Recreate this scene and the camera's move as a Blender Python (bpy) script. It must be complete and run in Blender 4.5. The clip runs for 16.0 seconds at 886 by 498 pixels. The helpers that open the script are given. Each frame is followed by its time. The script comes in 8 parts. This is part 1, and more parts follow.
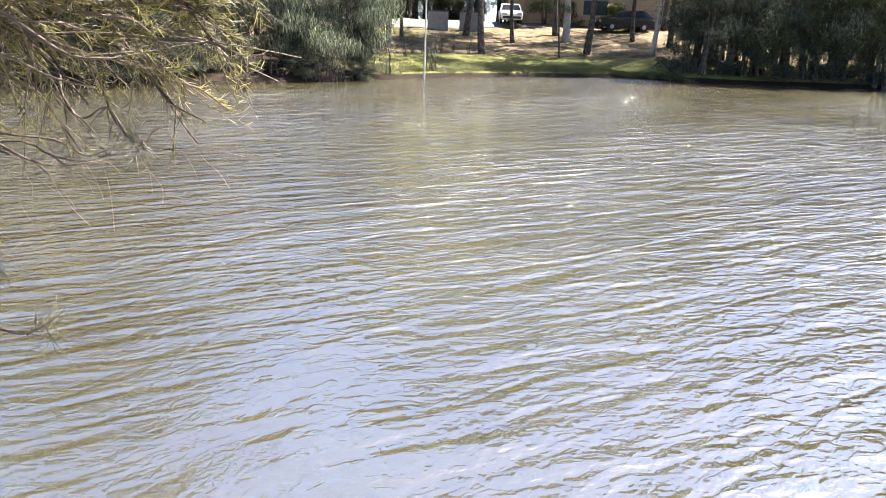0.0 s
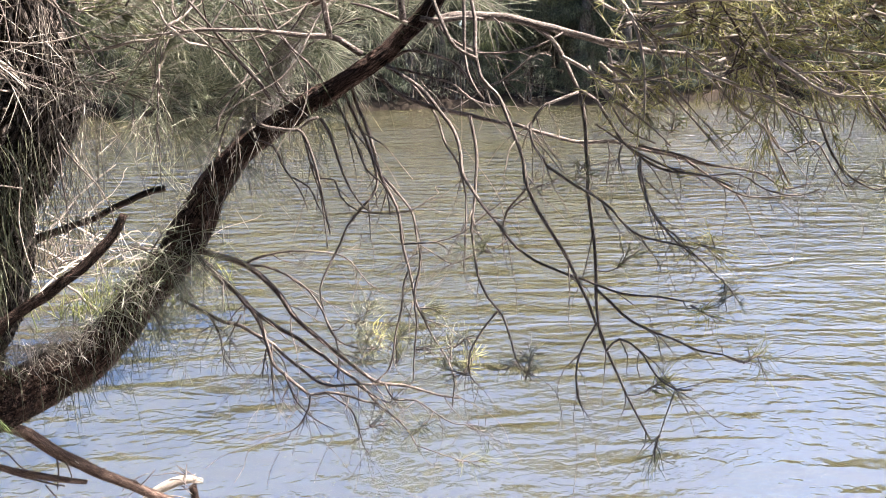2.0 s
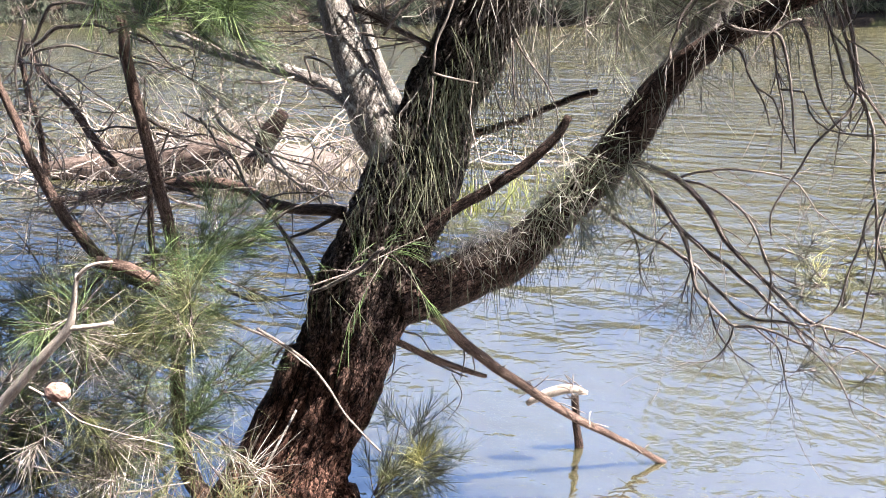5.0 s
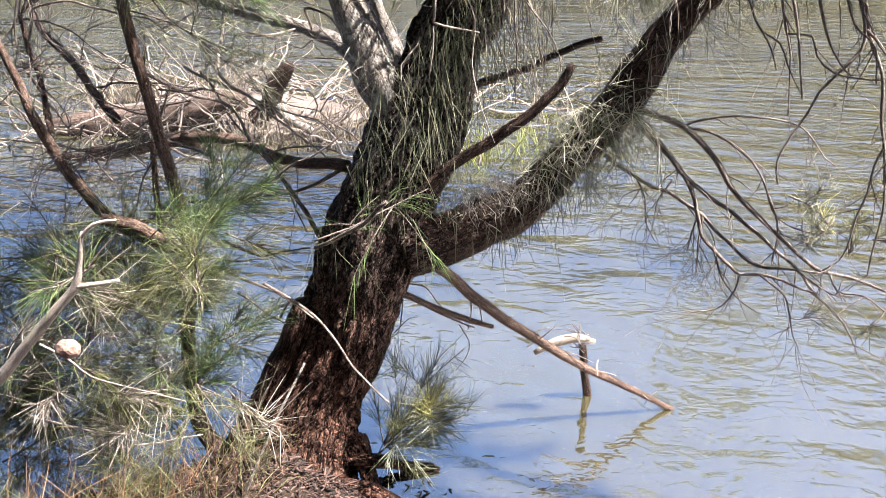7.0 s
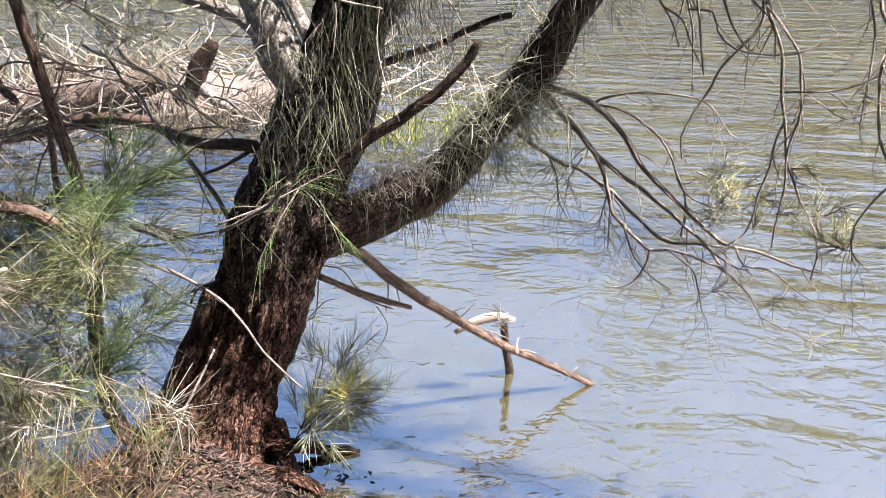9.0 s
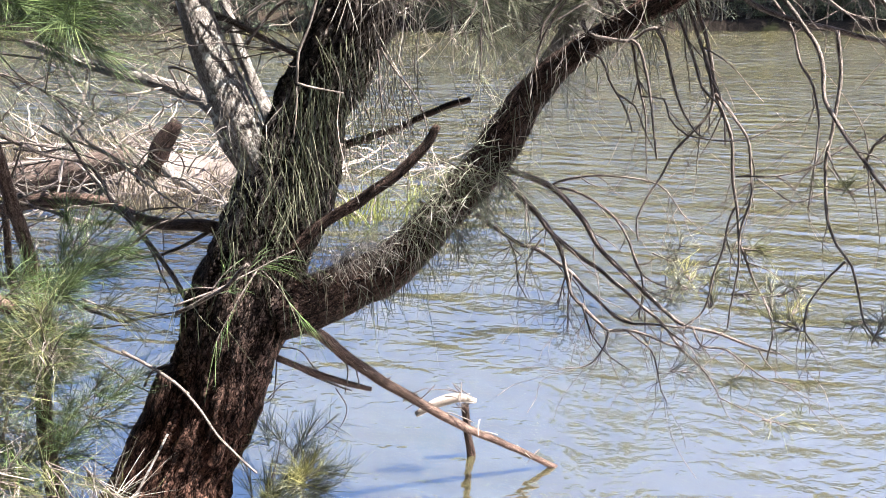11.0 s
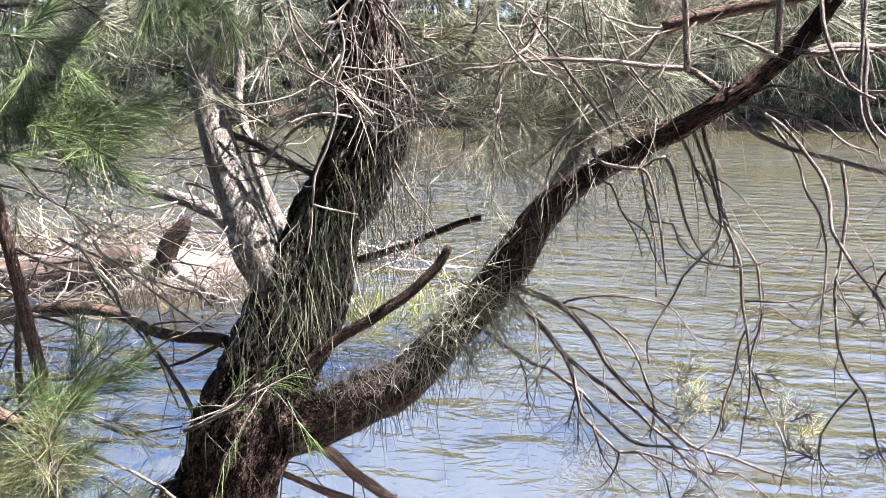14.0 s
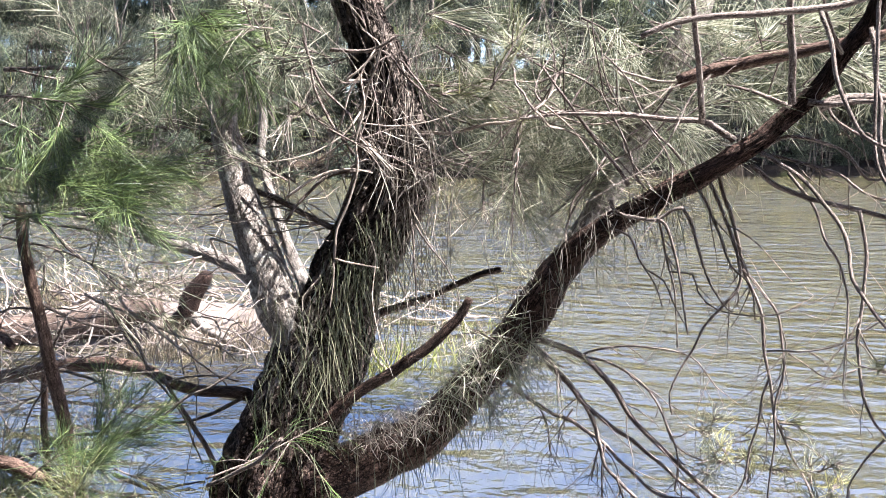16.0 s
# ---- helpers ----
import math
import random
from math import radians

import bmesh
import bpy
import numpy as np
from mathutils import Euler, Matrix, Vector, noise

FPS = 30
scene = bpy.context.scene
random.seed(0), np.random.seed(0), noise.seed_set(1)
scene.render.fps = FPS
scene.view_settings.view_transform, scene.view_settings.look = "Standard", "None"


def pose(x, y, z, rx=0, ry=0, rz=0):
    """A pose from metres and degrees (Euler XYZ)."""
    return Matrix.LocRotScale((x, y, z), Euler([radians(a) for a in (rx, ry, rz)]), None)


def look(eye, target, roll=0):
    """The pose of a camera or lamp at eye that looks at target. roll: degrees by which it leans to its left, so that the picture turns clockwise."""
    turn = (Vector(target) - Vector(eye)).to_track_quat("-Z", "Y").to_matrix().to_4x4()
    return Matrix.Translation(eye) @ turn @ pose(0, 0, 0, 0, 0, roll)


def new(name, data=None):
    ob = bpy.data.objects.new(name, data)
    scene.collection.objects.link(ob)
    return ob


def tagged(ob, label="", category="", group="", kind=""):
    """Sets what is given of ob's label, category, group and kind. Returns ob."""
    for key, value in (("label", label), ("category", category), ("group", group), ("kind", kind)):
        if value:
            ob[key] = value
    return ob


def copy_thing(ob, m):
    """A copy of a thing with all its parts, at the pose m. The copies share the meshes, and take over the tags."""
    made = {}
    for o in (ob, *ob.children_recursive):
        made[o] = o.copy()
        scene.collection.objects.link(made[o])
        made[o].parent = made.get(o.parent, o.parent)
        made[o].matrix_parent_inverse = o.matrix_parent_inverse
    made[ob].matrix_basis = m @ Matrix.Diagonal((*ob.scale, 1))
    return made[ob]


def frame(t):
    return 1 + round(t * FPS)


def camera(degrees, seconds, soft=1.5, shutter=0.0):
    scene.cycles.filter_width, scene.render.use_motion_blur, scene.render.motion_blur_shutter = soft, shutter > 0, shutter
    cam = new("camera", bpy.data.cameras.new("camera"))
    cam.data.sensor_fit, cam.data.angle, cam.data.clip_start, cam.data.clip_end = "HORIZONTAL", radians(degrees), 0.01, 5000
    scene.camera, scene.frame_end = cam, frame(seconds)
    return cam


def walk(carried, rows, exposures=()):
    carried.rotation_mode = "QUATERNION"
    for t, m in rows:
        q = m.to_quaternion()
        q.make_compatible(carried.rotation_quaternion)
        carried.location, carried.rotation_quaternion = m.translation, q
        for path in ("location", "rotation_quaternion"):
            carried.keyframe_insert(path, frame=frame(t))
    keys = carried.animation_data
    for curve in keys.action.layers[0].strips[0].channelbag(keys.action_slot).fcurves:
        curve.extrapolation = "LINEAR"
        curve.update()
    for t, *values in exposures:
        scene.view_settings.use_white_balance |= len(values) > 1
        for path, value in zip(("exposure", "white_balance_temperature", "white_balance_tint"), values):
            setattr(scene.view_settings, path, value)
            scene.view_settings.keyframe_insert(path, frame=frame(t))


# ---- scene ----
cam = camera(54, 16.0, soft=0.5)
walk(cam, [
    (0, look((1.366, -0.693, 2.654), (8.361, 6.019, 0.198), 1.90)),
    (0.5, look((1.167, -0.650, 2.679), (7.584, 6.620, 0.238), 2.42)),
    (1, look((0.967, -0.579, 2.699), (6.308, 7.535, 0.324), 2.56)),
    (1.5, look((0.792, -0.405, 2.739), (4.735, 8.451, 0.287), 0.86)),
    (2, look((0.598, -0.217, 2.719), (3.224, 9.136, 0.345), -0.30)),
    (2.5, look((0.540, -0.108, 2.739), (1.769, 9.554, 0.474), 0.50)),
    (3, look((0.287, -0.029, 2.741), (0.580, 9.743, 0.634), -0.84)),
    (3.5, look((0.075, -0.003, 2.758), (-0.104, 9.821, 0.901), 0.25)),
    (4, look((0.001, 0.006, 2.757), (-0.511, 9.787, 0.740), -1.00)),
    (4.5, look((0.042, 0.002, 2.683), (-0.638, 9.580, -0.108), -0.74)),
    (5, look((0.109, 0.040, 2.651), (-0.744, 9.452, -0.620), -0.27)),
    (7.5, look((0.164, 0.059, 2.663), (-0.822, 9.196, -1.279), -1.62)),
    (8, look((0.212, 0.083, 2.655), (-0.350, 9.199, -1.419), -1.19)),
    (10.5, look((0.289, 0.107, 2.644), (0.121, 9.432, -0.962), -0.51)),
    (11, look((0.287, 0.106, 2.657), (0.368, 9.575, -0.558), -0.02)),
    (11.5, look((0.269, 0.101, 2.701), (0.568, 9.717, -0.028), 0.03)),
    (12, look((0.250, 0.106, 2.739), (0.380, 9.794, 0.264), 0.27)),
    (12.5, look((0.251, 0.108, 2.754), (0.503, 9.807, 0.333), 0.37)),
    (13, look((0.260, 0.115, 2.767), (0.445, 9.846, 0.468), 0.10)),
    (13.5, look((0.255, 0.116, 2.766), (0.356, 9.867, 0.550), 0.04)),
    (14, look((0.254, 0.116, 2.774), (0.299, 9.866, 0.552), 0.60)),
    (14.5, look((0.244, 0.104, 2.789), (0.183, 9.897, 0.766), 0.34)),
    (15, look((0.231, 0.094, 2.803), (0.201, 9.912, 0.902), 0.43)),
    (15.5, look((0.229, 0.092, 2.804), (0.058, 9.926, 0.999), 0.33)),
    (16, look((0.248, 0.087, 2.795), (0.076, 9.944, 1.121), -0.28)),
], exposures=[(0, 3.08, 6500, 13), (2, 3.19, 6320, 12), (3.5, 3.4, 6050, 12), (5, 3.34, 6150, 11), (8, 3.22, 6250, 11), (10.5, 3.24, 6150, 10), (12, 3.43, 5980, 11), (16, 3.43, 5960, 12)])

# ---- light ----
SUN_AZ, SUN_EL = 95.0, 59.0          # degrees, clockwise from +y
world = bpy.data.worlds.new("sky")
scene.world = world
world.use_nodes = True
wn, wl = world.node_tree.nodes, world.node_tree.links
sky = wn.new("ShaderNodeTexSky")
sky.sky_type = "NISHITA"
sky.sun_disc = False
sky.sun_elevation, sky.sun_rotation = radians(SUN_EL), radians(SUN_AZ)
sky.air_density, sky.dust_density = 0.54, 0.7
wl.new(sky.outputs[0], wn["Background"].inputs[0])
wn["Background"].inputs[1].default_value = 0.065
sun_data = bpy.data.lights.new("sun", "SUN")
sun_data.energy, sun_data.angle, sun_data.color = 4.6, radians(0.5), (1.0, 0.95, 0.87)
sun = new("sun", sun_data)
sa, se = radians(SUN_AZ), radians(SUN_EL)
SUN_DIR = Vector((math.sin(sa) * math.cos(se), math.cos(sa) * math.cos(se), math.sin(se)))
sun.matrix_world = look(SUN_DIR * 60, (0, 0, 0))


# ---- materials ----
def material(name):
    m = bpy.data.materials.new(name)
    m.use_nodes = True
    return m, m.node_tree.nodes, m.node_tree.links, m.node_tree.nodes["Principled BSDF"]


def ramp(nodes, links, fac, stops):
    r = nodes.new("ShaderNodeValToRGB")
    els = r.color_ramp.elements
    while len(els) < len(stops):
        els.new(0.5)
    for e, (p, c) in zip(els, stops):
        e.position, e.color = p, (*c, 1)
    links.new(fac, r.inputs[0])
    return r.outputs[0]


def noise_tex(nodes, links, vec, scale, detail=4, rough=0.55, stretch=None):
    if stretch:
        mp = nodes.new("ShaderNodeMapping")
        mp.inputs["Scale"].default_value = stretch
        links.new(vec, mp.inputs[0])
        vec = mp.outputs[0]
    n = nodes.new("ShaderNodeTexNoise")
    n.inputs["Scale"].default_value = scale
    n.inputs["Detail"].default_value = detail
    n.inputs["Roughness"].default_value = rough
    links.new(vec, n.inputs["Vector"])
    return n.outputs["Fac"]


def mix_rgb(nodes, links, fac, a, b, mode="MIX"):
    m = nodes.new("ShaderNodeMix")
    m.data_type, m.blend_type = "RGBA", mode
    for sock, v in ((m.inputs[0], fac), (m.inputs[6], a), (m.inputs[7], b)):
        if isinstance(v, (int, float)):
            sock.default_value = v
        elif isinstance(v, tuple):
            sock.default_value = (*v, 1)
        else:
            links.new(v, sock)
    return m.outputs[2]


def bump(nodes, links, bsdf, height, dist, strength=1.0):
    b = nodes.new("ShaderNodeBump")
    b.inputs["Strength"].default_value = strength
    b.inputs["Distance"].default_value = dist
    links.new(height, b.inputs["Height"])
    links.new(b.outputs[0], bsdf.inputs["Normal"])


def bark(name, dark, mid, light, scale=1.0, depth=0.006, lichen=None, foot=None, crack=1.0):
    """Fissured bark in the limb's own lengthwise coordinates (metres)."""
    m, n, l, b = material(name)
    uv = n.new("ShaderNodeTexCoord").outputs["UV"]
    pos = n.new("ShaderNodeNewGeometry").outputs["Position"]
    # braided fissures: thin lines where a stretched noise crosses its middle value
    def fissure(size, squash, width):
        f = noise_tex(n, l, uv, size * scale, 3, 0.6, (1, squash, 1))
        d = n.new("ShaderNodeMath")
        d.operation = "SUBTRACT"
        l.new(f, d.inputs[0])
        d.inputs[1].default_value = 0.5
        e = n.new("ShaderNodeMath")
        e.operation = "ABSOLUTE"
        l.new(d.outputs[0], e.inputs[0])
        return ramp(n, l, e.outputs[0], [(0.0, (0, 0, 0)), (width, (1, 1, 1))])

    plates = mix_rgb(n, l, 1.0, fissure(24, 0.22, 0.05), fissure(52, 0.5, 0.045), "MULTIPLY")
    ridge = noise_tex(n, l, uv, 14 * scale, 5, 0.65, (2.2, 0.6, 1))
    fine = noise_tex(n, l, uv, 75 * scale, 4, 0.7, (1.6, 0.6, 1))
    patch = noise_tex(n, l, pos, 3.5, 3)
    col = ramp(n, l, ridge, [(0.38, mid), (0.6, light)])
    col = mix_rgb(n, l, ramp(n, l, fine, [(0.52, (0, 0, 0)), (0.63, (0.9, 0.9, 0.9))]), mix_rgb(n, l, 0.55, col, mid), light)
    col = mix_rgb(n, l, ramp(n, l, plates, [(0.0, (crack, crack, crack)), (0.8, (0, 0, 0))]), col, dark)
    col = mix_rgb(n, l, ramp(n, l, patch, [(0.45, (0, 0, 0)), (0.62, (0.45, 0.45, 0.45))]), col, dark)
    if lichen:
        spots = noise_tex(n, l, pos, 22, 3)
        col = mix_rgb(n, l, ramp(n, l, spots, [(0.56, (0, 0, 0)), (0.66, (0.6, 0.6, 0.6))]), col, lichen)
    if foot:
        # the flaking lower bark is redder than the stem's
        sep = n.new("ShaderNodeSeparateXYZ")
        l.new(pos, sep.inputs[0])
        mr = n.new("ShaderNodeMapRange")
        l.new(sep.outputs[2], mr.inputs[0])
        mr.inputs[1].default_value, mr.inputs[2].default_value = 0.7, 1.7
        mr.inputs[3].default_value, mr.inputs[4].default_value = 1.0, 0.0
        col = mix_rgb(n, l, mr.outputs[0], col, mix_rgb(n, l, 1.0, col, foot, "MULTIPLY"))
    l.new(col, b.inputs["Base Color"])
    b.inputs["Roughness"].default_value = 0.9
    b.inputs["Specular IOR Level"].default_value = 0.06
    h = n.new("ShaderNodeMath")
    h.operation = "MULTIPLY_ADD"
    l.new(fine, h.inputs[0])
    h.inputs[1].default_value = 0.4
    l.new(plates, h.inputs[2])
    bump(n, l, b, h.outputs[0], depth)
    return m


# trunk and limb: dark tones carry painted shade, light tones painted sun flecks
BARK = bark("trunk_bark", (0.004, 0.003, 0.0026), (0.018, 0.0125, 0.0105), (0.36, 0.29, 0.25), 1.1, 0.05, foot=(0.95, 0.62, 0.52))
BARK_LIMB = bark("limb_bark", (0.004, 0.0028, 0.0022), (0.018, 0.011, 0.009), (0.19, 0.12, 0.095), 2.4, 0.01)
BARK_GREY = bark("grey_bark", (0.035, 0.028, 0.024), (0.15, 0.125, 0.11), (0.44, 0.385, 0.34), 2.0, 0.005, (0.5, 0.48, 0.43), crack=0.7)
BARK_RED = bark("reddish_limb_bark", (0.014, 0.008, 0.006), (0.055, 0.032, 0.024), (0.3, 0.205, 0.165), 2.2, 0.003, crack=0.7)
TWIG = bark("twig_bark", (0.01, 0.007, 0.006), (0.04, 0.027, 0.022), (0.46, 0.38, 0.335), 3, 0.001, crack=0.6)
PALE = bark("weathered_pale_wood", (0.08, 0.06, 0.05), (0.25, 0.2, 0.165), (0.5, 0.43, 0.37), 3, 0.001, crack=0.4)
LOGWOOD = bark("bleached_log_wood", (0.02, 0.013, 0.01), (0.08, 0.055, 0.044), (0.17, 0.127, 0.105), 0.5, 0.004, crack=0.8)
FAR_BARK = bark("far_tree_bark", (0.035, 0.028, 0.022), (0.09, 0.075, 0.06), (0.24, 0.2, 0.17), 0.3, 0.01)
FAR_PALE = bark("pale_gum_bark", (0.2, 0.17, 0.14), (0.4, 0.36, 0.31), (0.58, 0.54, 0.48), 0.25, 0.006, crack=0.4)


def leafy(name, a, b_, c, rough=0.5, trans=0.33):
    """Small leaves or needles whose tint changes from piece to piece."""
    m, n, l, b = material(name)
    g = n.new("ShaderNodeNewGeometry")
    col = ramp(n, l, g.outputs["Random Per Island"], [(0.0, a), (0.5, b_), (1.0, c)])
    big = noise_tex(n, l, g.outputs["Position"], 2.2, 2)
    col = mix_rgb(n, l, ramp(n, l, big, [(0.4, (0, 0, 0)), (0.7, (0.45, 0.45, 0.45))]), col, a)
    l.new(col, b.inputs["Base Color"])
    b.inputs["Roughness"].default_value = rough
    b.inputs["Specular IOR Level"].default_value = 0.35
    if trans:
        tr = n.new("ShaderNodeBsdfTranslucent")
        l.new(col, tr.inputs[0])
        mx = n.new("ShaderNodeMixShader")
        mx.inputs[0].default_value = trans
        l.new(b.outputs[0], mx.inputs[1])
        l.new(tr.outputs[0], mx.inputs[2])
        l.new(mx.outputs[0], n["Material Output"].inputs[0])
    return m


NEEDLE = {
    "green": leafy("green_needles", (0.018, 0.03, 0.009), (0.052, 0.082, 0.024), (0.2, 0.25, 0.09), 0.42, 0.2),
    "olive": leafy("olive_needles", (0.03, 0.034, 0.012), (0.085, 0.088, 0.03), (0.24, 0.225, 0.1), 0.42, 0.22),
    "gold": leafy("yellow_olive_needles", (0.12, 0.11, 0.035), (0.33, 0.31, 0.1), (0.5, 0.46, 0.2), 0.42, 0.42),
    "greygreen": leafy("grey_green_needles", (0.035, 0.04, 0.02), (0.2, 0.21, 0.12), (0.56, 0.53, 0.4), 0.42, 0.25),
    "drygreen": leafy("half_dry_needles", (0.025, 0.03, 0.014), (0.065, 0.068, 0.036), (0.28, 0.265, 0.18), 0.42, 0.12),
    "dry": leafy("dry_needles", (0.035, 0.026, 0.02), (0.15, 0.12, 0.095), (0.54, 0.47, 0.4), 0.45, 0.1),
}
LEAF_DARK = leafy("dark_foliage", (0.011, 0.016, 0.01), (0.04, 0.05, 0.029), (0.16, 0.175, 0.1), trans=0.28)
LEAF_GREY = leafy("grey_foliage", (0.02, 0.023, 0.014), (0.08, 0.084, 0.052), (0.32, 0.31, 0.21), trans=0.28)
LEAF_OLIVE = leafy("olive_foliage", (0.022, 0.028, 0.01), (0.07, 0.082, 0.028), (0.22, 0.23, 0.09), trans=0.3)
LEAF_WILLOW = leafy("blue_green_foliage", (0.042, 0.055, 0.034), (0.15, 0.175, 0.105), (0.4, 0.43, 0.29), trans=0.35)
LEAF_YELLOW = leafy("yellow_green_foliage", (0.06, 0.07, 0.015), (0.17, 0.18, 0.04), (0.32, 0.32, 0.09))
GRASS = leafy("lawn_grass", (0.05, 0.065, 0.02), (0.13, 0.14, 0.045), (0.24, 0.22, 0.095))
LITTER = leafy("crumbled_bark_litter", (0.008, 0.004, 0.003), (0.032, 0.017, 0.013), (0.12, 0.07, 0.054), 0.9, 0.0)
RUST = leafy("rusty_dead_grass", (0.016, 0.008, 0.005), (0.06, 0.03, 0.016), (0.22, 0.125, 0.065), trans=0.1)
STRAW = leafy("straw_grass", (0.05, 0.036, 0.022), (0.15, 0.115, 0.075), (0.3, 0.24, 0.17), trans=0.2)


def ground_material():
    m, n, l, b = material("earth_and_grass")
    pos = n.new("ShaderNodeNewGeometry").outputs["Position"]
    big = noise_tex(n, l, pos, 0.22, 5, 0.6)
    mid = noise_tex(n, l, pos, 1.4, 4)
    fine = noise_tex(n, l, pos, 18, 4)
    # soil is near black: the banks' dappled shade is put into its colour
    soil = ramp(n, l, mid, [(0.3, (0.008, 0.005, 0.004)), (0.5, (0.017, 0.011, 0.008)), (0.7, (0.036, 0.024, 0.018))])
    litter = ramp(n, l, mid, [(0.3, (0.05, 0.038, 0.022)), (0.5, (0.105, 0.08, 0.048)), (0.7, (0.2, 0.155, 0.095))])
    lawn = ramp(n, l, mid, [(0.3, (0.075, 0.08, 0.024)), (0.55, (0.125, 0.128, 0.036)), (0.75, (0.19, 0.17, 0.065))])
    # grass on the open bank across the water, thinning to litter higher up
    sep = n.new("ShaderNodeSeparateXYZ")
    l.new(pos, sep.inputs[0])
    zr = n.new("ShaderNodeMapRange")
    l.new(sep.outputs[2], zr.inputs[0])
    zr.inputs[1].default_value, zr.inputs[2].default_value = 0.85, 1.15
    zr.inputs[3].default_value, zr.inputs[4].default_value = 1.0, 0.12
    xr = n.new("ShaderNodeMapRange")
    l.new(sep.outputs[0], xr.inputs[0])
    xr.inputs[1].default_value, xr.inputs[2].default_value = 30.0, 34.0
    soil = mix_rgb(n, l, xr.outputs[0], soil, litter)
    # bare earth on the undercut edge, its colour blackened for the shade there
    er = n.new("ShaderNodeMapRange")
    l.new(sep.outputs[2], er.inputs[0])
    er.inputs[1].default_value, er.inputs[2].default_value = 0.2, 0.3
    soil = mix_rgb(n, l, er.outputs[0], (0.009, 0.006, 0.0045), soil)
    zm = n.new("ShaderNodeMath")
    zm.operation = "MULTIPLY"
    l.new(zr.outputs[0], zm.inputs[0])
    l.new(er.outputs[0], zm.inputs[1])
    mul = n.new("ShaderNodeMath")
    mul.operation = "MULTIPLY"
    l.new(zm.outputs[0], mul.inputs[0])
    l.new(xr.outputs[0], mul.inputs[1])
    add = n.new("ShaderNodeMath")
    add.operation = "MULTIPLY_ADD"
    l.new(big, add.inputs[0])
    add.inputs[1].default_value = 1.4
    l.new(mul.outputs[0], add.inputs[2])
    sub = n.new("ShaderNodeMath")
    sub.operation = "SUBTRACT"
    l.new(add.outputs[0], sub.inputs[0])
    sub.inputs[1].default_value = 0.35
    mask = ramp(n, l, sub.outputs[0], [(0.55, (0, 0, 0)), (0.72, (1, 1, 1))])
    col = mix_rgb(n, l, mask, soil, lawn)
    col = mix_rgb(n, l, ramp(n, l, fine, [(0.4, (0, 0, 0)), (0.7, (0.3, 0.3, 0.3))]), col, (0.1, 0.075, 0.05))
    l.new(col, b.inputs["Base Color"])
    b.inputs["Roughness"].default_value = 0.95
    b.inputs["Specular IOR Level"].default_value = 0.08
    bump(n, l, b, fine, 0.04)
    return m


GROUND = ground_material()


def water_material():
    """Silty pond: olive-brown body, wind ripples in three sizes."""
    m, n, l, b = material("pond_water")
    pos = n.new("ShaderNodeNewGeometry").outputs["Position"]
    murk = noise_tex(n, l, pos, 0.25, 3)
    l.new(ramp(n, l, murk, [(0.3, (0.034, 0.030, 0.0152)), (0.7, (0.045, 0.04, 0.0205))]), b.inputs["Base Color"])
    b.inputs["Roughness"].default_value = 0.035
    # light spreads in the turbid water, so thin shadows fade
    b.subsurface_method = "BURLEY"
    b.inputs["Subsurface Weight"].default_value = 0.6
    b.inputs["Subsurface Radius"].default_value = (0.22, 0.22, 0.18)
    b.inputs["Subsurface Scale"].default_value = 1.0
    b.inputs["IOR"].default_value = 4.1
    b.inputs["Specular IOR Level"].default_value = 0.5

    def waves(scale, angle, squash, detail, dist):
        mp = n.new("ShaderNodeMapping")
        mp.vector_type = "TEXTURE"
        mp.inputs["Rotation"].default_value = (0, 0, radians(angle))
        mp.inputs["Scale"].default_value = (squash, 1, 1)
        l.new(pos, mp.inputs[0])
        t = n.new("ShaderNodeTexNoise")
        t.inputs["Scale"].default_value = scale
        t.inputs["Detail"].default_value = detail
        t.inputs["Roughness"].default_value = 0.5
        t.inputs["Distortion"].default_value = dist
        l.new(mp.outputs[0], t.inputs["Vector"])
        return t.outputs["Fac"]

    def times_add(a, k, c):
        q = n.new("ShaderNodeMath")
        q.operation = "MULTIPLY_ADD"
        l.new(a, q.inputs[0])
        q.inputs[1].default_value = k
        if c is None:
            q.inputs[2].default_value = 0
        else:
            l.new(c, q.inputs[2])
        return q.outputs[0]

    h = times_add(waves(2.9, -12, 3.6, 1.5, 0.5), 0.09, None)
    h = times_add(waves(5.5, -30, 1.9, 2.0, 0.4), 0.034, h)
    h = times_add(waves(12.0, 6, 1.7, 2.5, 0.3), 0.024, h)
    h = times_add(waves(0.9, -4, 2.4, 1.0, 0.5), 0.05, h)
    # gusts: ruffled and calmer stretches
    gust = ramp(n, l, waves(0.16, 20, 2.5, 2.0, 0.4), [(0.38, (0.65, 0.65, 0.65)), (0.6, (1.2, 1.2, 1.2))])
    q = n.new("ShaderNodeMath")
    q.operation = "MULTIPLY"
    l.new(h, q.inputs[0])
    l.new(gust, q.inputs[1])
    # the bank and the tree shelter the water beside them
    dist = n.new("ShaderNodeVectorMath")
    dist.operation = "DISTANCE"
    l.new(pos, dist.inputs[0])
    dist.inputs[1].default_value = (0.3, 4.6, 0)
    lee = n.new("ShaderNodeMapRange")
    l.new(dist.outputs["Value"], lee.inputs[0])
    lee.inputs[1].default_value, lee.inputs[2].default_value = 0.5, 11.0
    lee.inputs[3].default_value, lee.inputs[4].default_value = 0.28, 1.75
    w = n.new("ShaderNodeMath")
    w.operation = "MULTIPLY"
    l.new(q.outputs[0], w.inputs[0])
    l.new(lee.outputs[0], w.inputs[1])
    bump(n, l, b, w.outputs[0], 1.0)
    return m


WATER = water_material()


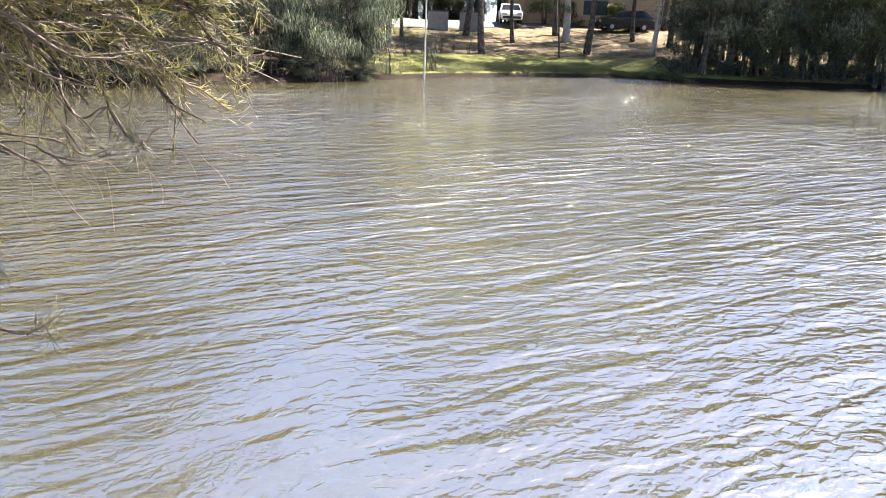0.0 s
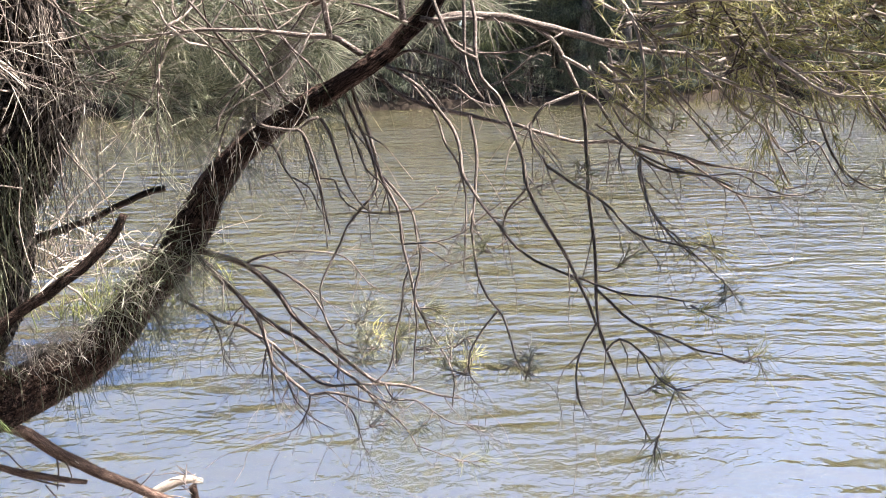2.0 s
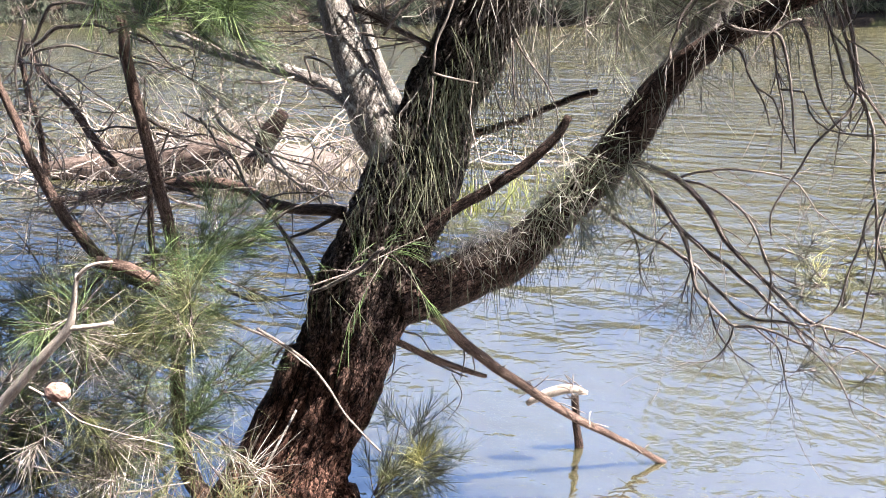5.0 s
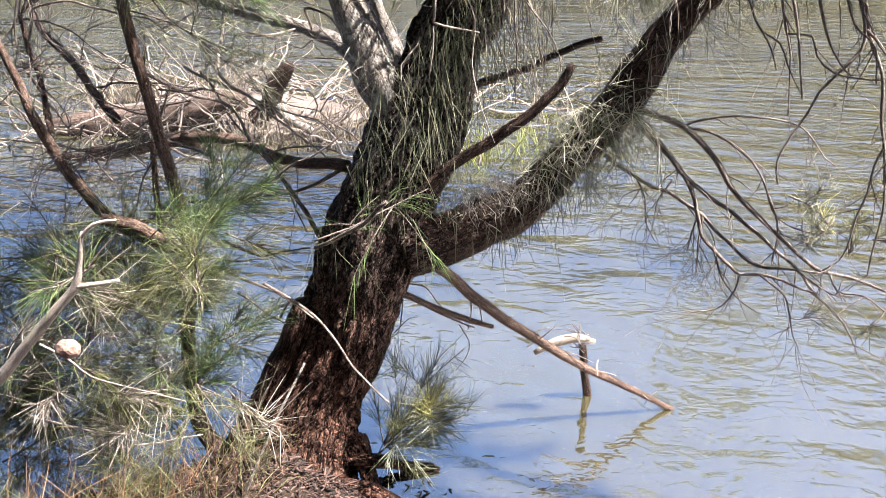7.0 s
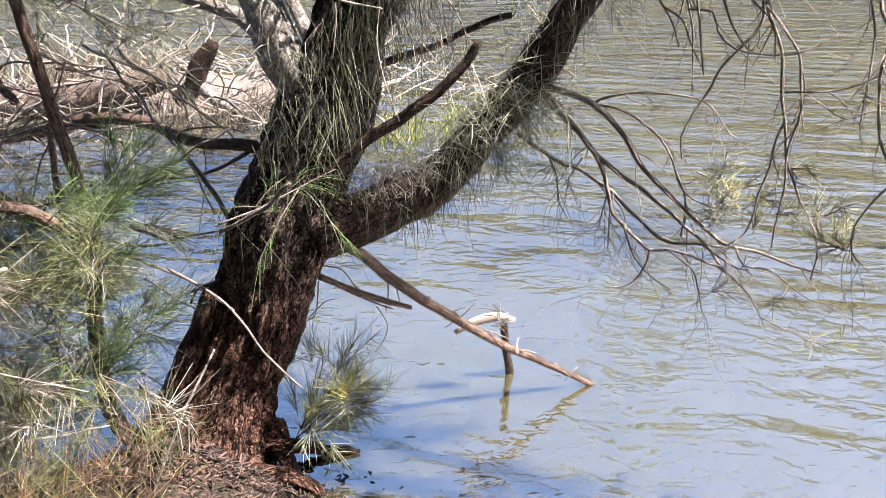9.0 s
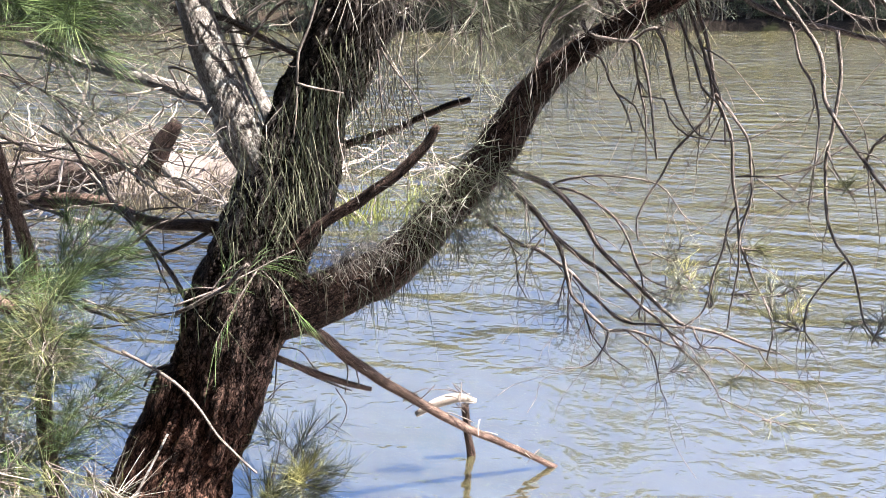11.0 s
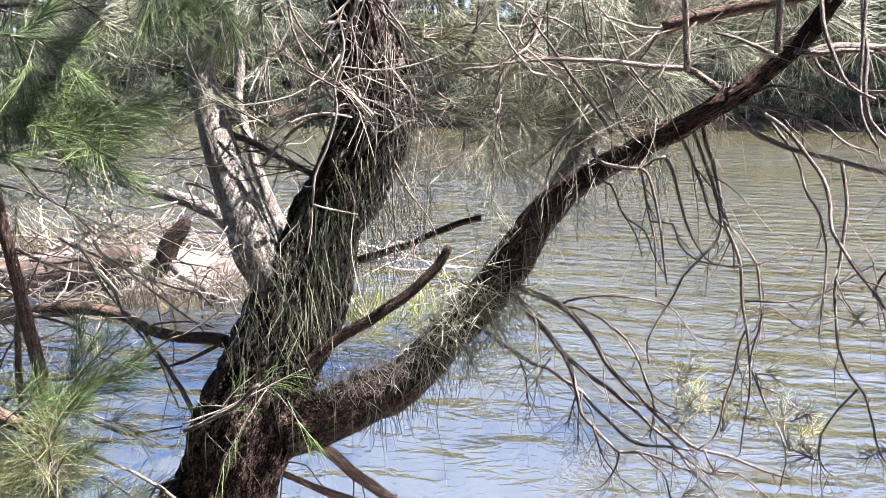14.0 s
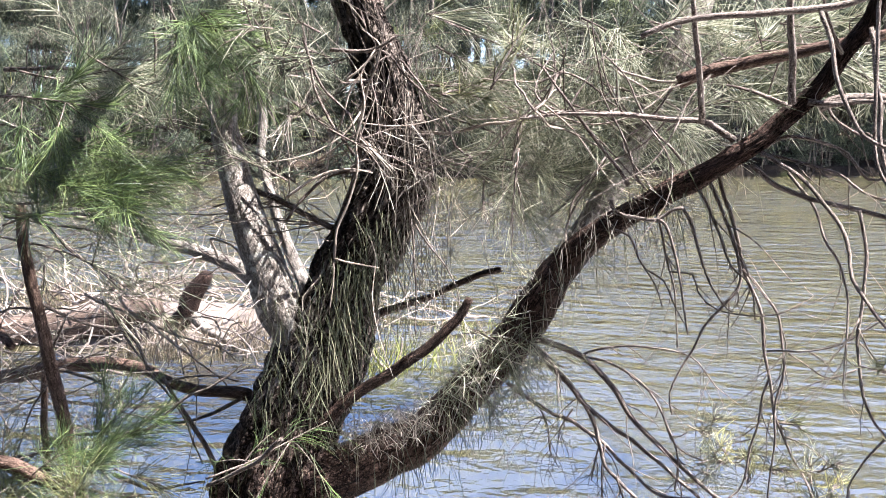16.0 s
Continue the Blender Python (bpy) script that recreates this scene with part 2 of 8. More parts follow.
def plain(name, lo, hi, scale=8, rough=0.8, metal=0.0, relief=0.004):
    m, n, l, b = material(name)
    pos = n.new("ShaderNodeNewGeometry").outputs["Position"]
    f = noise_tex(n, l, pos, scale, 5)
    l.new(ramp(n, l, f, [(0.3, lo), (0.7, hi)]), b.inputs["Base Color"])
    b.inputs["Roughness"].default_value = rough
    b.inputs["Metallic"].default_value = metal
    if relief:
        bump(n, l, b, f, relief)
    return m


PINKISH = plain("pinkish_seed_head", (0.11, 0.06, 0.045), (0.2, 0.12, 0.095), 60, 0.85, 0, 0.004)
SILT = plain("pinkish_silt", (0.055, 0.04, 0.033), (0.12, 0.09, 0.074), 3.5, 0.9, 0, 0.05)
DRIVE = plain("pale_concrete", (0.09, 0.077, 0.07), (0.13, 0.112, 0.1), 2)
RENDERED = plain("tan_render", (0.38, 0.28, 0.17), (0.46, 0.34, 0.21), 3)
BRICK = plain("brown_brickwork", (0.16, 0.09, 0.06), (0.26, 0.16, 0.11), 6)
WHITEWALL = plain("white_wall_paint", (0.2, 0.185, 0.17), (0.26, 0.24, 0.22), 3)
CAR_WHITE = plain("white_car_paint", (0.78, 0.78, 0.78), (0.82, 0.82, 0.82), 5, 0.25, 0, 0)
CAR_DARK = plain("dark_car_paint", (0.015, 0.017, 0.02), (0.025, 0.027, 0.03), 5, 0.25, 0, 0)
GLASS = plain("dark_glass", (0.01, 0.012, 0.014), (0.02, 0.022, 0.025), 5, 0.22, 0, 0)
RUBBER = plain("tyre_rubber", (0.012, 0.012, 0.012), (0.02, 0.02, 0.02), 20, 0.85, 0, 0)
STEEL = plain("galvanised_pole", (0.34, 0.32, 0.29), (0.46, 0.43, 0.39), 10, 0.5, 0.2, 0)
ROOF = plain("dark_roof", (0.08, 0.06, 0.05), (0.14, 0.11, 0.09), 4)


# ---- builders ----
def mesh_object(name, verts, faces, mat, parent=None, label="", uvs=None, smooth=True):
    me = bpy.data.meshes.new(name)
    me.from_pydata(np.asarray(verts).tolist(), [], faces if isinstance(faces, list) else faces.tolist())
    if smooth:
        me.polygons.foreach_set("use_smooth", np.ones(len(me.polygons), bool))
    if uvs is not None:
        lay = me.uv_layers.new(name="along")
        idx = np.empty(len(me.loops), np.int32)
        me.loops.foreach_get("vertex_index", idx)
        lay.data.foreach_set("uv", np.asarray(uvs, np.float32)[idx].ravel())
    me.materials.append(mat)
    me.update()
    ob = new(name, me)
    if parent:
        ob.parent = parent
        ob.matrix_parent_inverse = Matrix.Translation(-parent.location)
    if label:
        tagged(ob, label)
    return ob


def part(name, bm, mat, parent, label=""):
    me = bpy.data.meshes.new(name)
    bm.normal_update()
    bm.to_mesh(me)
    bm.free()
    me.materials.append(mat)
    ob = new(name, me)
    ob.parent = parent
    if label:
        tagged(ob, label)
    return ob


def thing(name, label, category, group="", at=(0, 0, 0)):
    e = new(name)
    e.location = at
    e.empty_display_size = 0.2
    return tagged(e, label, category, group)


def smooth_path(ctrl, step):
    """Catmull-Rom through control rows of any width, at about even steps."""
    c = np.array(ctrl, float)
    c = np.vstack([2 * c[0] - c[1], c, 2 * c[-1] - c[-2]])
    out = []
    for i in range(1, len(c) - 2):
        p0, p1, p2, p3 = c[i - 1:i + 3]
        k = max(2, int(np.linalg.norm((p2 - p1)[:3]) / step))
        u = np.linspace(0, 1, k, endpoint=False)[:, None]
        out.append(0.5 * (2 * p1 + (p2 - p0) * u + (2 * p0 - 5 * p1 + 4 * p2 - p3) * u**2 + (3 * p1 - p0 - 3 * p2 + p3) * u**3))
    out.append(c[-2][None])
    return np.vstack(out)


def tube_data(path, rad, sides, rough=0.0, seed=0, groove=0.0):
    n = len(path)
    tan = np.gradient(path, axis=0)
    tan /= np.linalg.norm(tan, axis=1)[:, None] + 1e-9
    side = np.cross(tan[0], (0.13, 0.99, 0.05))
    if np.linalg.norm(side) < 0.2:
        side = np.cross(tan[0], (1, 0, 0))
    frames = np.empty((n, 3))
    for i in range(n):
        side = side - tan[i] * (side @ tan[i])
        side = side / np.linalg.norm(side)
        frames[i] = side
    other = np.cross(tan, frames)
    th = np.linspace(0, 2 * np.pi, sides, endpoint=False)
    s = np.r_[0, np.cumsum(np.linalg.norm(np.diff(path, axis=0), axis=1))]
    R = np.repeat(rad[:, None], sides, 1)
    if rough:
        for i in range(n):
            for j in range(sides):
                cx, cy = math.cos(th[j]), math.sin(th[j])
                a = noise.noise((cx * 1.1 + seed, cy * 1.1, s[i] * 2.2))
                b = noise.noise((cx * 4.5 + seed, cy * 4.5, s[i] * 3.0))
                g = abs(noise.noise((cx * 8 + seed, cy * 8, s[i] * 3.6)))
                R[i, j] *= 1 + rough * (a * 1.2 + 0.5 * b)
                R[i, j] += groove * (g * 2 - 0.45 + 0.5 * noise.noise((cx * 20 + seed, cy * 20, s[i] * 22)))
    v = path[:, None] + R[..., None] * (np.cos(th)[None, :, None] * frames[:, None] + np.sin(th)[None, :, None] * other[:, None])
    uv = np.stack([np.broadcast_to(th[None] * rad.mean(), (n, sides)), np.broadcast_to(s[:, None], (n, sides))], -1)
    faces = []
    for i in range(n - 1):
        a, b = i * sides, (i + 1) * sides
        faces += [[a + j, a + (j + 1) % sides, b + (j + 1) % sides, b + j] for j in range(sides)]
    faces.append(list(range(sides))[::-1])
    faces.append([(n - 1) * sides + j for j in range(sides)])
    return v.reshape(-1, 3), faces, uv.reshape(-1, 2)


def limb(name, ctrl, mat, parent=None, sides=8, step=0.03, rough=0.06, label="", groove=0.0, wob=0.0):
    p = smooth_path(ctrl, step)
    path, rad = p[:, :3].copy(), np.maximum(p[:, 3], 0.0012)
    if wob:
        sd = ctrl[0][0] * 7.3 + ctrl[0][2] * 3.1
        for i in range(1, len(path)):
            q = path[i] * 9
            path[i] += wob * np.array(noise.noise_vector((q[0] + sd, q[1], q[2])))
    v, f, uv = tube_data(path, rad, sides, rough, ctrl[0][0] * 5, groove)
    return mesh_object(name, v, f, mat, parent, label, uv)


def needles_data(base, way, length, droop, width, rng, curl=0.25):
    """Thin three-sided needles, bent and tapering: arrays of roots, directions and lengths."""
    k = len(base)
    bend = rng.normal(0, curl, (k, 3))
    us = np.array([0, 0.4, 0.75, 1.0])
    pts = base[:, None] + way[:, None] * (length[:, None] * us)[..., None] + bend[:, None] * (length[:, None] * us**2)[..., None]
    pts[..., 2] -= (droop * length)[:, None] * us**2
    a = np.cross(way, rng.normal(0, 1, (k, 3)))
    a /= np.linalg.norm(a, axis=1)[:, None] + 1e-9
    b = np.cross(way, a)
    w = width[:, None] * np.array([1.0, 0.9, 0.7])
    rings = []
    for q in range(3):
        ang = q * 2 * np.pi / 3
        rings.append(pts[:, :3] + w[..., None] * (math.cos(ang) * a + math.sin(ang) * b)[:, None])
    ring = np.stack(rings, 2).reshape(k, 9, 3)
    v = np.concatenate([ring, pts[:, 3:4]], 1)
    f4, f3 = [], []
    for r in range(2):
        for q in range(3):
            f4.append([r * 3 + q, r * 3 + (q + 1) % 3, r * 3 + 3 + (q + 1) % 3, r * 3 + 3 + q])
    for q in range(3):
        f3.append([6 + q, 6 + (q + 1) % 3, 9])
    off = (np.arange(k) * 10)[:, None, None]
    faces = (np.array(f4)[None] + off).reshape(-1, 4).tolist() + (np.array(f3)[None] + off).reshape(-1, 3).tolist()
    return v.reshape(-1, 3), faces


def spray(parent, ctrl, count, length, spread, droop, mat, seed, twig=True, width=0.0017, name="needle_spray", subs=5, wood=None):
    """A branchlet that splits into finer ones, with long needles brooming off them."""
    rng = np.random.default_rng(seed)
    main = smooth_path(ctrl, 0.015)
    span = np.linalg.norm(main[-1] - main[0])
    paths = [main]
    for _ in range(subs):
        i = rng.integers(0, max(1, int(len(main) * 0.8)))
        t = main[min(i + 1, len(main) - 1)] - main[max(i - 1, 0)]
        t = t / (np.linalg.norm(t) + 1e-9)
        d = t + rng.normal(0, 0.55 * min(1.2, spread + 0.3), 3)
        d /= np.linalg.norm(d)
        ln = span * rng.uniform(0.35, 0.75)
        u = np.linspace(0, 1, 10)[:, None]
        paths.append(main[i] + d * ln * u + np.array([0, 0, -0.35 * droop * ln]) * u**2)
    vs, fs, off = [], [], 0
    for p in paths:
        k = max(4, int(count / len(paths) * rng.uniform(0.7, 1.3)))
        tan = np.gradient(p, axis=0)
        tan /= np.linalg.norm(tan, axis=1)[:, None] + 1e-9
        # brooms of straight needles from a few joints of the twig
        joints = max(2, k // 11)
        at = (len(p) - 1) * rng.uniform(0.1, 1, joints) ** 0.8
        axis_ = tan[at.astype(int)] + rng.normal(0, 0.45 * spread, (joints, 3))
        axis_ /= np.linalg.norm(axis_, axis=1)[:, None]
        which = rng.integers(0, joints, k)
        i = np.clip(at[which] + rng.normal(0, 1.2, k), 0, len(p) - 1).astype(int)
        way = axis_[which] + rng.normal(0, 0.2 + 0.18 * spread, (k, 3))
        way /= np.linalg.norm(way, axis=1)[:, None]
        v, f = needles_data(p[i], way, length * rng.uniform(0.45, 1.25, k), droop * rng.uniform(0.0, 1.0, k), width * rng.uniform(0.6, 1.3, k), rng, 0.06)
        vs.append(v)
        fs += [[c + off for c in q] for q in f]
        off += len(v)
    ob = tagged(mesh_object(name, np.vstack(vs), fs, mat, parent), kind="stuff")
    if twig:
        for q, p in enumerate(paths[:6]):
            rows = [(*c, (0.0046 if q == 0 else 0.0031) * (1 - 0.6 * k / 4)) for k, c in enumerate(p[np.linspace(0, len(p) - 1, 5).astype(int)])]
            limb("branchlet", rows, wood or TWIG, parent, 5, 0.04, 0.0, wob=0.004)
    return ob


def draped(parent, ctrl, count, length, mat, seed, width=0.0013, jitter=0.045, hanging=False):
    """Loose needles caught on the bark, lying and hanging every way."""
    rng = np.random.default_rng(seed)
    p = smooth_path(ctrl, 0.01)
    base = p[rng.integers(0, len(p), count)] + rng.normal(0, jitter, (count, 3)) * (1, 0.5, 1)
    way = rng.normal(0, 1, (count, 3)) * ((0.32, 0.2, 0.25) if hanging else (0.75, 0.45, 0.7)) + ((0.1, -0.05, -1) if hanging else (0.05, -0.15, -0.45))
    way /= np.linalg.norm(way, axis=1)[:, None]
    v, f = needles_data(base, way, length * rng.uniform(0.25, 1.2, count), rng.uniform(0, 0.5, count), width * rng.uniform(0.6, 1.4, count), rng, 0.12)
    return tagged(mesh_object("needle_litter", v, f, mat, parent), kind="stuff")


# ---- ground and water ----
LAKE = [(-70, 44), (-30, 36), (-12, 34.4), (0, 32.6), (15, 32.6), (26, 33), (36, 34), (44, 32.6), (48.6, 30.2), (51.5, 24),
        (57, 17.5), (66, 4), (80, -24), (30, -20), (14, -7), (7, -0.8), (3, 1.6), (0.4, 2.6), (-0.3, 3.1), (-0.9, 3.35),
        (-1.6, 3.35), (-2.6, 3.0), (-5, 3.2), (-12, 2), (-30, -2), (-75, -4)]


def shore_distance(x, y):
    """Metres from the water's edge: positive on land."""
    pts = np.array(LAKE, float)
    best = np.full(x.shape, 1e9)
    inside = np.zeros(x.shape, bool)
    for (ax, ay), (bx, by) in zip(pts, np.roll(pts, -1, 0)):
        dx, dy = bx - ax, by - ay
        u = np.clip(((x - ax) * dx + (y - ay) * dy) / (dx * dx + dy * dy), 0, 1)
        best = np.minimum(best, np.hypot(x - ax - u * dx, y - ay - u * dy))
        hit = ((ay > y) != (by > y)) & (x < dx * (y - ay) / (dy if dy else 1e-9) + ax)
        inside ^= hit
    return np.where(inside, -best, best)


def ground_height(x, y):
    x, y = np.asarray(x, float), np.asarray(y, float)
    s = shore_distance(x, y)
    far = 0.3 * np.clip(s / 0.3, 0, 1) + 0.135 * np.clip(s - 0.3, 0, 22.4)
    near = 0.06 + 0.5 * np.clip(s, 0, 2.4)
    side = np.clip((y - 6 + 0.0 * x) / 6, 0, 1)
    side = np.maximum(side, np.clip((x - 40) / 10, 0, 1))
    land = np.where(s > 0, side * far + (1 - side) * near, 0)
    bed = np.where(s <= 0, -np.clip(-s * 0.45, 0, 1.2), 0)
    # the low islet of silt and driftwood
    isl = np.exp(-(((x + 3.9) / 3.4) ** 2 + ((y - 10.9) / 1.9) ** 2) ** 1.5)
    lump = 0.05 * np.sin(x * 1.9 + 0.7 * y) * np.cos(y * 1.6) + 0.03 * np.sin(x * 5.3) * np.sin(y * 4.7)
    mound = 0.2 * np.exp(-((x + 1.05) / 0.42) ** 2 - ((y - 3.24) / 0.2) ** 2)
    return mound + land + bed * (1 - isl) + isl * 0.2 + lump * np.clip(np.abs(s), 0, 1) * (land > 0) + lump * isl * 0.5


def axis(lo, hi, fine):
    a = [np.linspace(lo, fine[0][0], 14, endpoint=False)]
    for f0, f1, st in fine:
        a.append(np.arange(f0, f1, st))
    a.append(np.linspace(fine[-1][1], hi, 14))
    return np.concatenate(a)


gx = axis(-1400, 1400, [(-80, -8, 1.5), (-8, -3, 0.25), (-3, 3.5, 0.1), (3.5, 26, 0.6), (26, 80, 0.5), (80, 140, 5)])
gy = axis(-1400, 1400, [(-60, -8, 3), (-8, 1, 0.4), (1, 4.5, 0.1), (4.5, 14, 0.25), (14, 29, 1.0), (29, 42, 0.35), (42, 80, 1.0), (80, 140, 6)])
XX, YY = np.meshgrid(gx, gy)
ZZ = ground_height(XX, YY)
nx, ny = len(gx), len(gy)
ii = (np.arange(ny - 1)[:, None] * nx + np.arange(nx - 1)[None]).ravel()
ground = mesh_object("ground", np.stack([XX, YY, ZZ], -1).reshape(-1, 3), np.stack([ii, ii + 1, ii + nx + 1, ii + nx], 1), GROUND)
tagged(ground, "brown earth banks with leaf litter and green lawn", "ground", kind="structure")

wx = np.linspace(-90, 90, 40)
WX, WY = np.meshgrid(wx, np.linspace(-40, 60, 30))
ii = (np.arange(29)[:, None] * 40 + np.arange(39)[None]).ravel()
water = mesh_object("water", np.stack([WX, WY, 0 * WX], -1).reshape(-1, 3), np.stack([ii, ii + 1, ii + 41, ii + 40], 1), WATER)
tagged(water, "rippled olive-brown pond water reflecting the sky", "water", kind="structure")


us, vs_ = np.linspace(-9, 1.2, 90), np.linspace(7.6, 14.2, 70)
SX, SY = np.meshgrid(us, vs_)
SZ = ground_height(SX, SY) + 0.015
ii = (np.arange(69)[:, None] * 90 + np.arange(89)[None]).ravel()
keep = SZ.ravel()[ii] > -0.15
islet = mesh_object("silt_bank", np.stack([SX, SY, SZ], -1).reshape(-1, 3), np.stack([ii, ii + 1, ii + 91, ii + 90], 1)[keep], SILT)
tagged(islet, "low bank of pinkish-tan silt and dead litter", "silt bank", kind="structure")


def on_ground(x, y):
    return float(ground_height(np.array([x]), np.array([y]))[0])


# ---- the leaning casuarina ----
tree = thing("casuarina_tree", "old leaning casuarina with fissured brown bark at the water's edge", "tree", at=(-0.85, 3.4, 0))
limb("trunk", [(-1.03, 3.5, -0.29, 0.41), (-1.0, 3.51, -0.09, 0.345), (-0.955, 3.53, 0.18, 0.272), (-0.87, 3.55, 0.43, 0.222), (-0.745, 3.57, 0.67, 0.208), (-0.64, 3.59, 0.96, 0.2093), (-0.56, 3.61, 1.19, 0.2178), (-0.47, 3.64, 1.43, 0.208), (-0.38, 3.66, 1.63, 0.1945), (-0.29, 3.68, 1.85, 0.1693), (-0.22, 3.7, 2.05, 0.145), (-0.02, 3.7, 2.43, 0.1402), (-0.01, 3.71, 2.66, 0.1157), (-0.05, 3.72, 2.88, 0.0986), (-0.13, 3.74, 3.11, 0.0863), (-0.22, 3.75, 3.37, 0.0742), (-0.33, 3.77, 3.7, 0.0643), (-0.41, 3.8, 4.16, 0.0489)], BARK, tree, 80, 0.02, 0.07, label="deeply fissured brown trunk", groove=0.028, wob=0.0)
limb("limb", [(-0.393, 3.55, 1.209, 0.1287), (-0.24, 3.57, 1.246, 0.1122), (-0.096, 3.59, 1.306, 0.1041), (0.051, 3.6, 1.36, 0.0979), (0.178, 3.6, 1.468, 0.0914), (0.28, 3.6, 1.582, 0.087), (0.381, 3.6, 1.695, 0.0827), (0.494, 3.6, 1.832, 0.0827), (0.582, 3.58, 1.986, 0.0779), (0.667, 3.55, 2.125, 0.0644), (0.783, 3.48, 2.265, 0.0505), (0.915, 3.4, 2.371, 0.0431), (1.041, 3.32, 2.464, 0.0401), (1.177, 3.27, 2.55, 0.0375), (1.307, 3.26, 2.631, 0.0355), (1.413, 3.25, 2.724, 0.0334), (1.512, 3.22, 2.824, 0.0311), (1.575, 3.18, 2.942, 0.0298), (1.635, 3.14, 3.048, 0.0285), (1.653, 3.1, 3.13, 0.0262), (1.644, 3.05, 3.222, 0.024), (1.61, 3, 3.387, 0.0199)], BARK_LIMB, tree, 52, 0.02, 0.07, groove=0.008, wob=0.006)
limb("limb", [(-0.4, 3.62, 1.75, 0.0713), (-0.5, 3.65, 1.93, 0.0949), (-0.57, 3.68, 2.12, 0.0852), (-0.64, 3.71, 2.32, 0.0755), (-0.7, 3.74, 2.54, 0.0634), (-0.73, 3.76, 2.72, 0.0539), (-0.72, 3.79, 2.88, 0.0491), (-0.63, 3.82, 3.07, 0.0419), (-0.56, 3.85, 3.27, 0.0372), (-0.49, 3.9, 3.63, 0.0277)], BARK_GREY, tree, 32, 0.025, 0.06, label="sunlit grey limb", groove=0.006, wob=0.004)
limb("limb", [(0.67, 3.75, 2.1, 0.0484), (0.8, 3.78, 2.27, 0.0507), (0.93, 3.81, 2.48, 0.0554), (1.04, 3.84, 2.71, 0.0601), (1.16, 3.87, 2.95, 0.0624), (1.27, 3.91, 3.21, 0.0598), (1.35, 3.95, 3.49, 0.0548), (1.41, 4, 3.91, 0.0427)], BARK_GREY, tree, 24, 0.03, 0.06, groove=0.003, wob=0.006)
limb("limb", [(-0.37, 3.8, 1.77, 0.0249), (-0.44, 3.9, 1.98, 0.0303), (-0.52, 4.06, 2.08, 0.0301), (-0.58, 4.09, 2.22, 0.0261), (-0.62, 4.11, 2.36, 0.0235), (-0.67, 4.14, 2.54, 0.0222), (-0.66, 4.17, 2.72, 0.0208), (-0.69, 4.21, 2.94, 0.0182), (-0.67, 4.24, 3.1, 0.0169), (-0.71, 4.3, 3.48, 0.0129)], BARK_GREY, tree, 14, 0.03, 0.06, wob=0.006)
limb("branch", [(1.07, 3.4, 2.86, 0.0271), (1.14, 3.38, 2.89, 0.0261), (1.27, 3.35, 2.92, 0.0243), (1.46, 3.3, 2.96, 0.0219), (1.61, 3.25, 2.99, 0.0199), (1.8, 3.2, 3.03, 0.0174)], BARK_RED, tree, 10, 0.03, 0.05, wob=0.006)
limb("branch", [(-0.135, 3.8, 1.861, 0.0173), (0.011, 3.85, 1.909, 0.015), (0.123, 3.88, 1.934, 0.0139), (0.261, 3.88, 1.999, 0.0139), (0.36, 3.88, 2.038, 0.0151), (0.44, 3.88, 2.059, 0.0126)], BARK_LIMB, tree, 12, 0.02, 0.1, groove=0.002, wob=0.006)
limb("branch", [(-0.33, 3.42, 1.484, 0.0267), (-0.234, 3.4, 1.581, 0.0243), (-0.165, 3.4, 1.643, 0.0221), (-0.007, 3.4, 1.743, 0.0221), (0.127, 3.4, 1.837, 0.0199), (0.238, 3.4, 1.941, 0.0188), (0.296, 3.4, 2.039, 0.0155)], BARK_LIMB, tree, 14, 0.02, 0.1, groove=0.002, wob=0.006)
limb("branch", [(-0.67, 3.72, 1.53, 0.0296), (-0.78, 3.77, 1.53, 0.0275), (-0.94, 3.85, 1.51, 0.0255), (-1.06, 3.9, 1.52, 0.0246), (-1.21, 3.98, 1.56, 0.0263), (-1.37, 4.05, 1.57, 0.0295), (-1.57, 4.13, 1.55, 0.0301), (-1.74, 4.2, 1.51, 0.0279), (-1.95, 4.29, 1.45, 0.0285), (-2.25, 4.4, 1.39, 0.0234)], BARK_RED, tree, 10, 0.03, 0.05, wob=0.006)
limb("branch", [(-1.56, 4.25, 1.49, 0.0253), (-1.77, 4.33, 1.46, 0.023), (-2, 4.42, 1.39, 0.0264), (-2.26, 4.52, 1.33, 0.0241), (-2.49, 4.6, 1.3, 0.0215)], BARK_RED, tree, 10, 0.03, 0.05, wob=0.006)
limb("branch", [(-0.82, 3.7, 1.2, 0.0125), (-0.92, 3.77, 1.34, 0.0108), (-1.04, 3.85, 1.47, 0.009), (-1.12, 3.9, 1.58, 0.0077)], TWIG, tree, 8, 0.03, 0.04, wob=0.006)
limb("branch", [(-0.69, 3.8, 1.51, 0.0114), (-0.87, 3.88, 1.39, 0.009), (-1.06, 3.96, 1.31, 0.0067), (-1.17, 4, 1.29, 0.0054)], TWIG, tree, 8, 0.03, 0.04, wob=0.006)
limb("branch", [(-0.53, 3.8, 1.92, 0.042), (-0.65, 3.9, 1.99, 0.0404), (-0.77, 4, 2.05, 0.0361), (-0.96, 4.13, 2.09, 0.0319), (-1.16, 4.25, 2.12, 0.03), (-1.44, 4.41, 2.16, 0.0255), (-1.77, 4.6, 2.24, 0.0206)], BARK_GREY, tree, 10, 0.03, 0.05, wob=0.006)
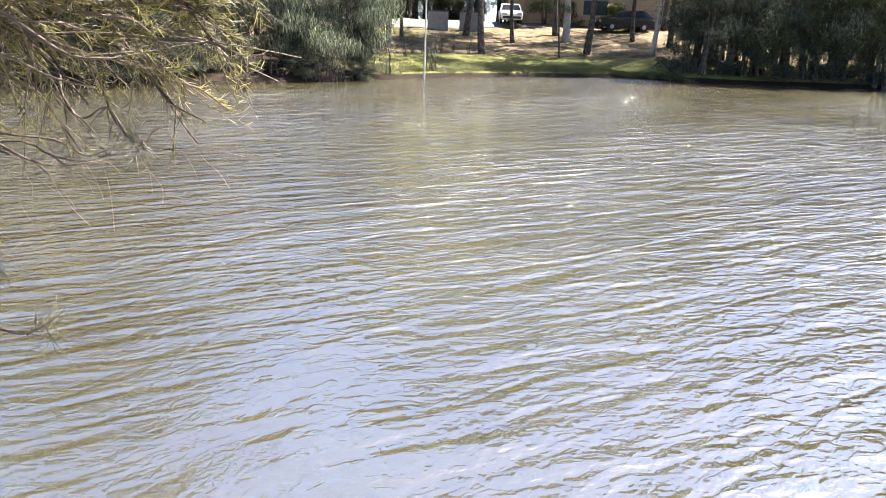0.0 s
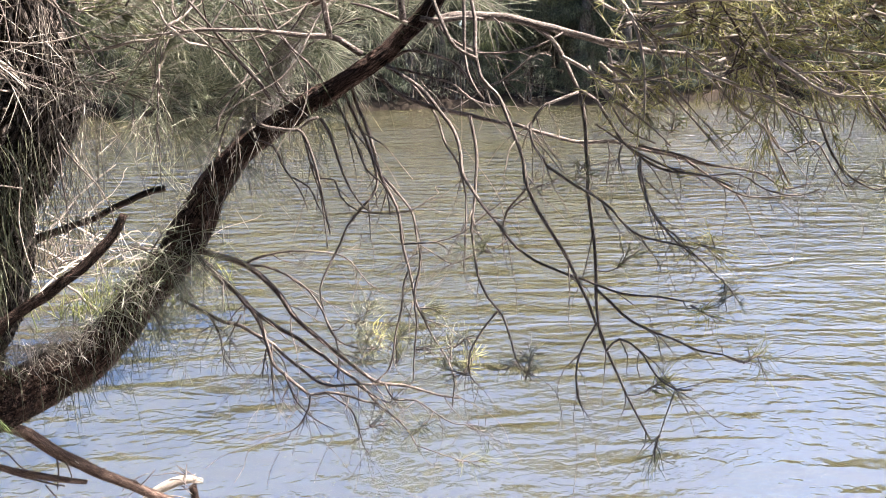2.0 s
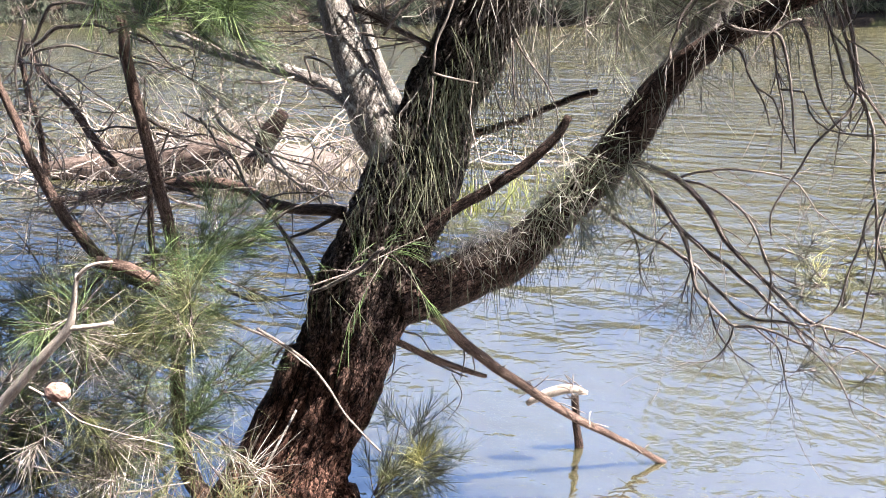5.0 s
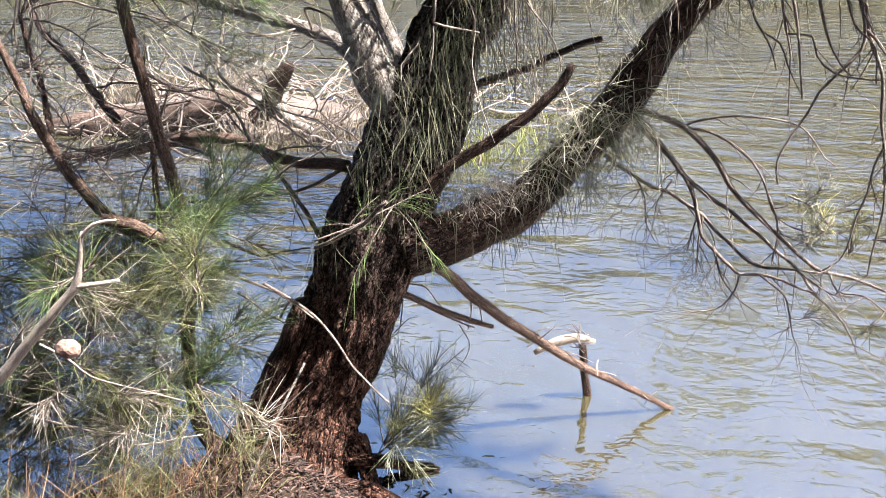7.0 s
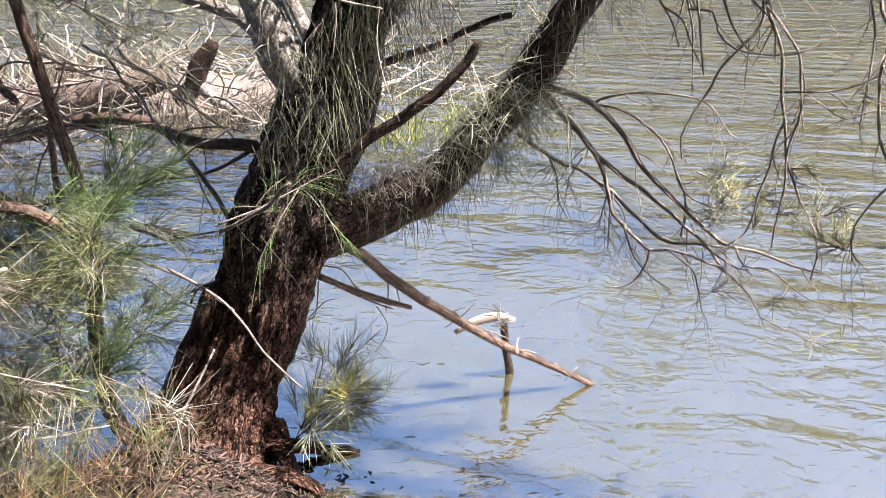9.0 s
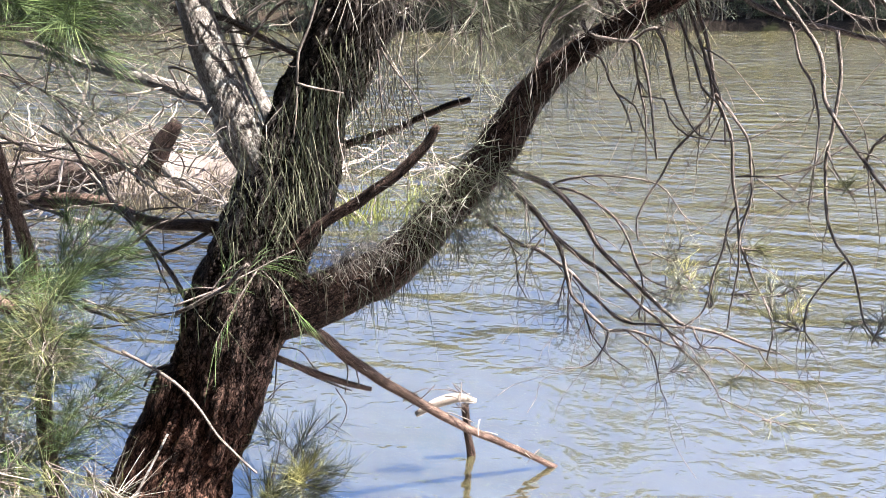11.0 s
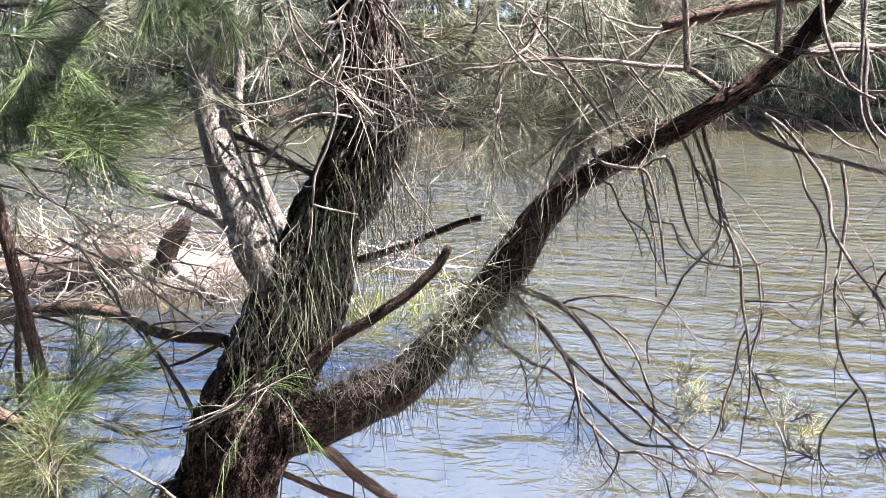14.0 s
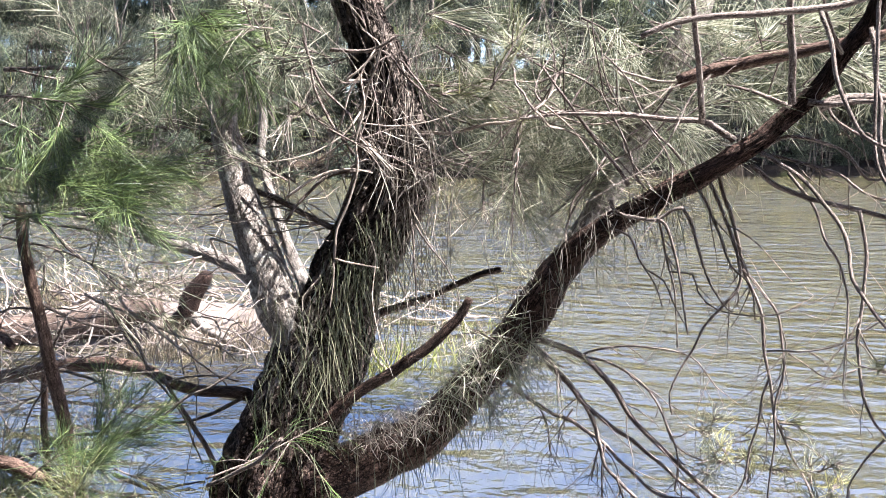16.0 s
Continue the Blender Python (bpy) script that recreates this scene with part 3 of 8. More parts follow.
limb("branch", [(-0.32, 3.75, 2.13, 0.0145), (-0.24, 3.74, 2.33, 0.013), (-0.19, 3.73, 2.47, 0.0119), (-0.15, 3.72, 2.63, 0.0107), (-0.11, 3.71, 2.79, 0.0096), (-0.09, 3.71, 2.93, 0.0086), (-0.04, 3.7, 3.02, 0.0079)], TWIG, tree, 8, 0.03, 0.04, wob=0.006)
limb("branch", [(-0.15, 3.65, 2.52, 0.0092), (-0.27, 3.63, 2.5, 0.008), (-0.38, 3.61, 2.41, 0.0067), (-0.45, 3.6, 2.32, 0.0057)], TWIG, tree, 8, 0.03, 0.04, wob=0.006)
limb("branch", [(-0.17, 3.6, 2.58, 0.0068), (-0.31, 3.6, 2.81, 0.0056), (-0.34, 3.6, 2.97, 0.0049), (-0.36, 3.6, 3.09, 0.0044)], TWIG, tree, 8, 0.03, 0.04, wob=0.006)
limb("branch", [(-0.27, 3.7, 2.27, 0.013), (-0.41, 3.74, 2.33, 0.0135), (-0.53, 3.77, 2.39, 0.014), (-0.64, 3.8, 2.43, 0.0144)], TWIG, tree, 8, 0.03, 0.04, wob=0.006)
limb("branch", [(-0.71, 3.2, 1.35, 0.0087), (-0.58, 3.13, 1.43, 0.0084), (-0.48, 3.07, 1.51, 0.0082), (-0.38, 3, 1.62, 0.008)], TWIG, tree, 8, 0.03, 0.04, wob=0.006)
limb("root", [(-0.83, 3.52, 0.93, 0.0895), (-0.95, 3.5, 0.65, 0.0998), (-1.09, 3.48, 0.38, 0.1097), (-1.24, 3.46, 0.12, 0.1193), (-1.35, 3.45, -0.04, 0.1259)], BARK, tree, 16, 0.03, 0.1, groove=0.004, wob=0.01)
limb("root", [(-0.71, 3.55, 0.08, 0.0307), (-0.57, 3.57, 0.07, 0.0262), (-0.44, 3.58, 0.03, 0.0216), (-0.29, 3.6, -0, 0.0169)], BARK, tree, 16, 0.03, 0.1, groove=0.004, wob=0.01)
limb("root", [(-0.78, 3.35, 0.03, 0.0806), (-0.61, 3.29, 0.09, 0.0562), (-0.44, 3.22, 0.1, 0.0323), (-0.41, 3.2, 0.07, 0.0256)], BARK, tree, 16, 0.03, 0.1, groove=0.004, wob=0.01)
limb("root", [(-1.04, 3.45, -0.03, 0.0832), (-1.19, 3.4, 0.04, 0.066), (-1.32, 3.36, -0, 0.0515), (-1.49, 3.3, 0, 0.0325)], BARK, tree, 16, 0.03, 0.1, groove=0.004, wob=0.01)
limb("branch", [(-2.36, 4.2, 2.15, 0.008), (-2.215, 4.13, 2.267, 0.008), (-2.07, 4.06, 2.41, 0.0082), (-1.88, 4.12, 2.4, 0.0063), (-1.7, 4.17, 2.35, 0.0045), (-1.59, 4.2, 2.33, 0.0034)], TWIG, tree, 7, 0.03, 0.05, wob=0.012)
limb("branch", [(-2.36, 4.2, 2.15, 0.01), (-2.25, 4.18, 2.214, 0.01), (-2.14, 4.16, 2.29, 0.0103), (-1.92, 4.12, 2.32, 0.0086), (-1.78, 4.09, 2.28, 0.0073), (-1.6, 4.06, 2.23, 0.0058), (-1.45, 4.03, 2.21, 0.0046), (-1.31, 4, 2.13, 0.0033)], TWIG, tree, 7, 0.03, 0.05, wob=0.012)
limb("branch", [(-2.311, 4.135, 2.027, 0.007), (-2.205, 4.017, 2.108, 0.007), (-2.1, 3.9, 2.21, 0.0068), (-1.96, 3.9, 2.24, 0.006), (-1.8, 3.9, 2.21, 0.0051), (-1.7, 3.9, 2.18, 0.0046), (-1.57, 3.9, 2.15, 0.0039), (-1.48, 3.9, 2.08, 0.0032)], TWIG, tree, 7, 0.03, 0.05, wob=0.012)
limb("branch", [(-1.389, 4.381, 2.153, 0.008), (-1.34, 4.155, 2.014, 0.008), (-1.29, 3.93, 1.91, 0.0081), (-1.16, 3.9, 1.81, 0.0069), (-0.99, 3.86, 1.69, 0.0054), (-0.83, 3.82, 1.59, 0.0041), (-0.75, 3.8, 1.5, 0.0032)], PALE, tree, 7, 0.03, 0.05, wob=0.012)
limb("branch", [(-1.445, 3.468, 2.01, 0.008), (-1.323, 3.629, 1.878, 0.008), (-1.2, 3.79, 1.78, 0.0075), (-1.1, 3.73, 1.63, 0.0063), (-0.98, 3.68, 1.5, 0.0051), (-0.85, 3.6, 1.26, 0.0032)], TWIG, tree, 7, 0.03, 0.05, wob=0.012)
limb("branch", [(-2.042, 4.166, 1.791, 0.006), (-1.951, 4.133, 1.808, 0.006), (-1.86, 4.1, 1.83, 0.0058), (-1.61, 4.1, 1.82, 0.0046), (-1.38, 4.1, 1.79, 0.0034)], TWIG, tree, 7, 0.03, 0.05, wob=0.012)
limb("branch", [(-2.267, 4.084, 1.938, 0.009), (-2.239, 3.992, 1.936, 0.009), (-2.21, 3.9, 1.96, 0.0089), (-2.19, 4.01, 1.75, 0.006), (-2.15, 4.1, 1.59, 0.0035)], TWIG, tree, 7, 0.03, 0.05, wob=0.012)
limb("branch", [(-1.44, 3.5, 1.76, 0.0072), (-1.38, 3.5, 1.86, 0.005), (-1.34, 3.5, 1.96, 0.0029)], TWIG, tree, 7, 0.03, 0.05, wob=0.012)
limb("branch", [(-1.503, 3.597, 1.65, 0.009), (-1.521, 3.699, 1.632, 0.009), (-1.54, 3.8, 1.63, 0.0091), (-1.34, 3.74, 1.58, 0.0056), (-1.2, 3.7, 1.54, 0.0032)], TWIG, tree, 7, 0.03, 0.05, wob=0.012)
limb("branch", [(-1.101, 3.922, 1.531, 0.005), (-1.04, 3.791, 1.566, 0.005), (-0.98, 3.66, 1.62, 0.005), (-0.81, 3.63, 1.65, 0.0039), (-0.68, 3.6, 1.63, 0.003)], TWIG, tree, 7, 0.03, 0.05, wob=0.012)
limb("branch", [(-1.378, 3.492, 1.445, 0.008), (-1.209, 3.496, 1.44, 0.008), (-1.04, 3.5, 1.46, 0.0085), (-0.88, 3.5, 1.59, 0.0062), (-0.72, 3.5, 1.67, 0.0042), (-0.63, 3.5, 1.74, 0.0029)], TWIG, tree, 7, 0.03, 0.05, wob=0.012)
limb("branch", [(-0.874, 4.071, 2.072, 0.006), (-0.857, 3.965, 2.129, 0.006), (-0.84, 3.86, 2.2, 0.0065), (-0.75, 3.83, 2.18, 0.0049), (-0.67, 3.8, 2.1, 0.0031)], PALE, tree, 7, 0.03, 0.05, wob=0.012)
limb("branch", [(-1.402, 3.483, 1.655, 0.005), (-1.426, 3.491, 1.646, 0.005), (-1.45, 3.5, 1.64, 0.0048), (-1.54, 3.5, 1.51, 0.0041), (-1.62, 3.5, 1.31, 0.0031)], TWIG, tree, 7, 0.03, 0.05, wob=0.012)
limb("branch", [(-1.829, 3.452, 1.582, 0.005), (-1.845, 3.576, 1.572, 0.005), (-1.86, 3.7, 1.58, 0.0052), (-1.7, 3.64, 1.4, 0.0039), (-1.75, 3.6, 1.27, 0.0032)], TWIG, tree, 7, 0.03, 0.05, wob=0.012)
limb("branch", [(-2.14, 3.9, 1.63, 0.005), (-2.075, 3.8, 1.611, 0.005), (-2.01, 3.7, 1.61, 0.0052), (-1.86, 3.63, 1.46, 0.0039), (-1.91, 3.6, 1.37, 0.0032)], TWIG, tree, 7, 0.03, 0.05, wob=0.012)
limb("branch", [(-0.943, 4.118, 2.086, 0.005), (-1.046, 3.959, 2.079, 0.005), (-1.15, 3.8, 2.1, 0.005), (-1.17, 3.8, 2.01, 0.0042), (-1.28, 3.8, 1.92, 0.0032)], PALE, tree, 7, 0.03, 0.05, wob=0.012)
limb("branch", [(-2.36, 4.2, 2.15, 0.006), (-2.245, 4.04, 2.229, 0.006), (-2.13, 3.88, 2.35, 0.0065), (-2.18, 3.84, 2.13, 0.0048), (-2.16, 3.8, 1.93, 0.0032)], TWIG, tree, 7, 0.03, 0.05, wob=0.012)
limb("branch", [(-2.36, 4.2, 2.15, 0.006), (-2.305, 4.135, 2.14, 0.006), (-2.25, 4.07, 2.14, 0.0058), (-2.06, 4.04, 2.11, 0.0048), (-1.85, 4, 1.97, 0.0033)], TWIG, tree, 7, 0.03, 0.05, wob=0.012)
limb("branch", [(-2.36, 4.2, 2.15, 0.007), (-2.305, 4.165, 2.182, 0.007), (-2.25, 4.13, 2.23, 0.0066), (-2.17, 4.08, 2.05, 0.0052), (-1.96, 4, 1.9, 0.0034)], TWIG, tree, 7, 0.03, 0.05, wob=0.012)
limb("branch", [(-1.25, 3.5, 1.13, 0.0088), (-1.05, 3.43, 1.08, 0.0067), (-0.89, 3.37, 1.03, 0.005), (-0.73, 3.3, 0.94, 0.003)], PALE, tree, 7, 0.03, 0.05, wob=0.012)
limb("branch", [(-1.28, 3.7, 1.17, 0.0105), (-1.15, 3.67, 1.13, 0.0082), (-1, 3.64, 1.14, 0.0058), (-0.84, 3.6, 1.18, 0.0032)], TWIG, tree, 7, 0.03, 0.05, wob=0.012)
limb("branch", [(-1.34, 3.6, 1.14, 0.0077), (-1.19, 3.6, 1.11, 0.0055), (-1.04, 3.6, 1.13, 0.0032)], TWIG, tree, 7, 0.03, 0.05, wob=0.012)
limb("branch", [(-0.98, 3.5, 0.88, 0.0064), (-0.93, 3.5, 0.96, 0.0048), (-0.84, 3.5, 1, 0.0032)], TWIG, tree, 7, 0.03, 0.05, wob=0.012)
limb("branch", [(-1.53, 3.3, 0.72, 0.0075), (-1.48, 3.3, 0.86, 0.0052), (-1.41, 3.3, 0.97, 0.003)], PALE, tree, 7, 0.03, 0.05, wob=0.012)
limb("branch", [(-1.61, 3.2, 1, 0.0059), (-1.56, 3.2, 1.12, 0.0044), (-1.53, 3.2, 1.24, 0.0029)], PALE, tree, 7, 0.03, 0.05, wob=0.012)
limb("branch", [(-1.78, 2.9, 1.32, 0.0053), (-1.57, 2.83, 1.35, 0.0034), (-1.48, 2.8, 1.36, 0.0026)], TWIG, tree, 7, 0.03, 0.05, wob=0.012)
limb("branch", [(-1.88, 2.9, 0.71, 0.0057), (-1.68, 2.9, 0.66, 0.0042), (-1.48, 2.9, 0.63, 0.0028)], PALE, tree, 7, 0.03, 0.05, wob=0.012)
limb("branch", [(-1.64, 3, 0.5, 0.0071), (-1.45, 3.05, 0.49, 0.0051), (-1.25, 3.1, 0.51, 0.003)], PALE, tree, 7, 0.03, 0.05, wob=0.012)
limb("branch", [(-1.56, 3.4, 1.38, 0.006), (-1.39, 3.4, 1.41, 0.0044), (-1.24, 3.4, 1.42, 0.003)], TWIG, tree, 7, 0.03, 0.05, wob=0.012)
limb("branch", [(-1.17, 3.5, 1, 0.0051), (-1.04, 3.5, 0.9, 0.004), (-0.95, 3.5, 0.84, 0.0032)], TWIG, tree, 7, 0.03, 0.05, wob=0.012)
limb("branch", [(-1.57, 3.1, 1.39, 0.0067), (-1.49, 3.15, 1.45, 0.0049), (-1.39, 3.2, 1.47, 0.0028)], TWIG, tree, 7, 0.03, 0.05, wob=0.012)
limb("branch", [(-0.079, 3.727, 2.964, 0.004), (-0.015, 3.614, 2.946, 0.004), (0.05, 3.5, 2.94, 0.0045), (0.14, 3.5, 2.8, 0.0034), (0.22, 3.5, 2.76, 0.0027)], TWIG, tree, 7, 0.03, 0.05, wob=0.012)
limb("branch", [(-0.01, 3.71, 2.66, 0.007), (0.205, 3.655, 2.672, 0.007), (0.42, 3.6, 2.71, 0.0067), (0.56, 3.56, 2.74, 0.0059), (0.73, 3.51, 2.75, 0.0048), (0.93, 3.45, 2.74, 0.0036), (1.1, 3.4, 2.73, 0.0026)], PALE, tree, 7, 0.03, 0.05, wob=0.012)
limb("branch", [(0.52, 3.2, 2.76, 0.004), (0.595, 3.36, 2.704, 0.004), (0.67, 3.52, 2.68, 0.0043), (0.79, 3.47, 2.62, 0.0036), (0.91, 3.4, 2.48, 0.0027)], PALE, tree, 7, 0.03, 0.05, wob=0.012)
limb("branch", [(0.52, 3.2, 2.76, 0.005), (0.595, 3.4, 2.816, 0.005), (0.67, 3.6, 2.91, 0.0048), (0.83, 3.6, 2.81, 0.0036), (0.94, 3.6, 2.73, 0.0028)], TWIG, tree, 7, 0.03, 0.05, wob=0.012)
limb("branch", [(0.535, 3.196, 2.761, 0.004), (0.612, 3.378, 2.739, 0.004), (0.69, 3.56, 2.75, 0.004), (0.8, 3.49, 2.64, 0.0034), (0.94, 3.4, 2.49, 0.0027)], TWIG, tree, 7, 0.03, 0.05, wob=0.012)
limb("branch", [(0.677, 3.485, 2.238, 0.005), (0.684, 3.543, 2.267, 0.005), (0.69, 3.6, 2.3, 0.0046), (0.74, 3.6, 2.41, 0.0039), (0.85, 3.6, 2.57, 0.0028)], TWIG, tree, 7, 0.03, 0.05, wob=0.012)
limb("branch", [(1.07, 3.4, 2.86, 0.004), (0.975, 3.415, 2.735, 0.004), (0.88, 3.43, 2.63, 0.0038), (0.94, 3.34, 2.51, 0.0029), (0.97, 3.3, 2.47, 0.0026)], TWIG, tree, 7, 0.03, 0.05, wob=0.012)
limb("branch", [(0.52, 3.2, 2.76, 0.004), (0.48, 3.385, 2.836, 0.004), (0.44, 3.57, 2.95, 0.0039), (0.32, 3.53, 2.85, 0.0032), (0.22, 3.5, 2.78, 0.0027)], TWIG, tree, 7, 0.03, 0.05, wob=0.012)
limb("branch", [(-0.016, 3.704, 2.514, 0.006), (-0.098, 3.602, 2.517, 0.006), (-0.18, 3.5, 2.53, 0.0055), (-0.11, 3.5, 2.57, 0.0043), (-0.02, 3.5, 2.54, 0.0027)], TWIG, tree, 7, 0.03, 0.05, wob=0.012)
limb("branch", [(-0.016, 3.704, 2.514, 0.007), (-0.078, 3.592, 2.587, 0.007), (-0.14, 3.48, 2.67, 0.0073), (-0.1, 3.45, 2.82, 0.0055), (-0.04, 3.42, 2.99, 0.0036), (-0.02, 3.4, 3.08, 0.0026)], PALE, tree, 7, 0.03, 0.05, wob=0.012)
limb("branch", [(-0.079, 3.727, 2.964, 0.004), (-0.075, 3.589, 2.939, 0.004), (-0.07, 3.45, 2.93, 0.0039), (-0.08, 3.45, 2.85, 0.0037), (-0.01, 3.45, 2.52, 0.0027)], TWIG, tree, 7, 0.03, 0.05, wob=0.012)
limb("branch", [(-0.057, 3.722, 2.901, 0.005), (-0.119, 3.611, 2.879, 0.005), (-0.18, 3.5, 2.87, 0.0054), (-0.11, 3.5, 2.94, 0.0042), (-0.03, 3.5, 3.02, 0.0027)], PALE, tree, 7, 0.03, 0.05, wob=0.012)
limb("branch", [(-0.015, 3.705, 2.555, 0.004), (0.143, 3.603, 2.548, 0.004), (0.3, 3.5, 2.56, 0.0044), (0.23, 3.5, 2.63, 0.0036), (0.2, 3.5, 2.72, 0.0027)], TWIG, tree, 7, 0.03, 0.05, wob=0.012)
limb("branch", [(1.07, 3.4, 2.86, 0.005), (0.96, 3.485, 2.88, 0.005), (0.85, 3.57, 2.93, 0.0047), (0.97, 3.54, 2.85, 0.0038), (1.12, 3.5, 2.74, 0.0027)], PALE, tree, 7, 0.03, 0.05, wob=0.012)
limb("branch", [(-1.87, 4.2, 2.95, 0.013), (-1.64, 4.15, 2.95, 0.0103), (-1.48, 4.11, 2.95, 0.0084), (-1.33, 4.08, 2.99, 0.0067), (-1.19, 4.04, 2.99, 0.0051), (-1.01, 4, 2.97, 0.0031)], TWIG, tree, 7, 0.03, 0.05, wob=0.012)
limb("branch", [(-1.28, 3.6, 2.94, 0.0044), (-1.24, 3.6, 2.85, 0.004), (-1.14, 3.6, 2.79, 0.0034), (-1.02, 3.6, 2.78, 0.0028)], TWIG, tree, 7, 0.03, 0.05, wob=0.012)
limb("branch", [(-0.81, 3.5, 3.08, 0.0053), (-0.79, 3.52, 2.95, 0.0048), (-0.74, 3.55, 2.79, 0.0041), (-0.67, 3.59, 2.6, 0.0032), (-0.63, 3.6, 2.52, 0.0028)], PALE, tree, 7, 0.03, 0.05, wob=0.012)
limb("branch", [(-1.16, 3.9, 2.68, 0.0061), (-1.01, 3.86, 2.69, 0.005), (-0.82, 3.82, 2.68, 0.0036), (-0.74, 3.8, 2.67, 0.003)], TWIG, tree, 7, 0.03, 0.05, wob=0.012)
limb("branch", [(-1.16, 3.7, 2.63, 0.0081), (-1.1, 3.7, 2.74, 0.0056), (-1.07, 3.7, 2.75, 0.0047), (-1.01, 3.7, 2.69, 0.0029)], PALE, tree, 7, 0.03, 0.05, wob=0.012)
limb("branch", [(-0.61, 3.7, 3.1, 0.0079), (-0.67, 3.7, 2.92, 0.0045), (-0.7, 3.7, 2.83, 0.0029)], TWIG, tree, 7, 0.03, 0.05, wob=0.012)
limb("branch", [(-0.92, 3.5, 3.08, 0.0053), (-0.92, 3.5, 2.91, 0.0037), (-0.9, 3.5, 2.8, 0.0027)], TWIG, tree, 7, 0.03, 0.05, wob=0.012)
limb("branch", [(-0.97, 3.8, 2.59, 0.0048), (-0.87, 3.8, 2.54, 0.004), (-0.8, 3.8, 2.53, 0.0035), (-0.73, 3.8, 2.5, 0.003)], PALE, tree, 7, 0.03, 0.05, wob=0.012)
limb("branch", [(-1.45, 3.3, 2.43, 0.0063), (-1.27, 3.26, 2.43, 0.0048), (-1, 3.2, 2.46, 0.0025)], TWIG, tree, 7, 0.03, 0.05, wob=0.012)
limb("branch", [(-1.56, 3.5, 2.35, 0.0067), (-1.41, 3.5, 2.32, 0.0051), (-1.32, 3.5, 2.22, 0.0036), (-1.26, 3.5, 2.17, 0.0028)], TWIG, tree, 7, 0.03, 0.05, wob=0.012)
limb("branch", [(-1.36, 3.7, 2.32, 0.0094), (-1.23, 3.7, 2.28, 0.0064), (-1.09, 3.7, 2.22, 0.003)], PALE, tree, 7, 0.03, 0.05, wob=0.012)
limb("branch", [(1.245, 3.26, 2.653, 0.013), (1.183, 3.264, 2.692, 0.0122), (1.121, 3.267, 2.721, 0.0114), (0.981, 3.274, 2.73, 0.0098), (0.861, 3.281, 2.743, 0.0084), (0.74, 3.287, 2.747, 0.007), (0.579, 3.295, 2.744, 0.0052), (0.478, 3.3, 2.731, 0.004)], TWIG, tree, 8, 0.03, 0.05, wob=0.005)
limb("branch", [(1.114, 3.22, 2.718, 0.012), (1.092, 3.169, 2.819, 0.0111), (1.064, 3.109, 2.929, 0.01), (1.036, 3.059, 3.017, 0.0091), (1.008, 3, 3.116, 0.008)], TWIG, tree, 8, 0.03, 0.05, wob=0.005)
limb("branch", [(0.813, 3.3, 2.432, 0.008), (0.833, 3.284, 2.389, 0.0077), (0.895, 3.262, 2.371, 0.0072), (0.972, 3.235, 2.367, 0.0067), (1.016, 3.215, 2.403, 0.0063), (1.056, 3.2, 2.415, 0.006)], TWIG, tree, 8, 0.03, 0.05, wob=0.005)
limb("branch", [(0.964, 3.2, 2.372, 0.006), (0.994, 3.196, 2.354, 0.0058), (1.027, 3.185, 2.264, 0.0051), (1.046, 3.173, 2.163, 0.0044), (1.064, 3.159, 2.041, 0.0036), (1.077, 3.15, 1.959, 0.003)], TWIG, tree, 8, 0.03, 0.05, wob=0.005)
limb("branch", [(1.073, 3.28, 2.405, 0.007), (1.104, 3.269, 2.355, 0.0065), (1.136, 3.246, 2.233, 0.0053), (1.179, 3.222, 2.112, 0.0041), (1.231, 3.206, 2.042, 0.0033), (1.258, 3.2, 2.033, 0.003)], TWIG, tree, 8, 0.03, 0.05, wob=0.005)
limb("branch", [(0.811, 3.3, 2.328, 0.005), (0.883, 3.289, 2.298, 0.0045), (0.916, 3.278, 2.226, 0.0039), (0.948, 3.27, 2.174, 0.0035), (0.981, 3.26, 2.113, 0.003), (1.003, 3.25, 2.04, 0.0025)], TWIG, tree, 8, 0.03, 0.05, wob=0.005)
limb("branch", [(0.955, 3.3, 2.169, 0.004), (1.017, 3.286, 2.129, 0.0034), (1.049, 3.271, 2.057, 0.0029), (1.081, 3.259, 1.995, 0.0023), (1.103, 3.25, 1.954, 0.002)], TWIG, tree, 8, 0.03, 0.05, wob=0.005)
limb("branch", [(0.887, 3.35, 2.48, 0.0075), (0.863, 3.346, 2.522, 0.0072), (0.795, 3.336, 2.605, 0.0064), (0.728, 3.327, 2.687, 0.0056), (0.662, 3.316, 2.778, 0.0048), (0.618, 3.31, 2.837, 0.0043), (0.554, 3.3, 2.916, 0.0035)], TWIG, tree, 8, 0.03, 0.05, wob=0.005)
limb("branch", [(0.676, 3.4, 2.355, 0.005), (0.687, 3.41, 2.408, 0.0046), (0.74, 3.427, 2.482, 0.0039), (0.815, 3.45, 2.577, 0.003)], TWIG, tree, 8, 0.03, 0.05, wob=0.005)
limb("branch", [(0.961, 3.4, 2.465, 0.005), (0.926, 3.394, 2.508, 0.0047), (0.898, 3.383, 2.593, 0.0042), (0.861, 3.373, 2.676, 0.0036), (0.813, 3.361, 2.758, 0.0031), (0.767, 3.35, 2.839, 0.0025)], TWIG, tree, 8, 0.03, 0.05, wob=0.005)
limb("branch", [(1.092, 3.35, 2.554, 0.005), (1.045, 3.343, 2.617, 0.0046), (0.977, 3.334, 2.678, 0.0042), (0.908, 3.322, 2.779, 0.0036), (0.86, 3.311, 2.878, 0.0031), (0.774, 3.3, 2.956, 0.0025)], TWIG, tree, 8, 0.03, 0.05, wob=0.005)
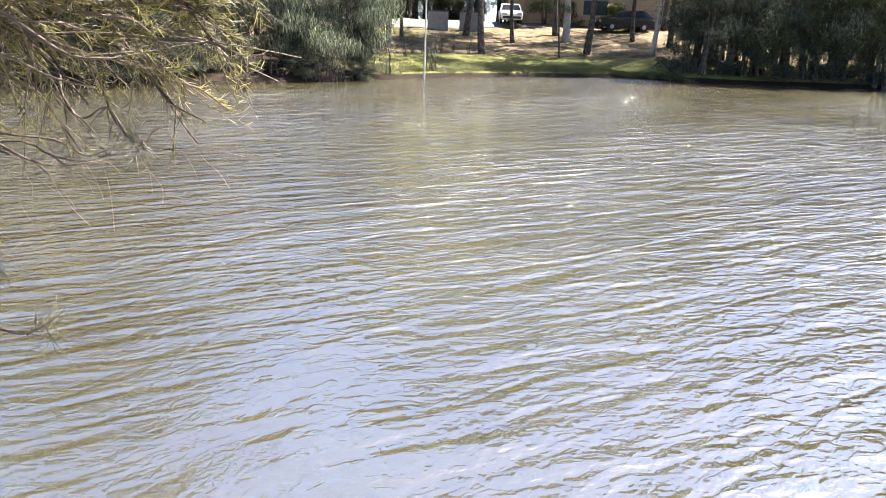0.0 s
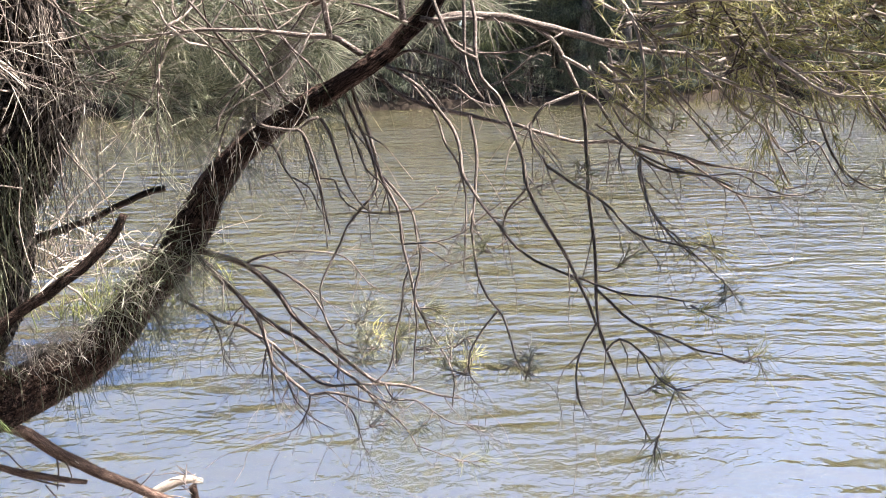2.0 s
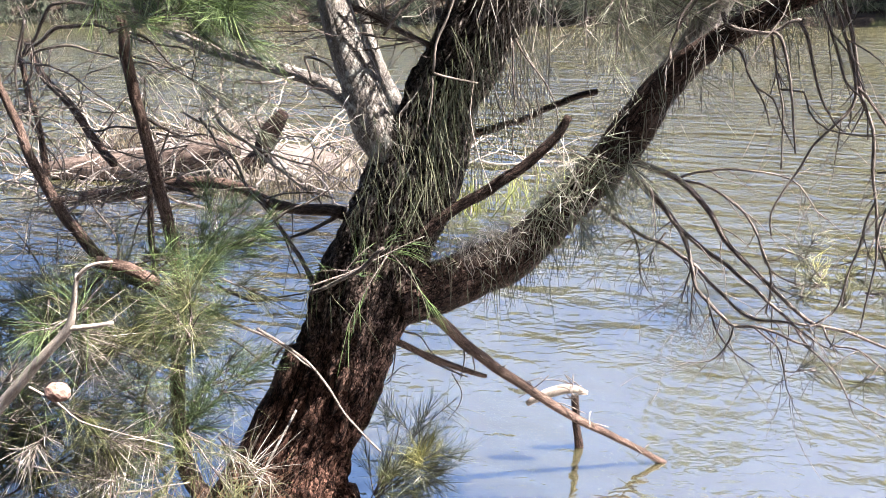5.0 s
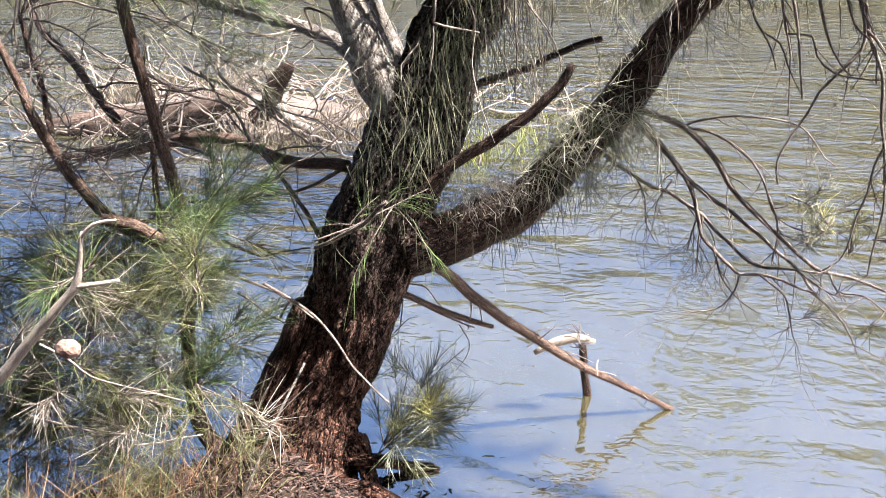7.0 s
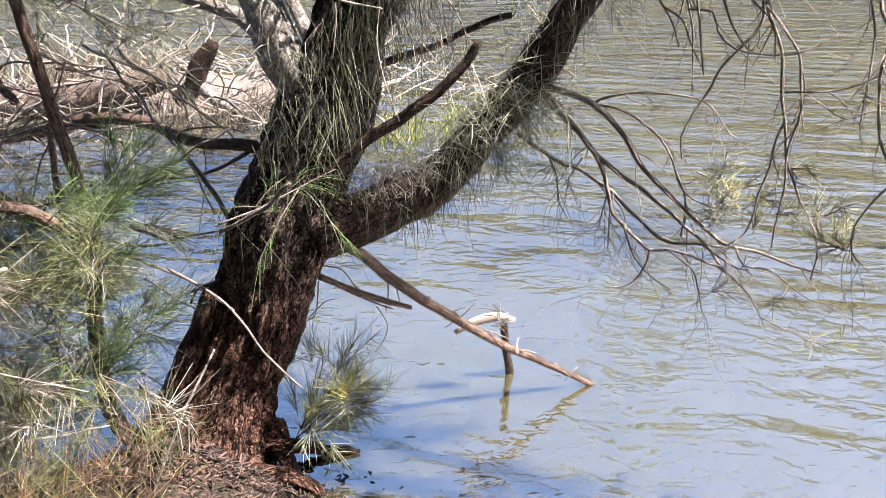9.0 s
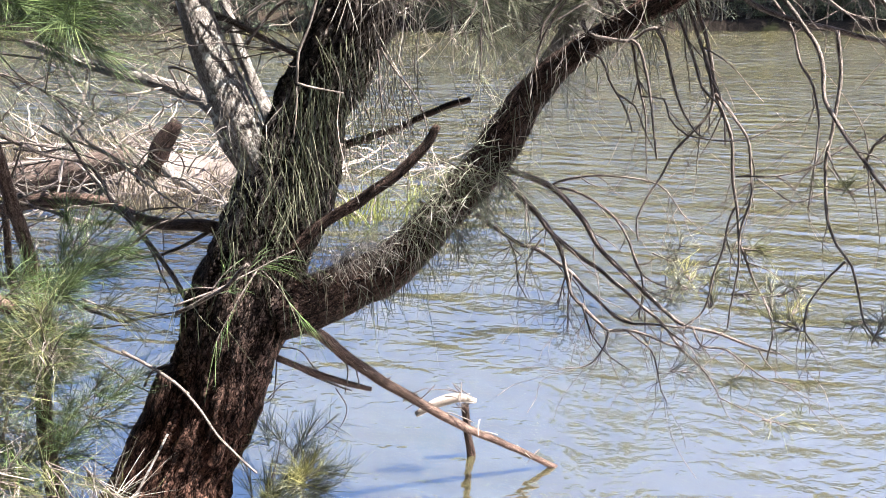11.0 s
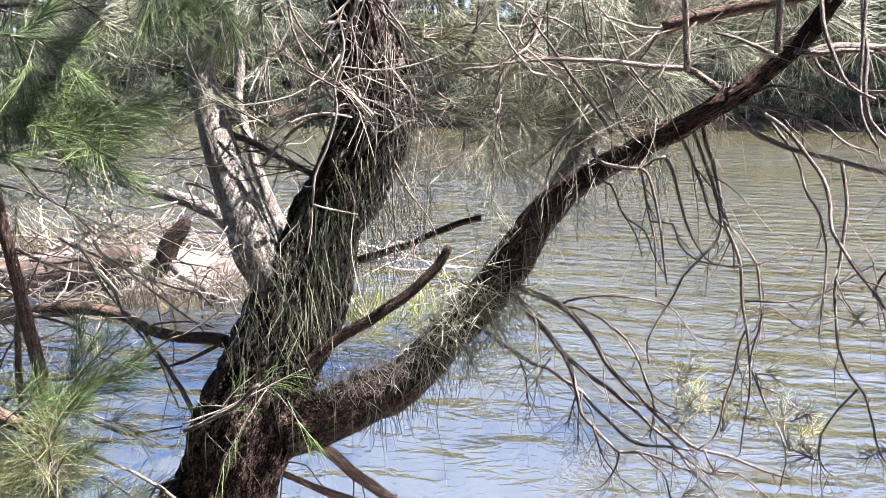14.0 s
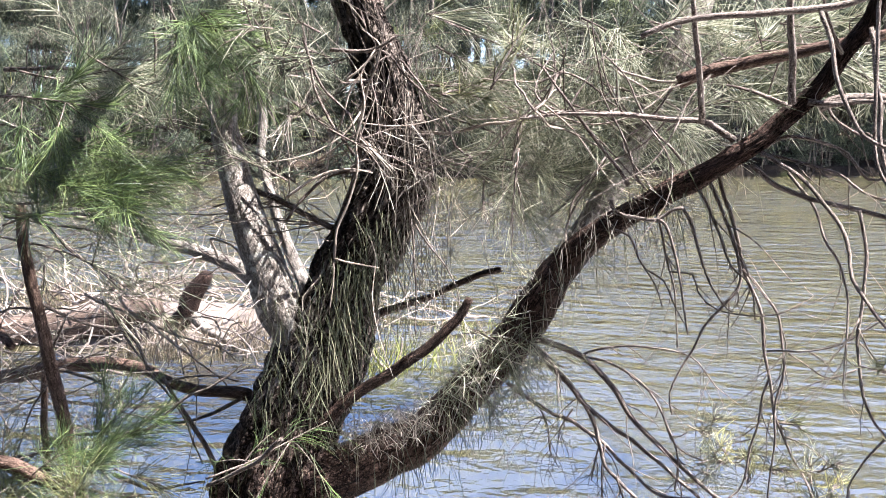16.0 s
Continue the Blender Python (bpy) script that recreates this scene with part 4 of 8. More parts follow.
limb("branch", [(1.54, 3.1, 2.947, 0.007), (1.494, 3.068, 3.01, 0.0062), (1.45, 3.034, 3.079, 0.0053), (1.419, 3, 3.147, 0.0045)], TWIG, tree, 8, 0.03, 0.05, wob=0.005)
limb("branch", [(1.457, 3.15, 2.788, 0.012), (1.522, 3.121, 2.779, 0.0108), (1.601, 3.085, 2.788, 0.0094), (1.676, 3.05, 2.784, 0.008)], TWIG, tree, 8, 0.03, 0.05, wob=0.005)
limb("branch", [(1.418, 3.2, 2.769, 0.009), (1.287, 3.231, 2.829, 0.0059), (1.203, 3.25, 2.849, 0.004)], TWIG, tree, 8, 0.03, 0.05, wob=0.005)
limb("branch", [(1.365, 3.05, 2.78, 0.013), (1.35, 3.023, 2.899, 0.0125), (1.328, 2.999, 3.006, 0.012), (1.309, 2.974, 3.109, 0.0115), (1.29, 2.95, 3.21, 0.011)], TWIG, tree, 8, 0.03, 0.05, wob=0.005)
limb("branch", [(-0.4, 3.35, 2.44, 0.006), (-0.316, 3.365, 2.498, 0.0051), (-0.232, 3.377, 2.534, 0.0044), (-0.149, 3.389, 2.544, 0.0036), (-0.076, 3.4, 2.529, 0.003)], PALE, tree, 8, 0.03, 0.05, wob=0.005)
limb("branch", [(-0.225, 3.35, 2.205, 0.0055), (-0.213, 3.356, 2.312, 0.0052), (-0.169, 3.363, 2.419, 0.0048), (-0.132, 3.371, 2.545, 0.0044), (-0.135, 3.378, 2.649, 0.0041), (-0.102, 3.386, 2.773, 0.0037), (-0.112, 3.393, 2.895, 0.0033), (-0.059, 3.4, 2.987, 0.003)], PALE, tree, 8, 0.03, 0.05, wob=0.005)
limb("branch", [(-0.225, 3.35, 2.205, 0.005), (-0.15, 3.35, 2.184, 0.0039), (-0.054, 3.35, 2.167, 0.0025)], PALE, tree, 8, 0.03, 0.05, wob=0.005)
limb("branch", [(-0.225, 3.35, 2.194, 0.004), (-0.234, 3.35, 2.095, 0.0031), (-0.252, 3.35, 1.984, 0.002)], PALE, tree, 8, 0.03, 0.05, wob=0.005)
limb("branch", [(-0.328, 3.4, 3.035, 0.006), (-0.29, 3.4, 2.915, 0.0051), (-0.25, 3.4, 2.834, 0.0045), (-0.167, 3.4, 2.752, 0.0037), (-0.127, 3.4, 2.648, 0.003)], TWIG, tree, 8, 0.03, 0.05, wob=0.005)
limb("branch", [(-0.233, 3.45, 2.989, 0.008), (-0.125, 3.43, 2.982, 0.0072), (-0.05, 3.416, 2.994, 0.0067), (0.024, 3.4, 3.037, 0.006)], TWIG, tree, 8, 0.03, 0.05, wob=0.005)
limb("branch", [(-0.058, 3.5, 2.993, 0.006), (-0.005, 3.5, 2.962, 0.0054), (0.081, 3.5, 2.858, 0.004), (0.167, 3.5, 2.795, 0.003)], TWIG, tree, 8, 0.03, 0.05, wob=0.005)
limb("branch", [(-0.123, 3.5, 2.899, 0.005), (-0.179, 3.5, 2.815, 0.0045), (-0.202, 3.5, 2.729, 0.0041), (-0.248, 3.5, 2.622, 0.0036), (-0.273, 3.5, 2.491, 0.003)], PALE, tree, 8, 0.03, 0.05, wob=0.005)
limb("branch", [(0.082, 3.45, 2.323, 0.004), (0.104, 3.444, 2.28, 0.0038), (0.192, 3.429, 2.172, 0.0032), (0.248, 3.415, 2.063, 0.0027), (0.26, 3.4, 1.93, 0.0022)], TWIG, tree, 8, 0.03, 0.05, wob=0.005)
limb("branch", [(0.071, 3.45, 2.312, 0.004), (0.078, 3.436, 2.192, 0.0035), (0.082, 3.418, 2.038, 0.0028), (0.078, 3.4, 1.883, 0.0022)], TWIG, tree, 8, 0.03, 0.05, wob=0.005)
limb("branch", [(0.835, 2.95, 2.996, 0.009), (0.915, 2.95, 3.031, 0.0094), (1.021, 2.95, 3.051, 0.0099), (1.182, 2.95, 3.064, 0.0106), (1.341, 2.95, 3.075, 0.0114), (1.465, 2.95, 3.088, 0.0119), (1.559, 2.95, 3.126, 0.0124), (1.65, 2.95, 3.207, 0.013)], TWIG, tree, 8, 0.03, 0.05, wob=0.004)
limb("branch", [(1.398, 2.95, 3.075, 0.008), (1.421, 2.912, 2.981, 0.0076), (1.428, 2.87, 2.875, 0.0072), (1.451, 2.826, 2.771, 0.0068), (1.491, 2.786, 2.686, 0.0064), (1.554, 2.75, 2.645, 0.006)], TWIG, tree, 8, 0.03, 0.05, wob=0.004)
limb("branch", [(1.555, 2.9, 3.167, 0.007), (1.547, 2.87, 3.029, 0.0066), (1.533, 2.828, 2.84, 0.006), (1.525, 2.787, 2.652, 0.0055), (1.543, 2.768, 2.567, 0.0052), (1.583, 2.75, 2.499, 0.005)], TWIG, tree, 8, 0.03, 0.05, wob=0.004)
limb("branch", [(-1.448, 3.92, 1.942, 0.007), (-1.385, 3.918, 1.902, 0.0067), (-1.283, 3.915, 1.864, 0.0063), (-1.169, 3.912, 1.811, 0.0058), (-1.042, 3.908, 1.754, 0.0052), (-0.939, 3.905, 1.72, 0.0048), (-0.836, 3.903, 1.694, 0.0044), (-0.761, 3.9, 1.628, 0.004)], PALE, tree, 8, 0.03, 0.05, wob=0.004)
limb("branch", [(-1.372, 3.92, 1.915, 0.0065), (-1.323, 3.916, 1.85, 0.0061), (-1.264, 3.911, 1.732, 0.0053), (-1.191, 3.905, 1.627, 0.0046), (-1.117, 3.9, 1.534, 0.004)], TWIG, tree, 8, 0.03, 0.05, wob=0.004)
limb("branch", [(-1.05, 3.92, 1.756, 0.005), (-0.987, 3.912, 1.824, 0.0042), (-0.907, 3.905, 1.839, 0.0035), (-0.855, 3.9, 1.825, 0.003)], PALE, tree, 8, 0.03, 0.05, wob=0.004)
limb("branch", [(-1.05, 3.92, 1.756, 0.0045), (-1.109, 3.913, 1.731, 0.0038), (-1.137, 3.906, 1.667, 0.0031), (-1.146, 3.9, 1.615, 0.0025)], PALE, tree, 8, 0.03, 0.05, wob=0.004)
limb("branch", [(-1.05, 3.92, 1.756, 0.0045), (-1.028, 3.914, 1.664, 0.0039), (-1.012, 3.907, 1.572, 0.0032), (-0.99, 3.9, 1.466, 0.0025)], PALE, tree, 8, 0.03, 0.05, wob=0.004)
limb("branch", [(-1.05, 3.92, 1.756, 0.0045), (-0.982, 3.913, 1.678, 0.0038), (-0.947, 3.905, 1.573, 0.003), (-0.944, 3.9, 1.494, 0.0025)], PALE, tree, 8, 0.03, 0.05, wob=0.004)
limb("branch", [(-1.152, 3.92, 1.915, 0.005), (-1.102, 3.91, 1.838, 0.004), (-1.044, 3.9, 1.762, 0.003)], PALE, tree, 8, 0.03, 0.05, wob=0.004)
limb("branch", [(-0.861, 3.92, 1.82, 0.004), (-0.836, 3.914, 1.758, 0.0036), (-0.869, 3.907, 1.68, 0.003), (-0.886, 3.9, 1.602, 0.0025)], PALE, tree, 8, 0.03, 0.05, wob=0.004)
limb("branch", [(-0.826, 3.92, 1.729, 0.004), (-0.781, 3.908, 1.799, 0.0031), (-0.727, 3.9, 1.814, 0.0025)], PALE, tree, 8, 0.03, 0.05, wob=0.004)
limb("branch", [(-1.586, 3.92, 1.836, 0.005), (-1.454, 3.915, 1.824, 0.0045), (-1.348, 3.911, 1.838, 0.0041), (-1.245, 3.906, 1.8, 0.0036), (-1.091, 3.9, 1.748, 0.003)], TWIG, tree, 8, 0.03, 0.05, wob=0.004)
BRANCHLETS = []
BRANCHLETS.append([(1.526, 3.22, 2.767, 0.016), (1.598, 3.205, 2.793, 0.0155), (1.702, 3.184, 2.798, 0.0149), (1.806, 3.163, 2.791, 0.0142), (1.901, 3.144, 2.77, 0.0136), (2.038, 3.117, 2.738, 0.0127), (2.164, 3.091, 2.704, 0.0119), (2.269, 3.07, 2.678, 0.0112), (2.394, 3.045, 2.654, 0.0104), (2.517, 3.02, 2.64, 0.0096), (2.615, 3, 2.635, 0.009)])
BRANCHLETS.append([(2.414, 3, 2.652, 0.009), (2.584, 2.963, 2.642, 0.0078), (2.732, 2.931, 2.65, 0.0067), (2.858, 2.905, 2.633, 0.0058), (2.988, 2.876, 2.58, 0.0049), (3.094, 2.85, 2.513, 0.004)])
BRANCHLETS.append([(2.177, 3.02, 2.701, 0.009), (2.304, 2.988, 2.686, 0.0084), (2.443, 2.953, 2.7, 0.0078), (2.559, 2.923, 2.736, 0.0072), (2.721, 2.878, 2.807, 0.0064), (2.911, 2.831, 2.85, 0.0056), (3.029, 2.8, 2.893, 0.005)])
BRANCHLETS.append([(1.903, 3.15, 2.77, 0.008), (1.973, 3.121, 2.723, 0.0078), (2.022, 3.09, 2.651, 0.0076), (2.058, 3.056, 2.558, 0.0073), (2.082, 3.033, 2.496, 0.0071), (2.089, 2.993, 2.383, 0.0068), (2.085, 2.944, 2.241, 0.0065), (2.074, 2.895, 2.1, 0.0061), (2.072, 2.845, 1.961, 0.0057), (2.067, 2.796, 1.823, 0.0053), (2.05, 2.726, 1.63, 0.0048), (2.065, 2.697, 1.553, 0.0046), (2.098, 2.659, 1.457, 0.0043), (2.131, 2.621, 1.363, 0.004), (2.174, 2.581, 1.269, 0.0037), (2.207, 2.55, 1.195, 0.0035)])
BRANCHLETS.append([(1.609, 3.05, 3.027, 0.0068), (1.614, 3.014, 2.909, 0.0067), (1.619, 2.978, 2.79, 0.0065), (1.613, 2.936, 2.653, 0.0063), (1.629, 2.909, 2.566, 0.0062), (1.677, 2.888, 2.517, 0.0062), (1.704, 2.868, 2.459, 0.0061), (1.739, 2.83, 2.343, 0.0059), (1.762, 2.805, 2.266, 0.0058), (1.765, 2.778, 2.18, 0.0057), (1.797, 2.749, 2.094, 0.0056), (1.852, 2.711, 1.989, 0.0054), (1.897, 2.68, 1.904, 0.0053), (1.941, 2.642, 1.791, 0.0052), (1.976, 2.609, 1.697, 0.005), (1.984, 2.6, 1.668, 0.005)])
BRANCHLETS.append([(2.061, 3, 2.503, 0.0055), (1.973, 2.977, 2.479, 0.0052), (1.889, 2.955, 2.451, 0.0049), (1.842, 2.936, 2.401, 0.0047), (1.829, 2.926, 2.371, 0.0046), (1.837, 2.908, 2.312, 0.0044), (1.885, 2.88, 2.232, 0.004)])
BRANCHLETS.append([(1.541, 3.2, 2.792, 0.005), (1.556, 3.191, 2.74, 0.0048), (1.617, 3.177, 2.688, 0.0045), (1.703, 3.161, 2.651, 0.0042), (1.807, 3.143, 2.658, 0.0039), (1.931, 3.12, 2.681, 0.0034), (2.03, 3.1, 2.734, 0.003)])
BRANCHLETS.append([(1.885, 2.88, 2.232, 0.005), (1.959, 2.796, 2.174, 0.0046), (2.015, 2.731, 2.135, 0.0043), (2.054, 2.677, 2.095, 0.004), (2.088, 2.613, 2.039, 0.0037), (2.125, 2.563, 2.011, 0.0035), (2.185, 2.491, 1.999, 0.0031), (2.241, 2.42, 1.992, 0.0028)])
BRANCHLETS.append([(2.075, 3.02, 2.507, 0.006), (2.129, 2.978, 2.469, 0.0057), (2.165, 2.925, 2.39, 0.0053), (2.2, 2.873, 2.313, 0.0049), (2.262, 2.814, 2.249, 0.0045), (2.323, 2.764, 2.215, 0.0042), (2.397, 2.707, 2.204, 0.0038), (2.45, 2.664, 2.201, 0.0035), (2.522, 2.6, 2.163, 0.003)])
BRANCHLETS.append([(1.312, 3.27, 2.566, 0.0085), (1.408, 3.237, 2.485, 0.0082), (1.525, 3.204, 2.44, 0.008), (1.652, 3.169, 2.41, 0.0077), (1.736, 3.146, 2.39, 0.0075), (1.841, 3.118, 2.37, 0.0072), (1.966, 3.083, 2.33, 0.0069), (2.089, 3.048, 2.301, 0.0067), (2.23, 3.009, 2.294, 0.0063), (2.351, 2.974, 2.266, 0.0061), (2.471, 2.94, 2.237, 0.0058), (2.607, 2.9, 2.199, 0.0054)])
BRANCHLETS.append([(2.31, 2.95, 2.289, 0.006), (2.458, 2.893, 2.249, 0.0052), (2.585, 2.843, 2.209, 0.0044), (2.69, 2.803, 2.194, 0.0038), (2.774, 2.77, 2.172, 0.0033), (2.857, 2.733, 2.116, 0.0028), (2.936, 2.7, 2.14, 0.0023)])
BRANCHLETS.append([(2.463, 2.9, 2.248, 0.005), (2.551, 2.869, 2.191, 0.0045), (2.685, 2.822, 2.099, 0.0037), (2.796, 2.789, 2.075, 0.0032), (2.927, 2.75, 2.086, 0.0025)])
BRANCHLETS.append([(1.337, 3.24, 2.611, 0.007), (1.397, 3.206, 2.569, 0.0068), (1.466, 3.165, 2.518, 0.0066), (1.522, 3.117, 2.437, 0.0063), (1.569, 3.076, 2.366, 0.0061), (1.581, 3.033, 2.275, 0.0058), (1.584, 2.994, 2.196, 0.0056), (1.618, 2.952, 2.118, 0.0054), (1.671, 2.904, 2.041, 0.0051), (1.706, 2.874, 1.994, 0.0049), (1.749, 2.833, 1.929, 0.0047), (1.81, 2.792, 1.885, 0.0045), (1.897, 2.739, 1.845, 0.0042), (1.965, 2.698, 1.824, 0.0039), (2.032, 2.656, 1.793, 0.0037), (2.112, 2.606, 1.776, 0.0034), (2.205, 2.548, 1.772, 0.0031), (2.28, 2.5, 1.766, 0.0028)])
BRANCHLETS.append([(1.647, 3.12, 2.412, 0.006), (1.666, 3.089, 2.288, 0.0057), (1.656, 3.058, 2.162, 0.0053), (1.638, 3.032, 2.057, 0.005), (1.624, 3.011, 1.974, 0.0048), (1.626, 2.985, 1.869, 0.0045), (1.637, 2.964, 1.785, 0.0043), (1.672, 2.941, 1.701, 0.004), (1.725, 2.921, 1.638, 0.0038), (1.745, 2.899, 1.554, 0.0035), (1.775, 2.872, 1.448, 0.0032), (1.828, 2.85, 1.375, 0.003)])
BRANCHLETS.append([(1.743, 2.98, 1.968, 0.0045), (1.753, 2.95, 2.051, 0.0039), (1.792, 2.921, 2.11, 0.0034), (1.817, 2.9, 2.156, 0.003)])
BRANCHLETS.append([(1.173, 3.3, 2.509, 0.006), (1.195, 3.294, 2.455, 0.0058), (1.223, 3.286, 2.388, 0.0056), (1.264, 3.275, 2.289, 0.0052), (1.288, 3.263, 2.177, 0.0049), (1.282, 3.256, 2.109, 0.0047), (1.219, 3.246, 2.031, 0.0044), (1.162, 3.237, 1.965, 0.0041), (1.127, 3.229, 1.898, 0.0039), (1.07, 3.217, 1.797, 0.0035), (1.035, 3.208, 1.717, 0.0032), (1.046, 3.2, 1.636, 0.003)])
BRANCHLETS.append([(1.206, 3.3, 2.542, 0.007), (1.23, 3.296, 2.443, 0.0067), (1.266, 3.293, 2.354, 0.0064), (1.292, 3.289, 2.241, 0.0061), (1.317, 3.285, 2.149, 0.0058), (1.366, 3.282, 2.056, 0.0055), (1.392, 3.279, 1.963, 0.0053), (1.407, 3.275, 1.844, 0.005), (1.429, 3.271, 1.748, 0.0047), (1.449, 3.267, 1.626, 0.0044), (1.489, 3.264, 1.526, 0.0041), (1.541, 3.26, 1.425, 0.0038), (1.594, 3.257, 1.323, 0.0035), (1.623, 3.253, 1.219, 0.0033), (1.614, 3.25, 1.117, 0.003)])
BRANCHLETS.append([(1.301, 3.27, 2.175, 0.005), (1.372, 3.264, 2.095, 0.0047), (1.432, 3.259, 2.013, 0.0045), (1.458, 3.254, 1.92, 0.0043), (1.473, 3.248, 1.802, 0.004), (1.441, 3.24, 1.659, 0.0037), (1.445, 3.232, 1.514, 0.0033), (1.432, 3.225, 1.368, 0.003), (1.427, 3.22, 1.268, 0.0028)])
BRANCHLETS.append([(1.419, 3.26, 1.751, 0.004), (1.395, 3.251, 1.682, 0.0039), (1.384, 3.24, 1.588, 0.0037), (1.349, 3.226, 1.471, 0.0034), (1.325, 3.212, 1.352, 0.0032), (1.253, 3.2, 1.285, 0.003)])
BRANCHLETS.append([(0.979, 3.36, 2.427, 0.005), (0.997, 3.357, 2.371, 0.0047), (1.025, 3.352, 2.28, 0.0042), (1.049, 3.346, 2.166, 0.0036), (1.073, 3.341, 2.073, 0.0031), (1.085, 3.335, 1.956, 0.0025), (1.091, 3.33, 1.861, 0.002)])
BRANCHLETS.append([(1.042, 3.3, 2.162, 0.0032), (1.119, 3.279, 2.153, 0.003), (1.14, 3.259, 2.088, 0.0029), (1.206, 3.236, 2.034, 0.0027), (1.314, 3.205, 2.015, 0.0024), (1.421, 3.174, 2.031, 0.0022), (1.492, 3.15, 2.08, 0.002)])
BRANCHLETS.append([(1.387, 3.2, 1.883, 0.0032), (1.51, 3.141, 1.899, 0.0028), (1.606, 3.089, 1.944, 0.0025), (1.678, 3.042, 2.01, 0.0023), (1.737, 3, 2.073, 0.002)])
BRANCHLETS.append([(1.648, 3.05, 1.858, 0.003), (1.567, 3.089, 1.815, 0.0026), (1.485, 3.13, 1.863, 0.0022), (1.444, 3.15, 1.887, 0.002)])
BRANCHLETS.append([(1.713, 2.95, 1.64, 0.004), (1.643, 2.93, 1.569, 0.0035), (1.584, 2.909, 1.488, 0.0029), (1.583, 2.891, 1.403, 0.0025), (1.615, 2.88, 1.36, 0.0022)])
BRANCHLETS.append([(1.983, 2.6, 1.679, 0.004), (1.924, 2.573, 1.608, 0.0035), (1.882, 2.547, 1.537, 0.003), (1.876, 2.518, 1.446, 0.0025), (1.889, 2.5, 1.39, 0.0022)])
BRANCHLETS.append([(1.96, 2.58, 1.82, 0.005), (2.013, 2.534, 1.763, 0.0046), (2.058, 2.494, 1.715, 0.0043), (2.133, 2.442, 1.682, 0.0038), (2.205, 2.389, 1.65, 0.0034), (2.262, 2.348, 1.625, 0.003), (2.329, 2.3, 1.623, 0.0026)])
BRANCHLETS.append([(2.002, 2.55, 1.583, 0.004), (2.033, 2.509, 1.64, 0.0038), (2.086, 2.452, 1.609, 0.0035), (2.115, 2.382, 1.537, 0.0031), (2.162, 2.322, 1.503, 0.0027), (2.204, 2.28, 1.511, 0.0025)])
BRANCHLETS.append([(2.212, 2.75, 2.27, 0.004), (2.195, 2.688, 2.2, 0.0037), (2.18, 2.609, 2.117, 0.0033), (2.187, 2.539, 2.055, 0.003), (2.217, 2.484, 2.029, 0.0027), (2.238, 2.42, 1.988, 0.0024)])
BRANCHLETS.append([(2.175, 2.95, 2.307, 0.003), (2.182, 2.942, 2.24, 0.0026), (2.163, 2.93, 2.146, 0.002)])
BRANCHLETS.append([(1.357, 3.28, 2.62, 0.006), (1.439, 3.255, 2.664, 0.0056), (1.544, 3.226, 2.648, 0.0051), (1.629, 3.2, 2.603, 0.0047), (1.692, 3.171, 2.518, 0.0042), (1.753, 3.154, 2.53, 0.0039), (1.83, 3.128, 2.574, 0.0035), (1.904, 3.1, 2.639, 0.003)])
BRANCHLETS.append([(1.347, 3.28, 2.598, 0.0055), (1.459, 3.233, 2.579, 0.0048), (1.581, 3.179, 2.539, 0.0041), (1.66, 3.136, 2.478, 0.0035), (1.738, 3.1, 2.448, 0.003)])
BRANCHLETS.append([(1.116, 3.3, 2.498, 0.005), (1.171, 3.281, 2.411, 0.0045), (1.204, 3.262, 2.313, 0.0041), (1.248, 3.241, 2.203, 0.0035), (1.315, 3.222, 2.126, 0.0031), (1.337, 3.2, 2.004, 0.0025)])
BRANCHLETS.append([(1.452, 3.28, 2.533, 0.005), (1.536, 3.234, 2.404, 0.0045), (1.576, 3.194, 2.274, 0.0041), (1.618, 3.171, 2.21, 0.0038), (1.635, 3.126, 2.06, 0.0033), (1.616, 3.076, 1.89, 0.0028), (1.601, 3.05, 1.806, 0.0025)])
BRANCHLETS.append([(3.009, 3, 2.837, 0.006), (3.049, 2.935, 2.768, 0.0054), (3.051, 2.853, 2.655, 0.0047), (3.073, 2.764, 2.546, 0.0039), (3.134, 2.666, 2.462, 0.0031), (3.183, 2.6, 2.422, 0.0025)])
BRANCHLETS.append([(2.85, 2.9, 2.476, 0.005), (2.82, 2.821, 2.346, 0.0045), (2.86, 2.756, 2.261, 0.0041), (2.932, 2.686, 2.312, 0.0037), (2.967, 2.621, 2.229, 0.0033), (3.001, 2.555, 2.149, 0.0028), (3.022, 2.5, 2.222, 0.0025)])
BRANCHLETS.append([(2.793, 2.8, 2.636, 0.006), (2.882, 2.716, 2.57, 0.0053), (2.877, 2.611, 2.415, 0.0045), (2.879, 2.519, 2.287, 0.0038), (2.916, 2.447, 2.204, 0.0033), (2.982, 2.382, 2.165, 0.0028), (3.01, 2.35, 2.191, 0.0025)])
BRANCHLETS.append([(2.903, 2.75, 2.591, 0.005), (3, 2.637, 2.527, 0.0044), (3.063, 2.519, 2.419, 0.0037), (3.081, 2.421, 2.315, 0.0032), (3.108, 2.3, 2.194, 0.0025)])
BRANCHLETS.append([(2.094, 2.9, 2.385, 0.004), (2.176, 2.856, 2.319, 0.0038), (2.259, 2.814, 2.263, 0.0036), (2.43, 2.739, 2.196, 0.0032), (2.602, 2.669, 2.198, 0.0028), (2.687, 2.627, 2.141, 0.0026), (2.797, 2.583, 2.119, 0.0024), (2.87, 2.55, 2.149, 0.0022)])
BRANCHLETS.append([(2.205, 2.75, 2.24, 0.004), (2.2, 2.68, 2.138, 0.0035), (2.236, 2.593, 2.027, 0.0029), (2.282, 2.535, 1.968, 0.0024), (2.315, 2.5, 1.939, 0.0022)])
